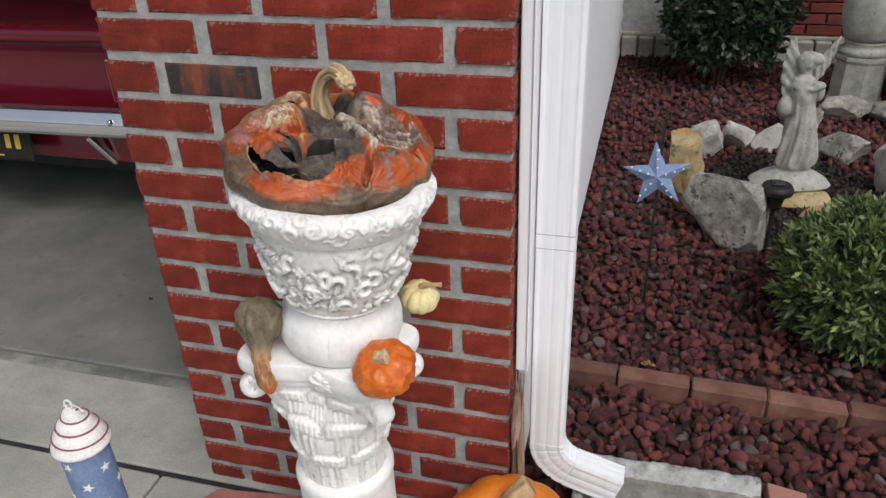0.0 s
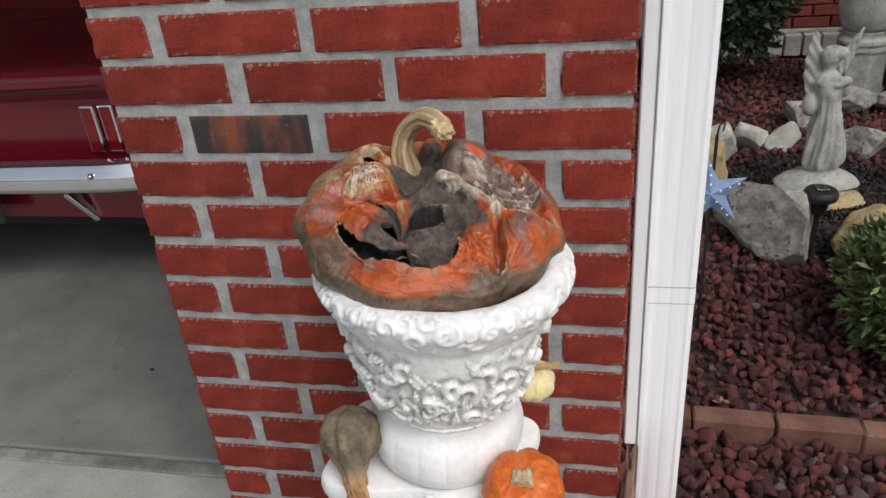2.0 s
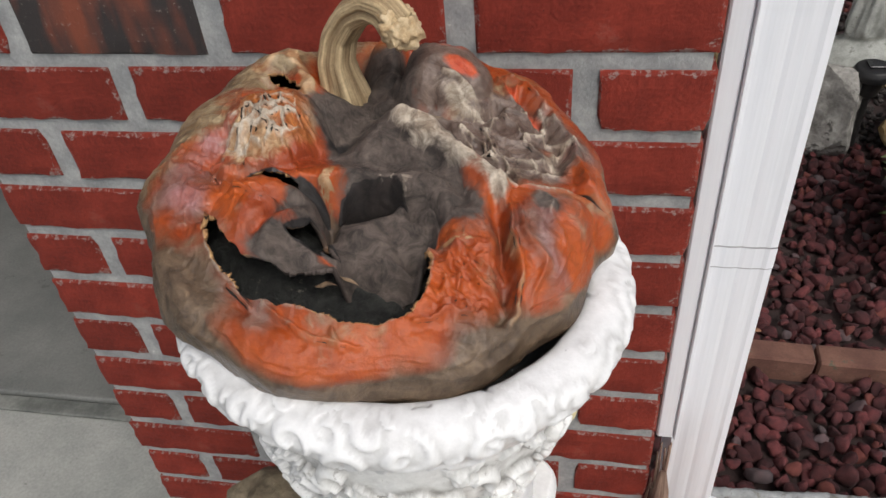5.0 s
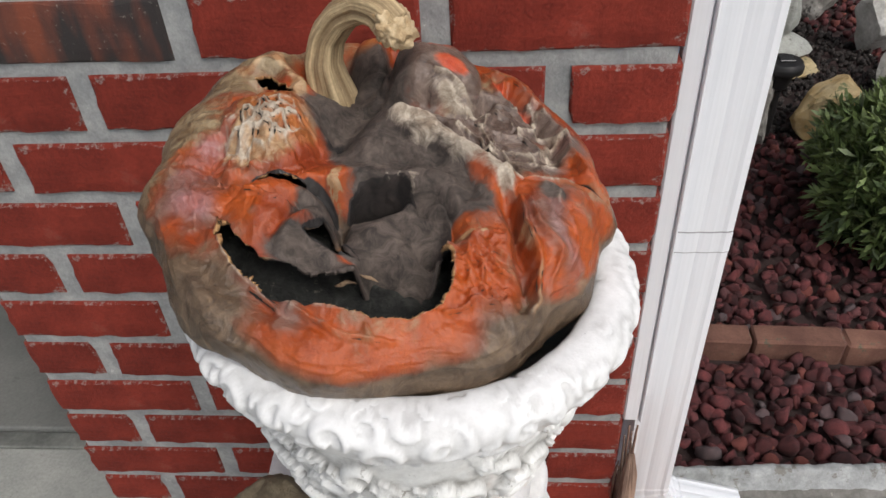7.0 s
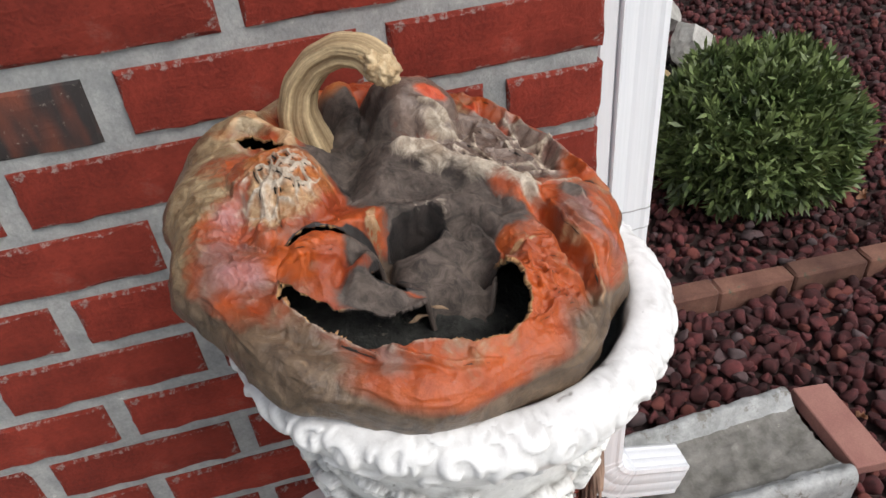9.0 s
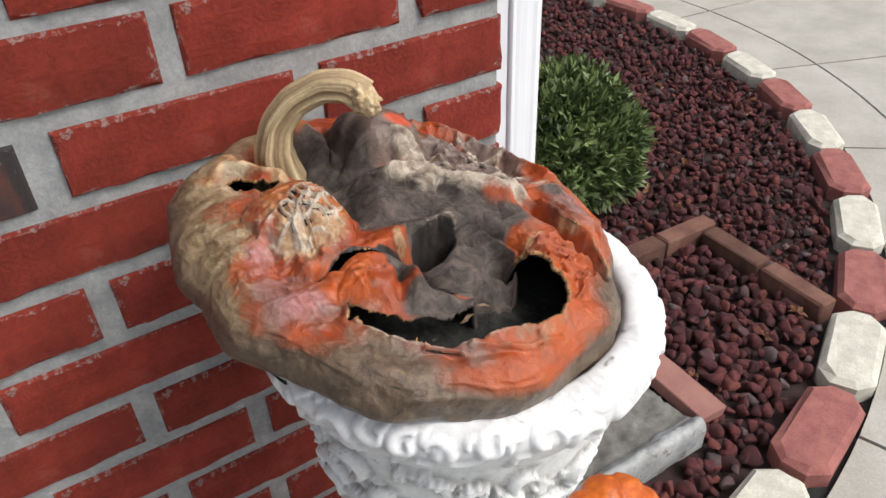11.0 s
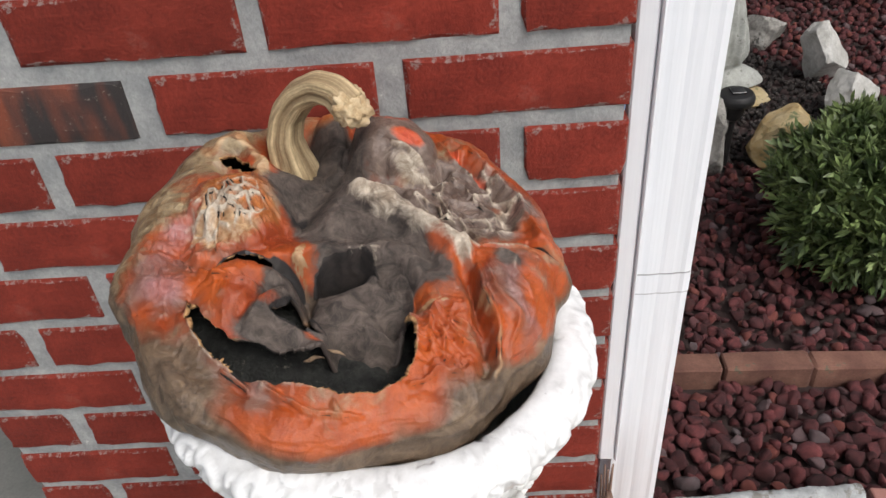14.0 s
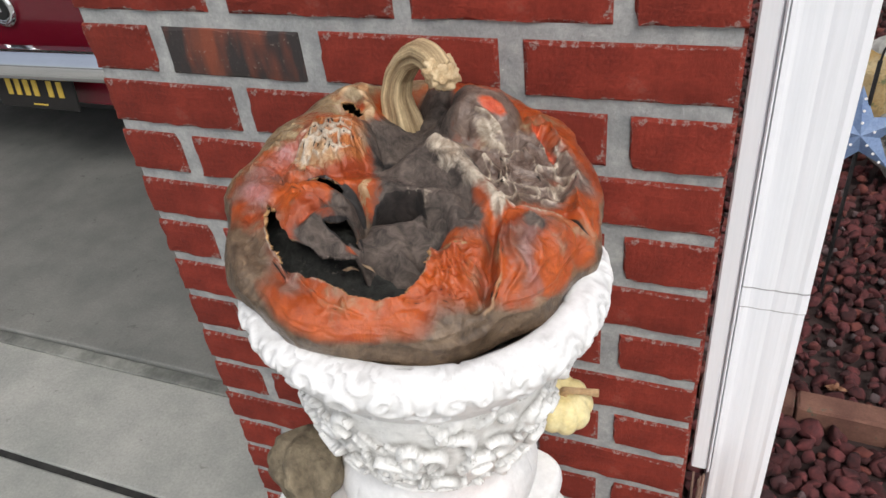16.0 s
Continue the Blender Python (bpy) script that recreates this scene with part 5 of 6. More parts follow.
def gourd():
    g = thing("gourd", (-0.335, -0.300, 0.652), "dried long-necked gourd, grey-green bulb and orange tip", "gourd")
    pts = resample([(0.002, 0.03, 0.080), (0.002, 0.012, 0.060), (0.003, -0.005, 0.030), (0.006, -0.018, 0.004), (0.012, -0.024, -0.025), (0.018, -0.026, -0.052)], 70, 4)
    def warts(a, s):
        return 1 + 0.13 * np.cos(6 * a) * (1 - s) + 0.08 * np.cos(9 * a + 14 * s) + 0.05 * np.cos(13 * a - 31 * s)
    me = tube("flesh", pts, [0.010, 0.030, 0.036, 0.036, 0.028, 0.017, 0.0135, 0.0125, 0.0135, 0.0145, 0.013, 0.006], 40, warts)
    m, nt3, b3 = blank("gourd_skin", 0.75)
    sep = nt3.nodes.new("ShaderNodeSeparateXYZ")
    nt3.links.new(nt3.nodes.new("ShaderNodeTexCoord").outputs["Object"], sep.inputs[0])
    n1, n2 = noise_tex(nt3, 55, 5, 0.7, (1, 1, 0.4)), noise_tex(nt3, 240, 4, 0.7)
    zz = nt3.nodes.new("ShaderNodeMath")
    zz.operation = "MULTIPLY_ADD"
    nt3.links.new(n1, zz.inputs[0])
    zz.inputs[1].default_value = 0.05
    nt3.links.new(sep.outputs["Z"], zz.inputs[2])
    bulb = ramp_between(nt3, n1, (0.085, 0.065, 0.040), (0.27, 0.22, 0.145), 0.32, 0.68)
    neck = ramp_between(nt3, n1, (0.20, 0.06, 0.02), (0.55, 0.34, 0.17), 0.38, 0.6)
    r1 = nt3.nodes.new("ShaderNodeMapRange")
    nt3.links.new(zz.outputs[0], r1.inputs[0])
    r1.inputs[1].default_value, r1.inputs[2].default_value = 0.035, 0.058
    col = mix(nt3, r1.outputs[0], neck, bulb)
    r2 = nt3.nodes.new("ShaderNodeMapRange")
    nt3.links.new(zz.outputs[0], r2.inputs[0])
    r2.inputs[1].default_value, r2.inputs[2].default_value = -0.004, -0.016
    col = mix(nt3, r2.outputs[0], col, (0.55, 0.13, 0.03))
    nt3.links.new(col, b3.inputs["Base Color"])
    bump(nt3, b3, ((n1, 0.6), (n2, 0.4)), 0.006, 1.0)
    link("flesh", me, m, g, smooth=True)
    return g


gourd()


def corn_husks():
    c = thing("corn_stalk", (0.004, 0.010, 0.0), "dry brown corn stalks standing in the wall corner", "corn stalk")
    rng = random.Random(5)
    for k in range(20):
        x, y = rng.uniform(-0.010, 0.012), rng.uniform(-0.012, 0.014)
        top = rng.uniform(0.30, 0.44)
        pts = resample([(x * 0.8, y * 0.6, 0.0), (x, y, 0.15), (x + rng.uniform(-0.005, 0.005), y - 0.003, 0.30), (x * 0.8, y * 0.8, top)], 16, 2)
        link("stalk", tube("stalk", pts, [0.0042, 0.0036, 0.0026, 0.0012], 7), M_HUSK, c, smooth=True)
    for k in range(3):
        x = -0.004 + 0.005 * k
        pts = resample([(x * 0.3, -0.020, 0.40), (x * 0.8, -0.028, 0.34), (x, -0.040 - 0.006 * (k % 2), 0.27 + 0.012 * k)], 14, 2)
        link("husk", tube("husk", pts, [0.002, 0.006, 0.005, 0.001], 6, lambda a, s: 0.45 + 0.75 * np.abs(np.cos(a))), M_HUSK, c)
    return c


corn_husks()


def tin_lantern():
    t = thing("tin_lantern", (-0.502, -0.508, -0.012), "blue tin garden post with white stars and a striped lid", "garden ornament", ry=0)
    body = link("body", revolve("body", resample([(0.0, 0.355), (0.032, 0.355), (0.0315, 0.36), (0.0315, 0.644), (0.029, 0.648), (0.0, 0.648)], 60, 0), 48), M_BLUE, t, smooth=False)
    link("stake", tube("stake", [(0, 0, 0.0), (0, 0, 0.15), (0, 0, 0.366)], [0.004, 0.004], 10), M_IRON, t)
    bm = bmesh.new()
    c = bm.verts.new((0, 0, 0.0012))
    ring = [bm.verts.new((math.sin(i * math.pi / 5) * (0.0088 if i % 2 == 0 else 0.0036), math.cos(i * math.pi / 5) * (0.0088 if i % 2 == 0 else 0.0036), 0.0)) for i in range(10)]
    for i in range(10):
        bm.faces.new((c, ring[(i + 1) % 10], ring[i]))
    me = bpy.data.meshes.new("star")
    bm.to_mesh(me)
    bm.free()
    for k in range(36):
        a = k * 137.5
        s = link("star", me, M_WHITEPAINT, body)
        s.matrix_local = pose(0, 0, 0.375 + 0.0073 * k, 0, 0, a) @ pose(0, -0.0317, 0, 90, 0, 0) @ pose(0, 0, 0, 0, 0, k * 29) 
    prof = [(0.000, 0.700), (0.011, 0.698), (0.016, 0.689), (0.017, 0.682), (0.027, 0.673), (0.030, 0.662), (0.038, 0.651), (0.042, 0.638), (0.047, 0.625), (0.046, 0.619), (0.028, 0.620), (0.000, 0.621)]
    prof = [(r * 0.82, 0.70 - (0.70 - z) * 0.74) for r, z in prof]
    lid = link("lid", revolve("lid", resample(prof, 80, 2), 64), M_WHITEPAINT, t, "white lid with spiral maroon stripes", smooth=True)
    pts = []
    p = resample(prof[1:9], 200, 2)
    for i in range(200):
        a = i / 199 * 2 * math.pi * 3.6
        pts.append((p[i, 0] * math.cos(a) * 1.005, p[i, 0] * math.sin(a) * 1.005, p[i, 1] + 0.0006))
    link("stripe", tube("stripe", pts, [0.0012, 0.0014, 0.0012], 8), M_STRIPE, lid)
    bm = bmesh.new()
    link("ring", tube("ring", [(0.006 * math.cos(a), 0, 0.707 + 0.007 * math.sin(a)) for a in np.linspace(0, 6.28, 24)], [0.0014, 0.0014], 8), M_WHITEPAINT, lid)
    link("wire", tube("wire", resample([(-0.014, 0.004, 0.698), (0, 0.003, 0.705), (0.018, -0.002, 0.708), (0.026, -0.004, 0.703)], 14, 2), [0.001, 0.001], 6), M_WHITEPAINT, lid)
    bm.free()
    return t


tin_lantern()

# ---- splash block and loose paver ----
def splash_block():
    s = thing("splash_block", (0.125, 0.100, 0.0), "silver painted concrete splash block under the downspout", "splash block", rz=1)
    n, m = 60, 60
    X, V = np.meshgrid(np.linspace(0, 0.385, n), np.linspace(0, 1, m), indexing="ij")
    prof = resample([(-0.125, 0.0), (-0.127, 0.06), (-0.118, 0.082), (-0.100, 0.084), (-0.086, 0.066), (-0.070, 0.050), (0.0, 0.046), (0.070, 0.050), (0.086, 0.066), (0.100, 0.084), (0.118, 0.082), (0.127, 0.06), (0.125, 0.0)], m, 1)
    Y = 0.86 * prof[None, :, 0] * (0.9 + 0.12 * X / 0.40)
    Z = prof[None, :, 1] * (1 - 0.12 * X / 0.40)
    P = np.stack([X, Y + 0 * X, Z], -1)
    P[..., 2] += (0.007 * (ridged(P, 26, 3, 5) - 0.5) + 0.009 * (ridged(P, 55, 3, 15) - 0.5)) * (Z > 0.02)
    P[..., 1] += 0.005 * (fbm(P, 30, 3, 6) - 0.5)
    bed = (np.abs(prof[:, 0]) < 0.078) & (prof[:, 1] < 0.07)
    me = grid_mesh("trough", P)
    me.materials.append(M_SPLASH)
    me.materials.append(M_SPLASH_BED)
    idx = np.tile((bed[:-1] & bed[1:]).astype(np.int32), n - 1)
    me.polygons.foreach_set("material_index", idx)
    link("trough", me, M_SPLASH, s, smooth=True)
    part("end_wall", boxed(-0.012, 0.012, -0.095, 0.095, 0.0, 0.070, 0.006, 2), M_SPLASH, s)
    part("base", boxed(0.0, 0.38, -0.095, 0.095, -0.02, 0.030), M_SPLASH_BED, s)
    return s


splash_block()
pv = tagged(part("paver", boxed(-0.042, 0.042, -0.092, 0.092, -0.014, 0.014, 0.002), M_PAVER), "flat red concrete paver leaning at the splash block", "paver")
pv.matrix_world = pose(0.562, 0.113, 0.040, 4, 12, 2)

# ---- edging bricks and kerb stones ----
def rough_block(name, lx, ly, lz, bevel, seed, jitter=0.0015, chamfer=0.0):
    bm = bmesh.new()
    if chamfer:
        o = [(lx / 2 - chamfer, -ly / 2), (lx / 2, -ly / 2 + chamfer), (lx / 2, ly / 2 - chamfer), (lx / 2 - chamfer, ly / 2), (-lx / 2 + chamfer, ly / 2), (-lx / 2, ly / 2 - chamfer), (-lx / 2, -ly / 2 + chamfer), (-lx / 2 + chamfer, -ly / 2)]
        lo = [bm.verts.new((x, y, 0)) for x, y in o]
        mi = [bm.verts.new((x, y, lz - bevel)) for x, y in o]
        hi = [bm.verts.new((x * (1 - 2.2 * bevel / lx), y * (1 - 2.2 * bevel / ly), lz)) for x, y in o]
        for a, b in ((lo, mi), (mi, hi)):
            for i in range(8):
                bm.faces.new((a[i], a[(i + 1) % 8], b[(i + 1) % 8], b[i]))
        bm.faces.new(hi)
    else:
        box(bm, -lx / 2, lx / 2, -ly / 2, ly / 2, 0, lz, bevel)
    rng = random.Random(seed)
    for v in bm.verts:
        v.co += Vector((rng.uniform(-1, 1), rng.uniform(-1, 1), rng.uniform(-1, 1))) * jitter
    me = bpy.data.meshes.new(name)
    bm.to_mesh(me)
    bm.free()
    return me


edge_me = [rough_block("edging_brick", 0.184, 0.055, 0.10, 0.005, s) for s in range(4)]
for k in range(6):
    o = tagged(link("edging_brick", edge_me[k % 4], M_EDGING), "weathered brown edging brick set on edge in gravel", "edging brick", "edging bricks")
    o.matrix_world = pose(-0.005 + 0.188 * (k + 0.5) , 0.566 - 0.0085 * (k + 0.5), -0.060 + 0.002 * (k % 3), 0, 0, -2.6)
for k in range(2):
    o = tagged(link("edging_brick", edge_me[(k + 2) % 4], M_EDGING), "weathered brown edging brick set on edge in gravel", "edging brick", "edging bricks")
    o.matrix_world = pose(1.078 - 0.006 * k, 0.388 - 0.196 * k, -0.058, 0, 0, 88)
kerb_me = [rough_block("kerb_stone", 0.266, 0.120, 0.13, 0.012, s, 0.003, 0.034) for s in range(4)]
CX, CY, CR = 0.077, 1.983, 2.198
for k in range(19):
    a = -1.272 + 0.1285 * (k - 2)
    o = link("kerb_stone", kerb_me[k % 4].copy(), M_KERB_RED if k % 2 == 0 else M_KERB_WHITE)
    tagged(o, "red painted concrete kerb stone beside the gravel" if k % 2 == 0 else "white painted concrete kerb stone beside the gravel", "kerb stone", "kerb stones")
    o.matrix_world = pose(CX + CR * math.cos(a), CY + CR * math.sin(a), -0.092, 0, 0, math.degrees(a) + 90 + 2 * math.sin(k * 2.3))
o = tagged(link("kerb_stone", kerb_me[0].copy(), M_KERB_RED), "red painted concrete kerb stone by the brick pier", "kerb stone", "kerb stones")
o.matrix_world = pose(-0.555, -0.125, -0.07, 0, 0, 8)

# walkway beyond the kerb
walkway = thing("walkway", (0, 0, 0), "pale concrete front walk laid in slabs with dark joints", "walkway", kind="structure")
def sector(r0, r1, a0, a1, z0, z1):
    bm = bmesh.new()
    n = 10
    cols = []
    for i in range(n + 1):
        a = a0 + (a1 - a0) * i / n
        cols.append([bm.verts.new((CX + r * math.cos(a), CY + r * math.sin(a), z)) for r, z in ((r0, z0), (r1, z0), (r1, z1), (r0, z1))])
    for c0, c1 in zip(cols, cols[1:]):
        for i in range(4):
            bm.faces.new((c0[i], c0[(i + 1) % 4], c1[(i + 1) % 4], c1[i]))
    bm.faces.new(cols[0][::-1])
    bm.faces.new(cols[-1])
    return bm
for k in range(12):
    a0 = -1.538 + 0.29 * k
    part("slab", sector(2.266, 2.486, a0, a0 + 0.286, -0.12, 0.004), M_WALKWAY, walkway)
    part("slab", sector(2.496, 4.6, a0, a0 + 0.286, -0.12, 0.004), M_WALKWAY, walkway)
part("joint_bed", sector(2.262, 4.7, -1.53, 1.9, -0.14, -0.008), M_SEAM, walkway)

# ---- gravel bed ----
def stones(name, places, sizes, level, material, label, seed, kind="stuff", category="gravel"):
    rng = np.random.RandomState(seed)
    base = []
    for k in range(9):
        bm = bmesh.new()
        bmesh.ops.create_icosphere(bm, subdivisions=level, radius=1.0)
        V = np.array([v.co[:] for v in bm.verts])
        F = np.array([[v.index for v in f.verts] for f in bm.faces])
        bm.free()
        cuts = rng.normal(size=(9, 3))
        cuts /= np.linalg.norm(cuts, axis=1)[:, None]
        for c in cuts:
            d = V @ c
            lim = rng.uniform(0.38, 0.68)
            V = V - np.clip(d - lim, 0, 1)[:, None] * c
        V = V * (1 + 0.22 * (fbm(V, 1.6, 2, k) - 0.5))[:, None] * rng.uniform(0.75, 1.15, 3)
        base.append((V, F))
    allV, allF, off = [], [], 0
    for i, (x, y, z) in enumerate(places):
        V, F = base[i % 9]
        q = rng.normal(size=4)
        q /= np.linalg.norm(q)
        w, a, b, c = q
        Rm = np.array([[1 - 2 * (b * b + c * c), 2 * (a * b - c * w), 2 * (a * c + b * w)], [2 * (a * b + c * w), 1 - 2 * (a * a + c * c), 2 * (b * c - a * w)], [2 * (a * c - b * w), 2 * (b * c + a * w), 1 - 2 * (a * a + b * b)]])
        allV.append(V @ Rm.T * sizes[i] + (x, y, z))
        allF.append(F + off)
        off += len(V)
    V, F = np.concatenate(allV), np.concatenate(allF)
    me = bpy.data.meshes.new(name)
    me.from_pydata(V.tolist(), [], F.tolist())
    return tagged(link(name, me, material, smooth=True), label, category, kind=kind)


def bed_points(step, y0, y1, x1, seed, jitter=0.45, ok=None):
    rng = np.random.RandomState(seed)
    xs, ys = np.meshgrid(np.arange(0.0, x1, step), np.arange(y0, y1, step))
    p = np.stack([xs.ravel(), ys.ravel()], -1) + rng.uniform(-jitter, jitter, (xs.size, 2)) * step
    rr = np.hypot(p[:, 0] - CX, p[:, 1] - CY)
    m = (rr < CR - 0.075) & (p[:, 0] > -0.01)
    ring = ((p[:, 0] - 0.78) / 0.36) ** 2 + ((p[:, 1] - 1.86) / 0.46) ** 2
    m &= ring > 1
    block = (p[:, 0] > 0.115) & (p[:, 0] < 0.515) & (p[:, 1] > -0.015) & (p[:, 1] < 0.215)
    m &= ~block
    edge = (p[:, 0] < 1.10) & (np.abs(p[:, 1] - (0.566 - 0.045 * p[:, 0])) < 0.034)
    edge |= (np.abs(p[:, 0] - 1.075) < 0.034) & (p[:, 1] > 0.09) & (p[:, 1] < 0.53)
    return p[m & ~edge], rng


link("gravel_bed", (lambda b: (box(b, -0.02, 4.2, -0.20, 3.98, -0.07, -0.018), b.to_mesh(me := bpy.data.meshes.new("gravel_bed")), b.free(), me)[3])(bmesh.new()), M_SOIL)
tagged(bpy.data.objects["gravel_bed"], "dark soil bed beneath the lava rock", "garden bed", kind="structure")
p, rng = bed_points(0.0255, -0.2, 1.45, 2.6, 1)
sz = rng.uniform(0.011, 0.024, len(p)) * np.where((p[:, 1] < 0.62) & (p[:, 0] < 1.12), 1.12, 0.95)
stones("gravel_near", np.c_[p, rng.uniform(-0.012, 0.010, len(p))], sz, 2, M_GRAVEL, "coarse dark red lava rock covering the bed", 2)
p, rng = bed_points(0.035, 1.45, 4.2, 2.6, 3)
stones("gravel_far", np.c_[p, rng.uniform(-0.012, 0.008, len(p))], rng.uniform(0.015, 0.028, len(p)), 1, M_GRAVEL, "coarse dark red lava rock farther back in the bed", 4)
rng = np.random.RandomState(9)
a, r = rng.uniform(0, 6.28, 1500), np.sqrt(rng.uniform(0, 1, 1500))
stones("mulch", np.c_[0.78 + 0.37 * r * np.cos(a), 1.86 + 0.47 * r * np.sin(a), rng.uniform(-0.008, 0.012, 1500)], rng.uniform(0.008, 0.018, 1500), 1, M_MULCH, "dark chipped mulch round the statue", 10, category="mulch")

# ---- rocks round the statue ----
def rock(at, size, rz, mat, label, seed, cuts=9):
    rng = random.Random(seed)
    bm = bmesh.new()
    bmesh.ops.create_icosphere(bm, subdivisions=4, radius=1.0)
    planes = []
    for _ in range(cuts):
        n = Vector((rng.gauss(0, 1), rng.gauss(0, 1), rng.gauss(0, 1))).normalized()
        planes.append((n, rng.uniform(0.45, 0.8)))
    for v in bm.verts:
        for n, l in planes:
            d = v.co.dot(n)
            if d > l:
                v.co -= n * (d - l)
        v.co *= 1 + 0.10 * noise.noise(v.co * 2.2 + Vector((seed, 0, 0))) + 0.04 * noise.noise(v.co * 7)
        v.co = Vector((v.co.x * size[0], v.co.y * size[1], v.co.z * size[2]))
    lo = min(v.co.z for v in bm.verts)
    for v in bm.verts:
        v.co.z -= lo * 0.75
    o = tagged(part("rock", bm, mat), label, "rock", "rocks round the statue")
    o.matrix_world = pose(at[0], at[1], -0.01, 0, 0, rz)
    return o


rock((0.505, 1.46), (0.185, 0.105, 0.165), -38, M_ROCK_GREY, "large angular grey rock standing in red gravel", 3)
rock((0.365, 1.86), (0.105, 0.080, 0.190), 8, M_ROCK_YELLOW, "ochre yellow sandstone rock in red gravel", 5)
rock((0.47, 2.30), (0.105, 0.085, 0.105), -25, M_ROCK_WHITE, "small pale rock edging the statue bed", 7)
rock((0.615, 2.40), (0.075, 0.06, 0.095), 5, M_ROCK_WHITE, "small squared pale rock edging the statue bed", 8)
rock((0.735, 2.40), (0.085, 0.06, 0.090), -8, M_ROCK_WHITE, "small flat pale rock edging the statue bed", 9)
rock((1.04, 2.33), (0.155, 0.085, 0.095), -32, M_ROCK_GREY, "grey rock edging the statue bed", 11)
rock((1.16, 1.98), (0.11, 0.10, 0.13), 30, M_ROCK_WHITE, "pale rounded rock edging the statue bed", 12)
rock((1.12, 1.66), (0.085, 0.075, 0.125), 15, M_ROCK_WHITE, "white angular rock beside the shrub", 14)
rock((0.85, 1.40), (0.15, 0.11, 0.130), 12, M_ROCK_YELLOW, "mossy ochre rock beside the shrub", 15)
rock((0.77, 1.90), (0.20, 0.15, 0.035), 0, M_ROCK_YELLOW, "flat ochre stone slab under the statue", 17)
rock((0.90, 2.72), (0.12, 0.08, 0.10), 0, M_ROCK_GREY, "grey rock near the planter pedestal", 18)
rock((1.16, 2.90), (0.14, 0.08, 0.08), 15, M_ROCK_GREY, "grey rock near the planter pedestal", 19)
rock((1.40, 2.86), (0.14, 0.09, 0.08), -10, M_ROCK_GREY, "grey rock near the planter pedestal", 20)


def statue():
    rows, segs = 130, 96
    th = np.linspace(0, 2 * math.pi, segs, endpoint=False)[None]
    z = np.linspace(0, 1, rows)[:, None]
    zs = [0, 0.05, 0.09, 0.12, 0.15, 0.22, 0.32, 0.45, 0.56, 0.62, 0.68, 0.75, 0.80, 0.83, 0.86, 0.90, 0.95, 0.985, 1.0]
    rs = [0.128, 0.106, 0.076, 0.058, 0.066, 0.068, 0.062, 0.053, 0.042, 0.041, 0.048, 0.050, 0.036, 0.019, 0.022, 0.033, 0.034, 0.023, 0.001]
    R = np.interp(z, zs, rs) + 0 * th
    # a pointed plinth, long folds of the robe, a wavy hem
    foot = 1 - smooth01(z, 0.08, 0.13)
    R = R * (1 + foot * (0.30 * np.abs(np.cos(th + 0.2)) ** 3 - 0.10))
    cloth = smooth01(z, 0.13, 0.18) * (1 - smooth01(z, 0.58, 0.70))
    R = R * (1 + cloth * (0.11 * np.cos(7 * th + 2.2 * np.sin(z * 7)) + 0.06 * np.cos(15 * th - 5 * z)) + 0.05 * (1 - smooth01(z, 0.7, 0.8)) * np.cos(3 * th + 9 * z))
    lean = 0.014 * np.sin(z * 5.0)
    P = np.stack([R * np.cos(th) * 1.02 + lean, R * np.sin(th) * 0.86, z * 0.53 + 0.01 * foot * np.cos(5 * th) * z + 0 * th], -1)
    P = np.concatenate([np.zeros_like(P[:1]), P, np.repeat(P[-1:].mean(1, keepdims=True), segs, 1)], 0)
    bm = bmesh.new()
    bm.from_mesh(grid_mesh("statue", P, wrap_v=True))
    # two feathered wings, raised
    for at, size, lean_w, tip in (((-0.062, 0.024, 0.455), (0.034, 0.013, 0.125), -4, 0.1), ((0.062, 0.042, 0.480), (0.026, 0.012, 0.110), 22, 0.5)):
        res = bmesh.ops.create_icosphere(bm, subdivisions=5, radius=1.0)
        m = pose(*at, 0, lean_w, 0)
        for v in res["verts"]:
            u = (v.co.z + 1) / 2
            k = (1 - u**2.5 * (0.35 + tip)) * (1 + 0.12 * math.cos(u * 30 + v.co.x * 5))
            v.co = m @ Vector((v.co.x * size[0] * k, v.co.y * size[1] * (1.2 - 0.5 * u) + 0.003 * math.cos(v.co.z * 16 + v.co.x * 6), v.co.z * size[2]))
    for cpos, rad, stretch in (((-0.060, 0.006, 0.315), 0.034, (0.85, 0.7, 1.35)), ((0.030, -0.030, 0.405), 0.022, (1.3, 0.9, 0.8)), ((0.046, -0.022, 0.375), 0.018, (0.9, 0.9, 1.8)), ((0.010, -0.036, 0.395), 0.016, (1.6, 0.8, 0.8)), ((0.012, -0.004, 0.498), 0.030, (0.9, 1.0, 0.8))):
        bmesh.ops.create_icosphere(bm, subdivisions=3, radius=rad, matrix=Matrix.Translation(cpos) @ Matrix.Diagonal((*stretch, 1)))
    o = tagged(part("statue", bm, M_STATUE, smooth=True), "weathered grey cast-stone winged garden statue on a flat stone", "statue")
    o.matrix_world = pose(0.765, 1.915, 0.045, 0, 0, 8)
    o.data.validate()
    rem = o.modifiers.new("cast", "REMESH")
    rem.mode, rem.voxel_size, rem.use_smooth_shade = "VOXEL", 0.0045, True
    return o


statue()


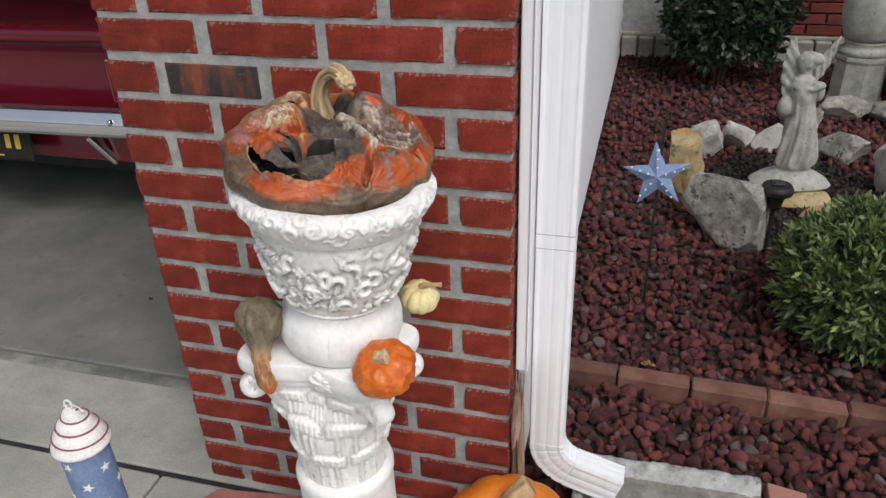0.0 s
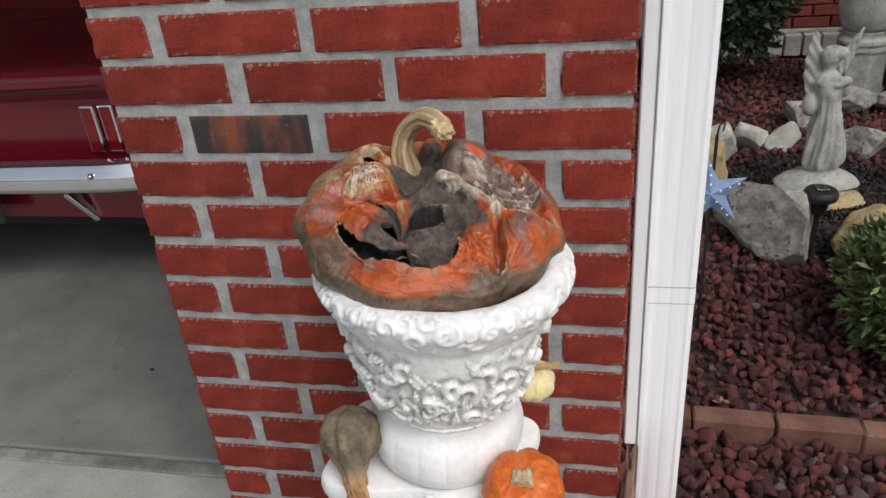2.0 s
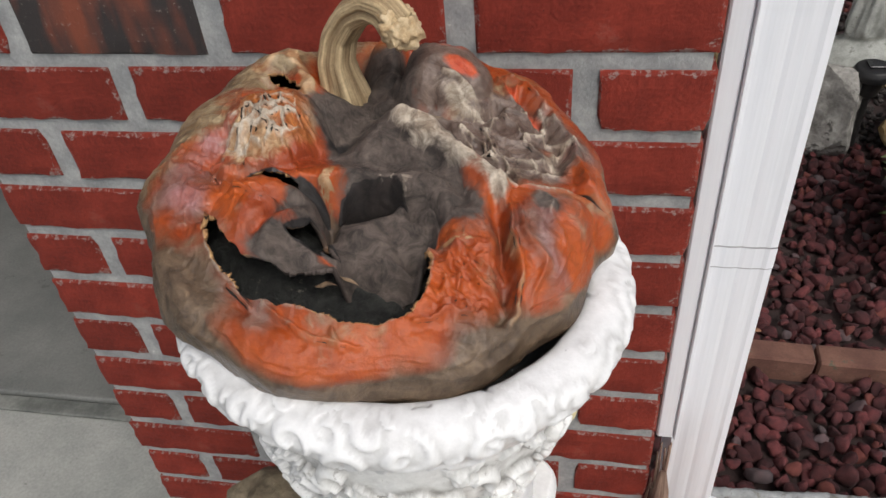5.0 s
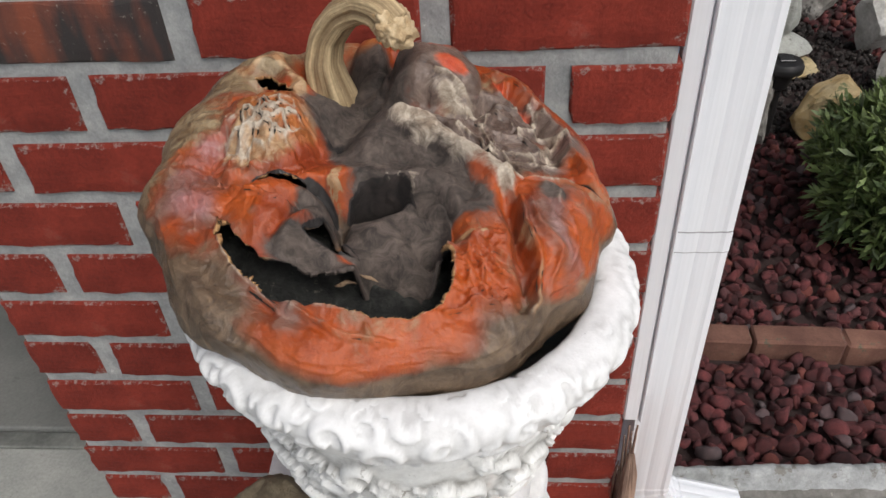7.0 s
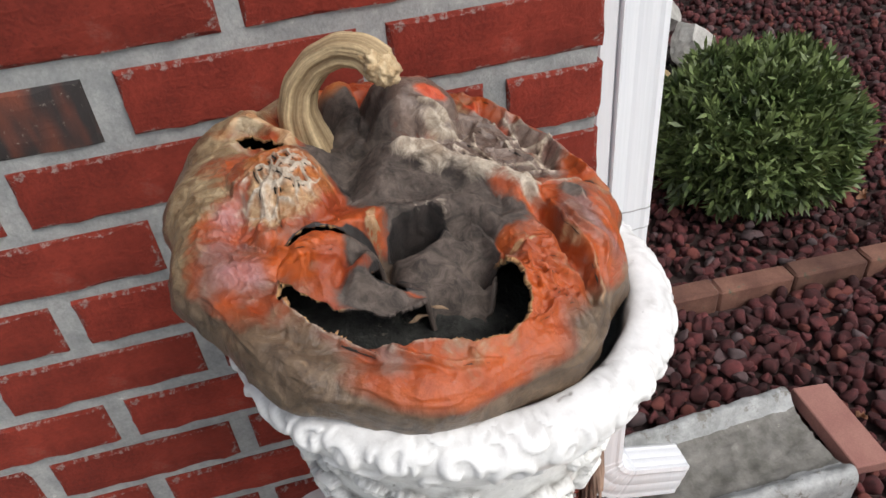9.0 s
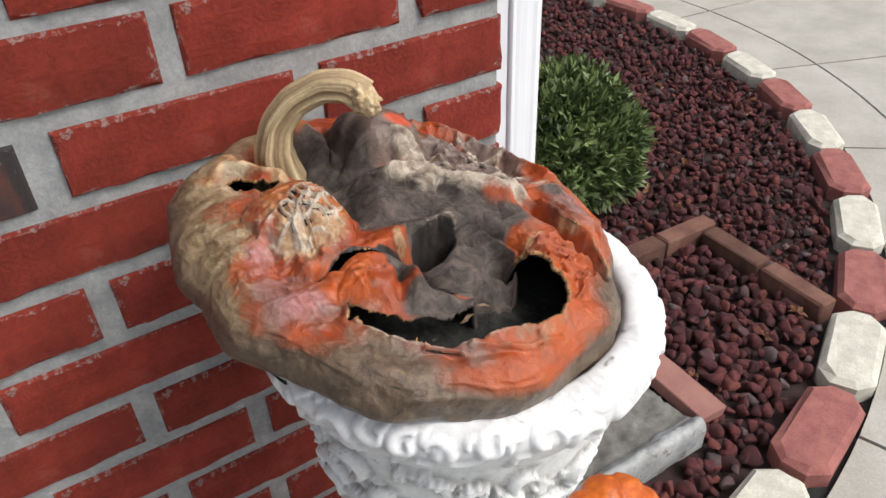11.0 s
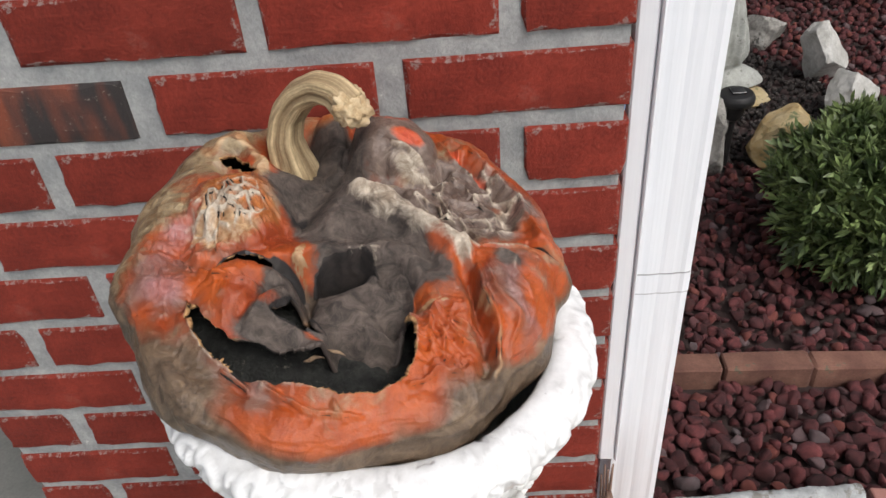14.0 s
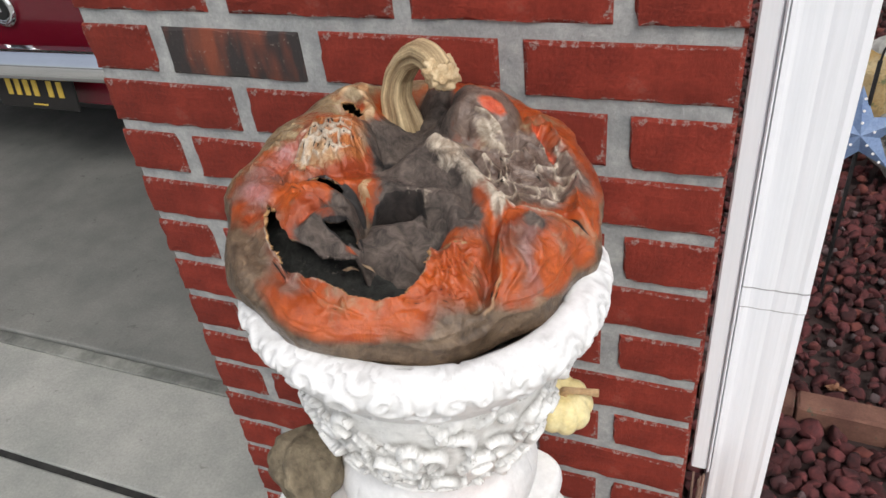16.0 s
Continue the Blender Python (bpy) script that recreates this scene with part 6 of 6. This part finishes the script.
def solar_light():
    s = thing("solar_light", (0.642, 1.405, -0.032), "black solar path light on a stake in the bed", "garden light")
    link("stake", tube("stake", [(0, 0, -0.02), (0, 0, 0.1), (0, 0, 0.2)], [0.007, 0.009], 12), M_IRON, s)
    link("body", revolve("body", resample([(0.009, 0.19), (0.022, 0.2), (0.03, 0.235), (0.03, 0.25)], 14), 32), M_IRON, s, smooth=True)
    link("cap", revolve("cap", resample([(0.03, 0.245), (0.052, 0.252), (0.053, 0.268), (0.046, 0.282), (0.0, 0.286)], 24), 40), M_IRON, s, smooth=True)
    part("solar_panel", boxed(-0.02, 0.02, -0.02, 0.02, 0.284, 0.290, 0.001), M_GLASS_DARK, s)
    return s


solar_light()


def star_stake():
    s = thing("star_stake", (0.240, 0.955, 0.0), "blue metal star with white dots on a black garden stake", "garden ornament")
    link("stake", tube("stake", [(0, 0.008, -0.02), (0, 0.008, 0.3), (0.002, 0.010, 0.60)], [0.0045, 0.0045], 8), M_IRON, s)
    link("hook", tube("hook", resample([(0.002, 0.010, 0.59), (0.004, 0.006, 0.63), (0.018, 0.002, 0.64), (0.014, 0.0, 0.615)], 14, 2), [0.0025, 0.002], 8), M_IRON, s)
    bm = bmesh.new()
    f, b = bm.verts.new((0, -0.022, 0)), bm.verts.new((0, 0.006, 0))
    ring = [bm.verts.new((math.sin(i * math.pi / 5) * (0.100 if i % 2 == 0 else 0.040), 0, math.cos(i * math.pi / 5) * (0.100 if i % 2 == 0 else 0.040))) for i in range(10)]
    for i in range(10):
        bm.faces.new((f, ring[i], ring[(i + 1) % 10]))
        bm.faces.new((b, ring[(i + 1) % 10], ring[i]))
    st = part("star", bm, M_BLUE, s, "faceted blue painted star")
    st.matrix_local = pose(-0.004, -0.004, 0.447, -10, -7, 0)
    me = bpy.data.meshes.new("dot")
    bm = bmesh.new()
    bmesh.ops.create_cone(bm, cap_ends=True, segments=8, radius1=0.0032, radius2=0.0028, depth=0.0012, matrix=Matrix.Rotation(math.pi / 2, 4, "X"))
    bm.to_mesh(me)
    bm.free()
    for i in range(5):
        for rr in (0.026, 0.05, 0.074):
            a = i * 2 * math.pi / 5 + 0.08
            d = link("dot", me, M_WHITEPAINT, st)
            d.matrix_local = pose(rr * math.sin(a), -0.0225 * (1 - rr / 0.100) - 0.0005, rr * math.cos(a))
    return s


star_stake()

# ---- shrubs ----
def shrub(name, at, rad, tufts, leaf, mat, label, seed, per=9, wid=0.16, squash_z=1.0, spread=0.75):
    s = thing(name, (at[0], at[1], 0.0), label, "shrub")
    rng = np.random.RandomState(seed)
    d = rng.normal(size=(tufts, 3))
    d /= np.linalg.norm(d, axis=1)[:, None]
    d[:, 2] = np.where(d[:, 2] < -0.75, -d[:, 2], d[:, 2])
    lump = 0.80 + 0.42 * (fbm(d * 1.0, 2.4, 3, seed) - 0.3)
    k = rng.uniform(0, 1, tufts) ** 0.45 * (1 - 0.45) + 0.45
    C = d * (k * lump)[:, None] * np.array(rad) + np.array((0, 0, at[2]))
    C = C[C[:, 2] > 0.01]
    d = d[: len(C)] if len(C) == len(d) else (C - np.array((0, 0, at[2]))) / np.linalg.norm(C - np.array((0, 0, at[2])), axis=1)[:, None]
    V, F = [], []
    for i in range(len(C)):
        up = d[i] + np.array((0, 0, 0.7)) + rng.normal(size=3) * 0.35
        up /= np.linalg.norm(up)
        for j in range(per):
            v = up + rng.normal(size=3) * spread
            v /= np.linalg.norm(v)
            side = np.cross(v, rng.normal(size=3))
            side /= np.linalg.norm(side)
            L = leaf * rng.uniform(0.6, 1.15)
            b0 = C[i] + up * rng.uniform(-0.5, 0.6) * leaf
            m_ = b0 + v * L * 0.55
            n = len(V)
            V += [b0, m_ + side * L * wid, b0 + v * L, m_ - side * L * wid]
            F.append((n, n + 1, n + 2, n + 3))
    me = bpy.data.meshes.new("crown")
    me.from_pydata(np.array(V).tolist(), [], F)
    link("crown", me, mat, s)
    for j in range(9):
        a = j * 0.7
        e = np.array((math.cos(a) * rad[0] * 0.5, math.sin(a) * rad[1] * 0.5, at[2] * 1.2))
        link("stem", tube("stem", resample([(0.02 * math.cos(a), 0.02 * math.sin(a), -0.03), tuple(e * 0.5), tuple(e)], 10, 2), [0.008, 0.003], 6), M_TWIG, s)
    return s


shrub("boxwood_shrub", (0.880, 0.93, 0.180), (0.300, 0.285, 0.215), 3400, 0.042, M_LEAF, "rounded bright green shrub in the red gravel", 11, 10, 0.13)
shrub("dark_shrub", (0.57, 3.44, 0.46), (0.37, 0.36, 0.50), 2600, 0.055, M_LEAF_DARK, "tall dark green shrub against the house wall", 12, 8, 0.2)
shrub("dark_shrub", (1.98, 3.0, 0.45), (0.55, 0.6, 0.55), 3600, 0.07, M_LEAF_DARK, "dark green shrub beside the stone planter", 13, 8, 0.2)
shrub("dark_shrub", (2.4, 3.5, 0.6), (0.7, 0.42, 0.7), 3000, 0.08, M_LEAF_DARK, "dark green shrub at the house corner", 14, 8, 0.2)

pd = thing("stone_planter", (1.225, 3.10, 0.0), "grey cast-stone planter on a turned pedestal", "planter")
link("pedestal", revolve("pedestal", resample([(0.0, 0.0), (0.135, 0.0), (0.135, 0.04), (0.125, 0.05), (0.122, 0.235), (0.13, 0.25), (0.128, 0.27), (0.0, 0.272)], 60), 8), M_STATUE, pd)
link("collar", revolve("collar", resample([(0.0, 0.27), (0.112, 0.27), (0.120, 0.285), (0.116, 0.30), (0.098, 0.31), (0.098, 0.325), (0.106, 0.34), (0.0, 0.345)], 60, 1), 48), M_STATUE, pd, smooth=True)
link("bowl", revolve("bowl", resample([(0.0, 0.34), (0.10, 0.34), (0.118, 0.37), (0.135, 0.43), (0.142, 0.52), (0.125, 0.62), (0.108, 0.70), (0.112, 0.86), (0.17, 0.98), (0.0, 0.98)], 80, 3), 64), M_STATUE, pd, smooth=True)

# ---- dry leaves on the gravel ----
def dry_leaf(x, y, rz, s, seed):
    rng = random.Random(seed)
    bm = bmesh.new()
    n = 22
    c = bm.verts.new((0, 0, 0.004))
    ring = []
    for i in range(n):
        a = i / n * 2 * math.pi
        r = s * (0.55 + 0.45 * abs(math.cos(a))) * (0.72 + 0.28 * math.cos(5 * a + rng.uniform(-0.4, 0.4)))
        ring.append(bm.verts.new((r * math.cos(a), 0.7 * r * math.sin(a), 0.010 * abs(math.sin(a)) + rng.uniform(0, 0.008))))
    for i in range(n):
        bm.faces.new((c, ring[i], ring[(i + 1) % n]))
    bmesh.ops.solidify(bm, geom=bm.faces[:], thickness=0.0006)
    o = tagged(part("dry_leaf", bm, M_DRYLEAF), "curled dry brown leaf lying on the red gravel", "leaf", "fallen leaves")
    o.matrix_world = pose(x, y, 0.016, rng.uniform(-15, 15), rng.uniform(-15, 15), rz)


rng = random.Random(77)
for k in range(34):
    x, y = rng.uniform(0.62, 1.9), rng.uniform(0.02, 1.3)
    if math.hypot(x - CX, y - CY) < CR - 0.12 and math.hypot(x - 0.885, y - 0.93) > 0.36:
        dry_leaf(x, y, rng.uniform(0, 360), rng.uniform(0.014, 0.030), k)
for x, y, a, s in ((0.47, 0.54, 60, 0.03), (0.26, 0.62, 10, 0.025), (1.12, 0.75, 40, 0.032), (1.35, 0.95, 80, 0.034)):
    dry_leaf(x, y, a, s, int(x * 100))

# ---- the red car in the garage ----
def car():
    cx, y0 = -2.18, 1.0
    c = thing("red_car", (cx, y0, 0.012), "dark red vintage coupe with chrome bumper parked in the garage", "car")
    prof = resample([(0.10, 0.27), (0.06, 0.33), (0.045, 0.44), (0.035, 0.47), (0.045, 0.53), (0.046, 0.62), (0.036, 0.695), (0.018, 0.722), (0.002, 0.740), (0.0, 0.750), (0.005, 0.782), (0.022, 0.790), (0.10, 0.800), (0.60, 0.842), (0.68, 0.865), (1.25, 1.22), (1.5, 1.27), (2.2, 1.27), (2.45, 1.24), (2.95, 0.92), (3.2, 0.90), (4.4, 0.80), (4.5, 0.6), (4.5, 0.3)], 240, 1)
    n = 41
    u = np.linspace(-1, 1, n)[None]
    Y, Z = prof[:, None, 0] + 0 * u, prof[:, None, 1] + 0 * u
    cabin = smooth01(Z, 0.86, 1.25)
    W = 0.86 - 0.20 * cabin - 0.02 * smooth01(-Z, -0.5, -0.3)
    edge = np.clip((np.abs(u) - 0.9) / 0.1, 0, 1)
    P = np.stack([u * W, Y + 0.05 * edge**2 * (Y < 0.5) + 0.03 * u**2 * (Y < 0.5), Z - 0.035 * edge**2 * (Y > 0.02) * (Z > 0.7)], -1)
    body = bmesh.new()
    body.from_mesh(grid_mesh("body", P))
    bverts = list(body.verts)
    for j in (0, n - 1):
        sgn = -1 if j == 0 else 1
        prev = None
        for i in range(240):
            v = bverts[i * n + j]
            lo = body.verts.new((sgn * 0.855, v.co.y, 0.25))
            if prev:
                body.faces.new((prev[0], v, lo, prev[1]))
            prev = (v, lo)
    part("body", body, M_CAR, c, smooth=True)
    part("underside", boxed(-0.80, 0.80, 0.25, 4.4, 0.16, 0.26), M_BLACK, c)
    part("trunk_seam", boxed(-0.66, 0.66, 0.0040, 0.0120, 0.7305, 0.7345), M_BLACK, c)
    # bumper
    pts = [(-0.90, 0.42, 0.475), (-0.885, 0.10, 0.475), (-0.84, -0.01, 0.475), (-0.7, -0.055, 0.475), (0.0, -0.085, 0.475), (0.7, -0.055, 0.475), (0.84, -0.01, 0.475), (0.885, 0.10, 0.475), (0.90, 0.42, 0.475)]
    road = resample(pts, 90, 3)
    tang = np.gradient(road, axis=0)
    out_dir = np.stack([tang[:, 1], -tang[:, 0], 0 * tang[:, 0]], -1)
    out_dir /= np.linalg.norm(out_dir, axis=1)[:, None]
    sect = resample([(-0.02, -0.040), (0.018, -0.046), (0.031, -0.042), (0.034, -0.030), (0.034, 0.002), (0.031, 0.010), (0.015, 0.041), (0.008, 0.046), (-0.02, 0.048)], 40, 2)
    me = grid_mesh("bumper", road[:, None] + out_dir[:, None] * sect[None, :, :1] + np.array((0.0, 0.0, 0.012)) + sect[None, :, 1:] * np.array((0.0, 0.0, 1.0)))
    bumper = link("bumper", me, M_CHROME, c, "polished chrome rear bumper", smooth=True)
    bm = bmesh.new()
    bmesh.ops.create_icosphere(bm, subdivisions=3, radius=0.010)
    bolt = part("bolt", bm, M_CHROME, bumper, smooth=True)
    bolt.location = (0.632, -0.090, 0.500)
    part("gravel_pan", boxed(-0.80, 0.80, 0.012, 0.03, 0.31, 0.445, 0.004), M_CAR, c)
    for sx in (-1, 1):
        b = part("bumper_guard", boxed(-0.012, 0.012, -0.015, 0.015, -0.075, 0.06, 0.008, 2), M_CHROME, c)
        b.matrix_local = pose(sx * 0.50, -0.01, 0.37, 18, sx * -28, 0)
    # number plate with plain bars
    plate = part("number_plate", boxed(-0.17, 0.17, -0.004, 0.004, -0.065, 0.065, 0.003), M_PLATE, c, "black number plate with yellow bars")
    plate.matrix_local = pose(0.07, -0.052, 0.385, -8, 0, 0)
    for x in (-0.118, -0.080, -0.042, -0.004, 0.058, 0.100):
        part("bar", boxed(x, x + 0.022, -0.0065, -0.004, -0.022, 0.030, 0.002), M_PLATE_BAR, plate)
    part("bar", boxed(-0.07, 0.09, -0.0055, -0.004, 0.044, 0.050), M_PLATE_BAR, plate)
    part("bar", boxed(-0.02, 0.04, -0.0055, -0.004, -0.052, -0.047), M_PLATE_BAR, plate)
    # fuel cap
    cap = link("fuel_cap", revolve("fuel_cap", resample([(0.062, 0.0), (0.062, 0.012), (0.054, 0.020), (0.046, 0.020), (0.042, 0.014), (0.0, 0.016)], 40), 48), M_CHROME, c, "round chrome fuel cap with a dark centre", smooth=True)
    cap.matrix_local = pose(-0.04, 0.046, 0.614, 90, 0, 0)
    bm = bmesh.new()
    bmesh.ops.create_cone(bm, cap_ends=True, segments=32, radius1=0.038, radius2=0.036, depth=0.004, matrix=Matrix.Translation((0, 0, 0.0175)))
    part("emblem_disc", bm, M_BLACK, cap)
    part("emblem", boxed(-0.014, 0.014, -0.010, 0.010, 0.019, 0.021), M_CHROME, cap)
    bm = bmesh.new()
    bmesh.ops.create_cone(bm, cap_ends=True, segments=24, radius1=0.016, radius2=0.013, depth=0.014, matrix=pose(0.0, 0.0, 0.742, 90, 0, 0))
    part("trunk_lock", bm, M_CHROME, c)
    # three-bar tail lights
    for sx in (-1, 1):
        for k in range(3):
            x = sx * (0.586 + 0.061 * k)
            b = part("tail_light", boxed(-0.025, 0.025, -0.012, 0.012, -0.076, 0.076, 0.006, 2), M_CHROME, c, "chrome-framed red tail light")
            b.matrix_local = pose(x, 0.050 + 0.02 * k * 0.3, 0.602, 0, 0, 0)
            part("lens", boxed(-0.019, 0.019, -0.0135, -0.010, -0.070, 0.070, 0.001), M_TAIL, b)
    for sx in (-1, 1):
        for yy in (0.86, 3.6):
            w = link("wheel", revolve("wheel", resample([(0.0, -0.06), (0.16, -0.06), (0.19, -0.09), (0.29, -0.095), (0.315, -0.07), (0.317, 0.07), (0.29, 0.095), (0.19, 0.09), (0.0, 0.08)], 60), 48), M_BLACK, c, smooth=True)
            w.matrix_local = pose(sx * 0.70, yy, 0.317, 0, 90, 0)
            r = link("rim", revolve("rim", resample([(0.0, 0.0), (0.1, 0.0), (0.15, 0.02), (0.175, 0.03)], 20), 32), M_CHROME, w, smooth=True)
            r.matrix_local = pose(0, 0, 0.085 if sx > 0 else -0.085)
    return c


car()

# ---- brick pier ----
BL, BC, BH, HD, COURSE = 0.1915, 0.193, 0.0552, 0.0925, 0.069
def brick_mesh(name, length, seed, depth=0.09):
    """A brick with its face at y = 0 and slightly broken arrises; x from 0 to length."""
    rng = random.Random(seed)
    nx, nz = 10 if length > 0.15 else 6, 4
    bm = bmesh.new()
    e = 0.0022
    def j(s=0.0024):
        return rng.uniform(-s, s)
    face, rim, back = [], [], []
    for a in range(nz + 1):
        for b in range(nx + 1):
            inner = 0 < a < nz and 0 < b < nx
            x, z = length * b / nx, BH * a / nz
            if b in (0, nx):
                x += (e if b == 0 else -e) + j()
            if a in (0, nz):
                z += (e if a == 0 else -e) + j()
            face.append(bm.verts.new((x, (-0.0006 + j(0.0007)) if inner else 0.0004 + j(0.0005), z)))
    w = nx + 1
    for a in range(nz):
        for b in range(nx):
            bm.faces.new((face[a * w + b], face[a * w + b + 1], face[(a + 1) * w + b + 1], face[(a + 1) * w + b]))
    loop = [b for b in range(nx)] + [a * w + nx for a in range(nz)] + [nz * w + b for b in range(nx, 0, -1)] + [a * w for a in range(nz, 0, -1)]
    for i in loop:
        co = face[i].co
        x = 0.0 if co.x < length * 0.02 + e else (length if co.x > length * 0.98 - e else co.x)
        z = 0.0 if co.z < BH * 0.1 else (BH if co.z > BH * 0.9 else co.z)
        rim.append(bm.verts.new((x, 0.0035, z)))
        back.append(bm.verts.new((x, depth, z)))
    m = len(loop)
    for i in range(m):
        k = (i + 1) % m
        bm.faces.new((face[loop[i]], rim[i], rim[k], face[loop[k]]))
        bm.faces.new((rim[i], back[i], back[k], rim[k]))
    me = bpy.data.meshes.new(name)
    bm.normal_update()
    bmesh.ops.recalc_face_normals(bm, faces=bm.faces)
    bm.to_mesh(me)
    arris = me.attributes.new("arris", "FLOAT", "POINT")
    inner = {a * w + b for a in range(1, nz) for b in range(1, nx)}
    arris.data.foreach_set("value", [0.0 if i in inner else 1.0 for i in range(len(bm.verts))])
    bm.free()
    return me


M_BURNT, nb, bb = blank("burnt_brick", 0.85)
wv = noise_tex(nb, 26, 3, 0.5, (1.0, 0.2, 0.25))
wf = noise_tex(nb, 180, 4, 0.7)
cb = ramp_between(nb, wv, (0.030, 0.025, 0.024), (0.20, 0.052, 0.026), 0.46, 0.66)
cb = mix(nb, ramp_between(nb, wf, (0, 0, 0), (0.6, 0.6, 0.6), 0.62, 0.7), cb, (0.30, 0.26, 0.23))
nb.links.new(cb, bb.inputs["Base Color"])
bump(nb, bb, ((wv, 0.3), (wf, 0.7)), 0.003, 0.7)

pier = thing("wall_pier", (0, 0, 0), "red brick garage pier with grey mortar joints", "wall", kind="structure")
part("mortar_core", boxed(-0.731, -0.014, 0.0042, 0.094, -0.06, 2.4), M_MORTAR, pier)
part("inner_core", boxed(-0.731, -0.17, 0.094, 0.30, -0.06, 2.4), M_MORTAR, pier)
full = [brick_mesh("brick", BL, s) for s in range(7)]
corner = [brick_mesh("brick", BC, 60 + s) for s in range(4)]
left_end = [brick_mesh("brick", 0.0855, 70 + s) for s in range(3)]
left_full = [brick_mesh("brick", 0.186, 80 + s) for s in range(4)]
half = [brick_mesh("brick", HD, 20 + s) for s in range(5)]
burnt = [brick_mesh("brick", 0.1765, 40)]
left_wide = [brick_mesh("brick", 0.0945, 75)]
rng = random.Random(4)
count = 0
for row in range(-8, 16):
    z = 1.0 - COURSE * row - BH
    if row % 2 == 0:
        spans = [(-0.203, corner, 1)] + [(-0.203 - 0.2127 * k, full, 1) for k in range(1, 3)] + [(-0.735, left_end, 0)]
    else:
        spans = [(-0.1025, half, 0)] + [(-0.1025 - 0.2127 * k, full, 1) for k in range(1, 3)] + [(-0.735, left_full, 1)]
    if row == 0:
        spans = [(-0.203, corner, 1), (-0.420, full, 1), (-0.6195, burnt, 1), (-0.735, left_wide, 0)]
    if row == -1:
        spans = [(-0.1025, half, 0), (-0.3125, full, 1), (-0.5215, full, 1), (-0.735, left_full, 1)]
        z += 0.003
    for x, pool, big in spans:
        is_burnt = pool is burnt
        me = rng.choice(pool)
        b = link("brick", me, M_BURNT if is_burnt else M_BRICK, pier)
        b.location = (x + rng.uniform(-0.001, 0.001), rng.uniform(-0.0012, 0.0008), z + rng.uniform(-0.0008, 0.0008))
        b.rotation_euler = (0, radians(rng.uniform(-0.25, 0.25)), 0)
    # garage-side return
    for k in range(1 + (row % 2)):
        b = link("brick", half[k % 5], M_BRICK, pier)
        b.matrix_local = pose(-0.7349, 0.204 + 0.1 * 0, z, 0, 0, -90) if row % 2 else pose(-0.7349, 0.30, z, 0, 0, -90)
part("upper_face", boxed(-0.735, -0.010, 0.0, 0.094, 1.556, 2.4), M_BRICK_END, pier)

# ---- house wall courses ----
hb = rough_block("brick", 0.2, 0.05, 0.057, 0.003, 3, 0.0008)
for row in range(12):
    for k in range(13):
        b = link("brick", hb, M_BRICK_END, house)
        b.location = (0.55 + 0.2127 * k + (0.106 if row % 2 else 0), 3.972, 0.158 + 0.0667 * row)
ww = rough_block("brick", 0.095, 0.09, 0.127, 0.006, 6, 0.003)
for k in range(26):
    b = link("brick", ww, M_HOUSE_WHITE, house)
    b.location = (0.04 + 0.105 * k, 3.935, 0.0)
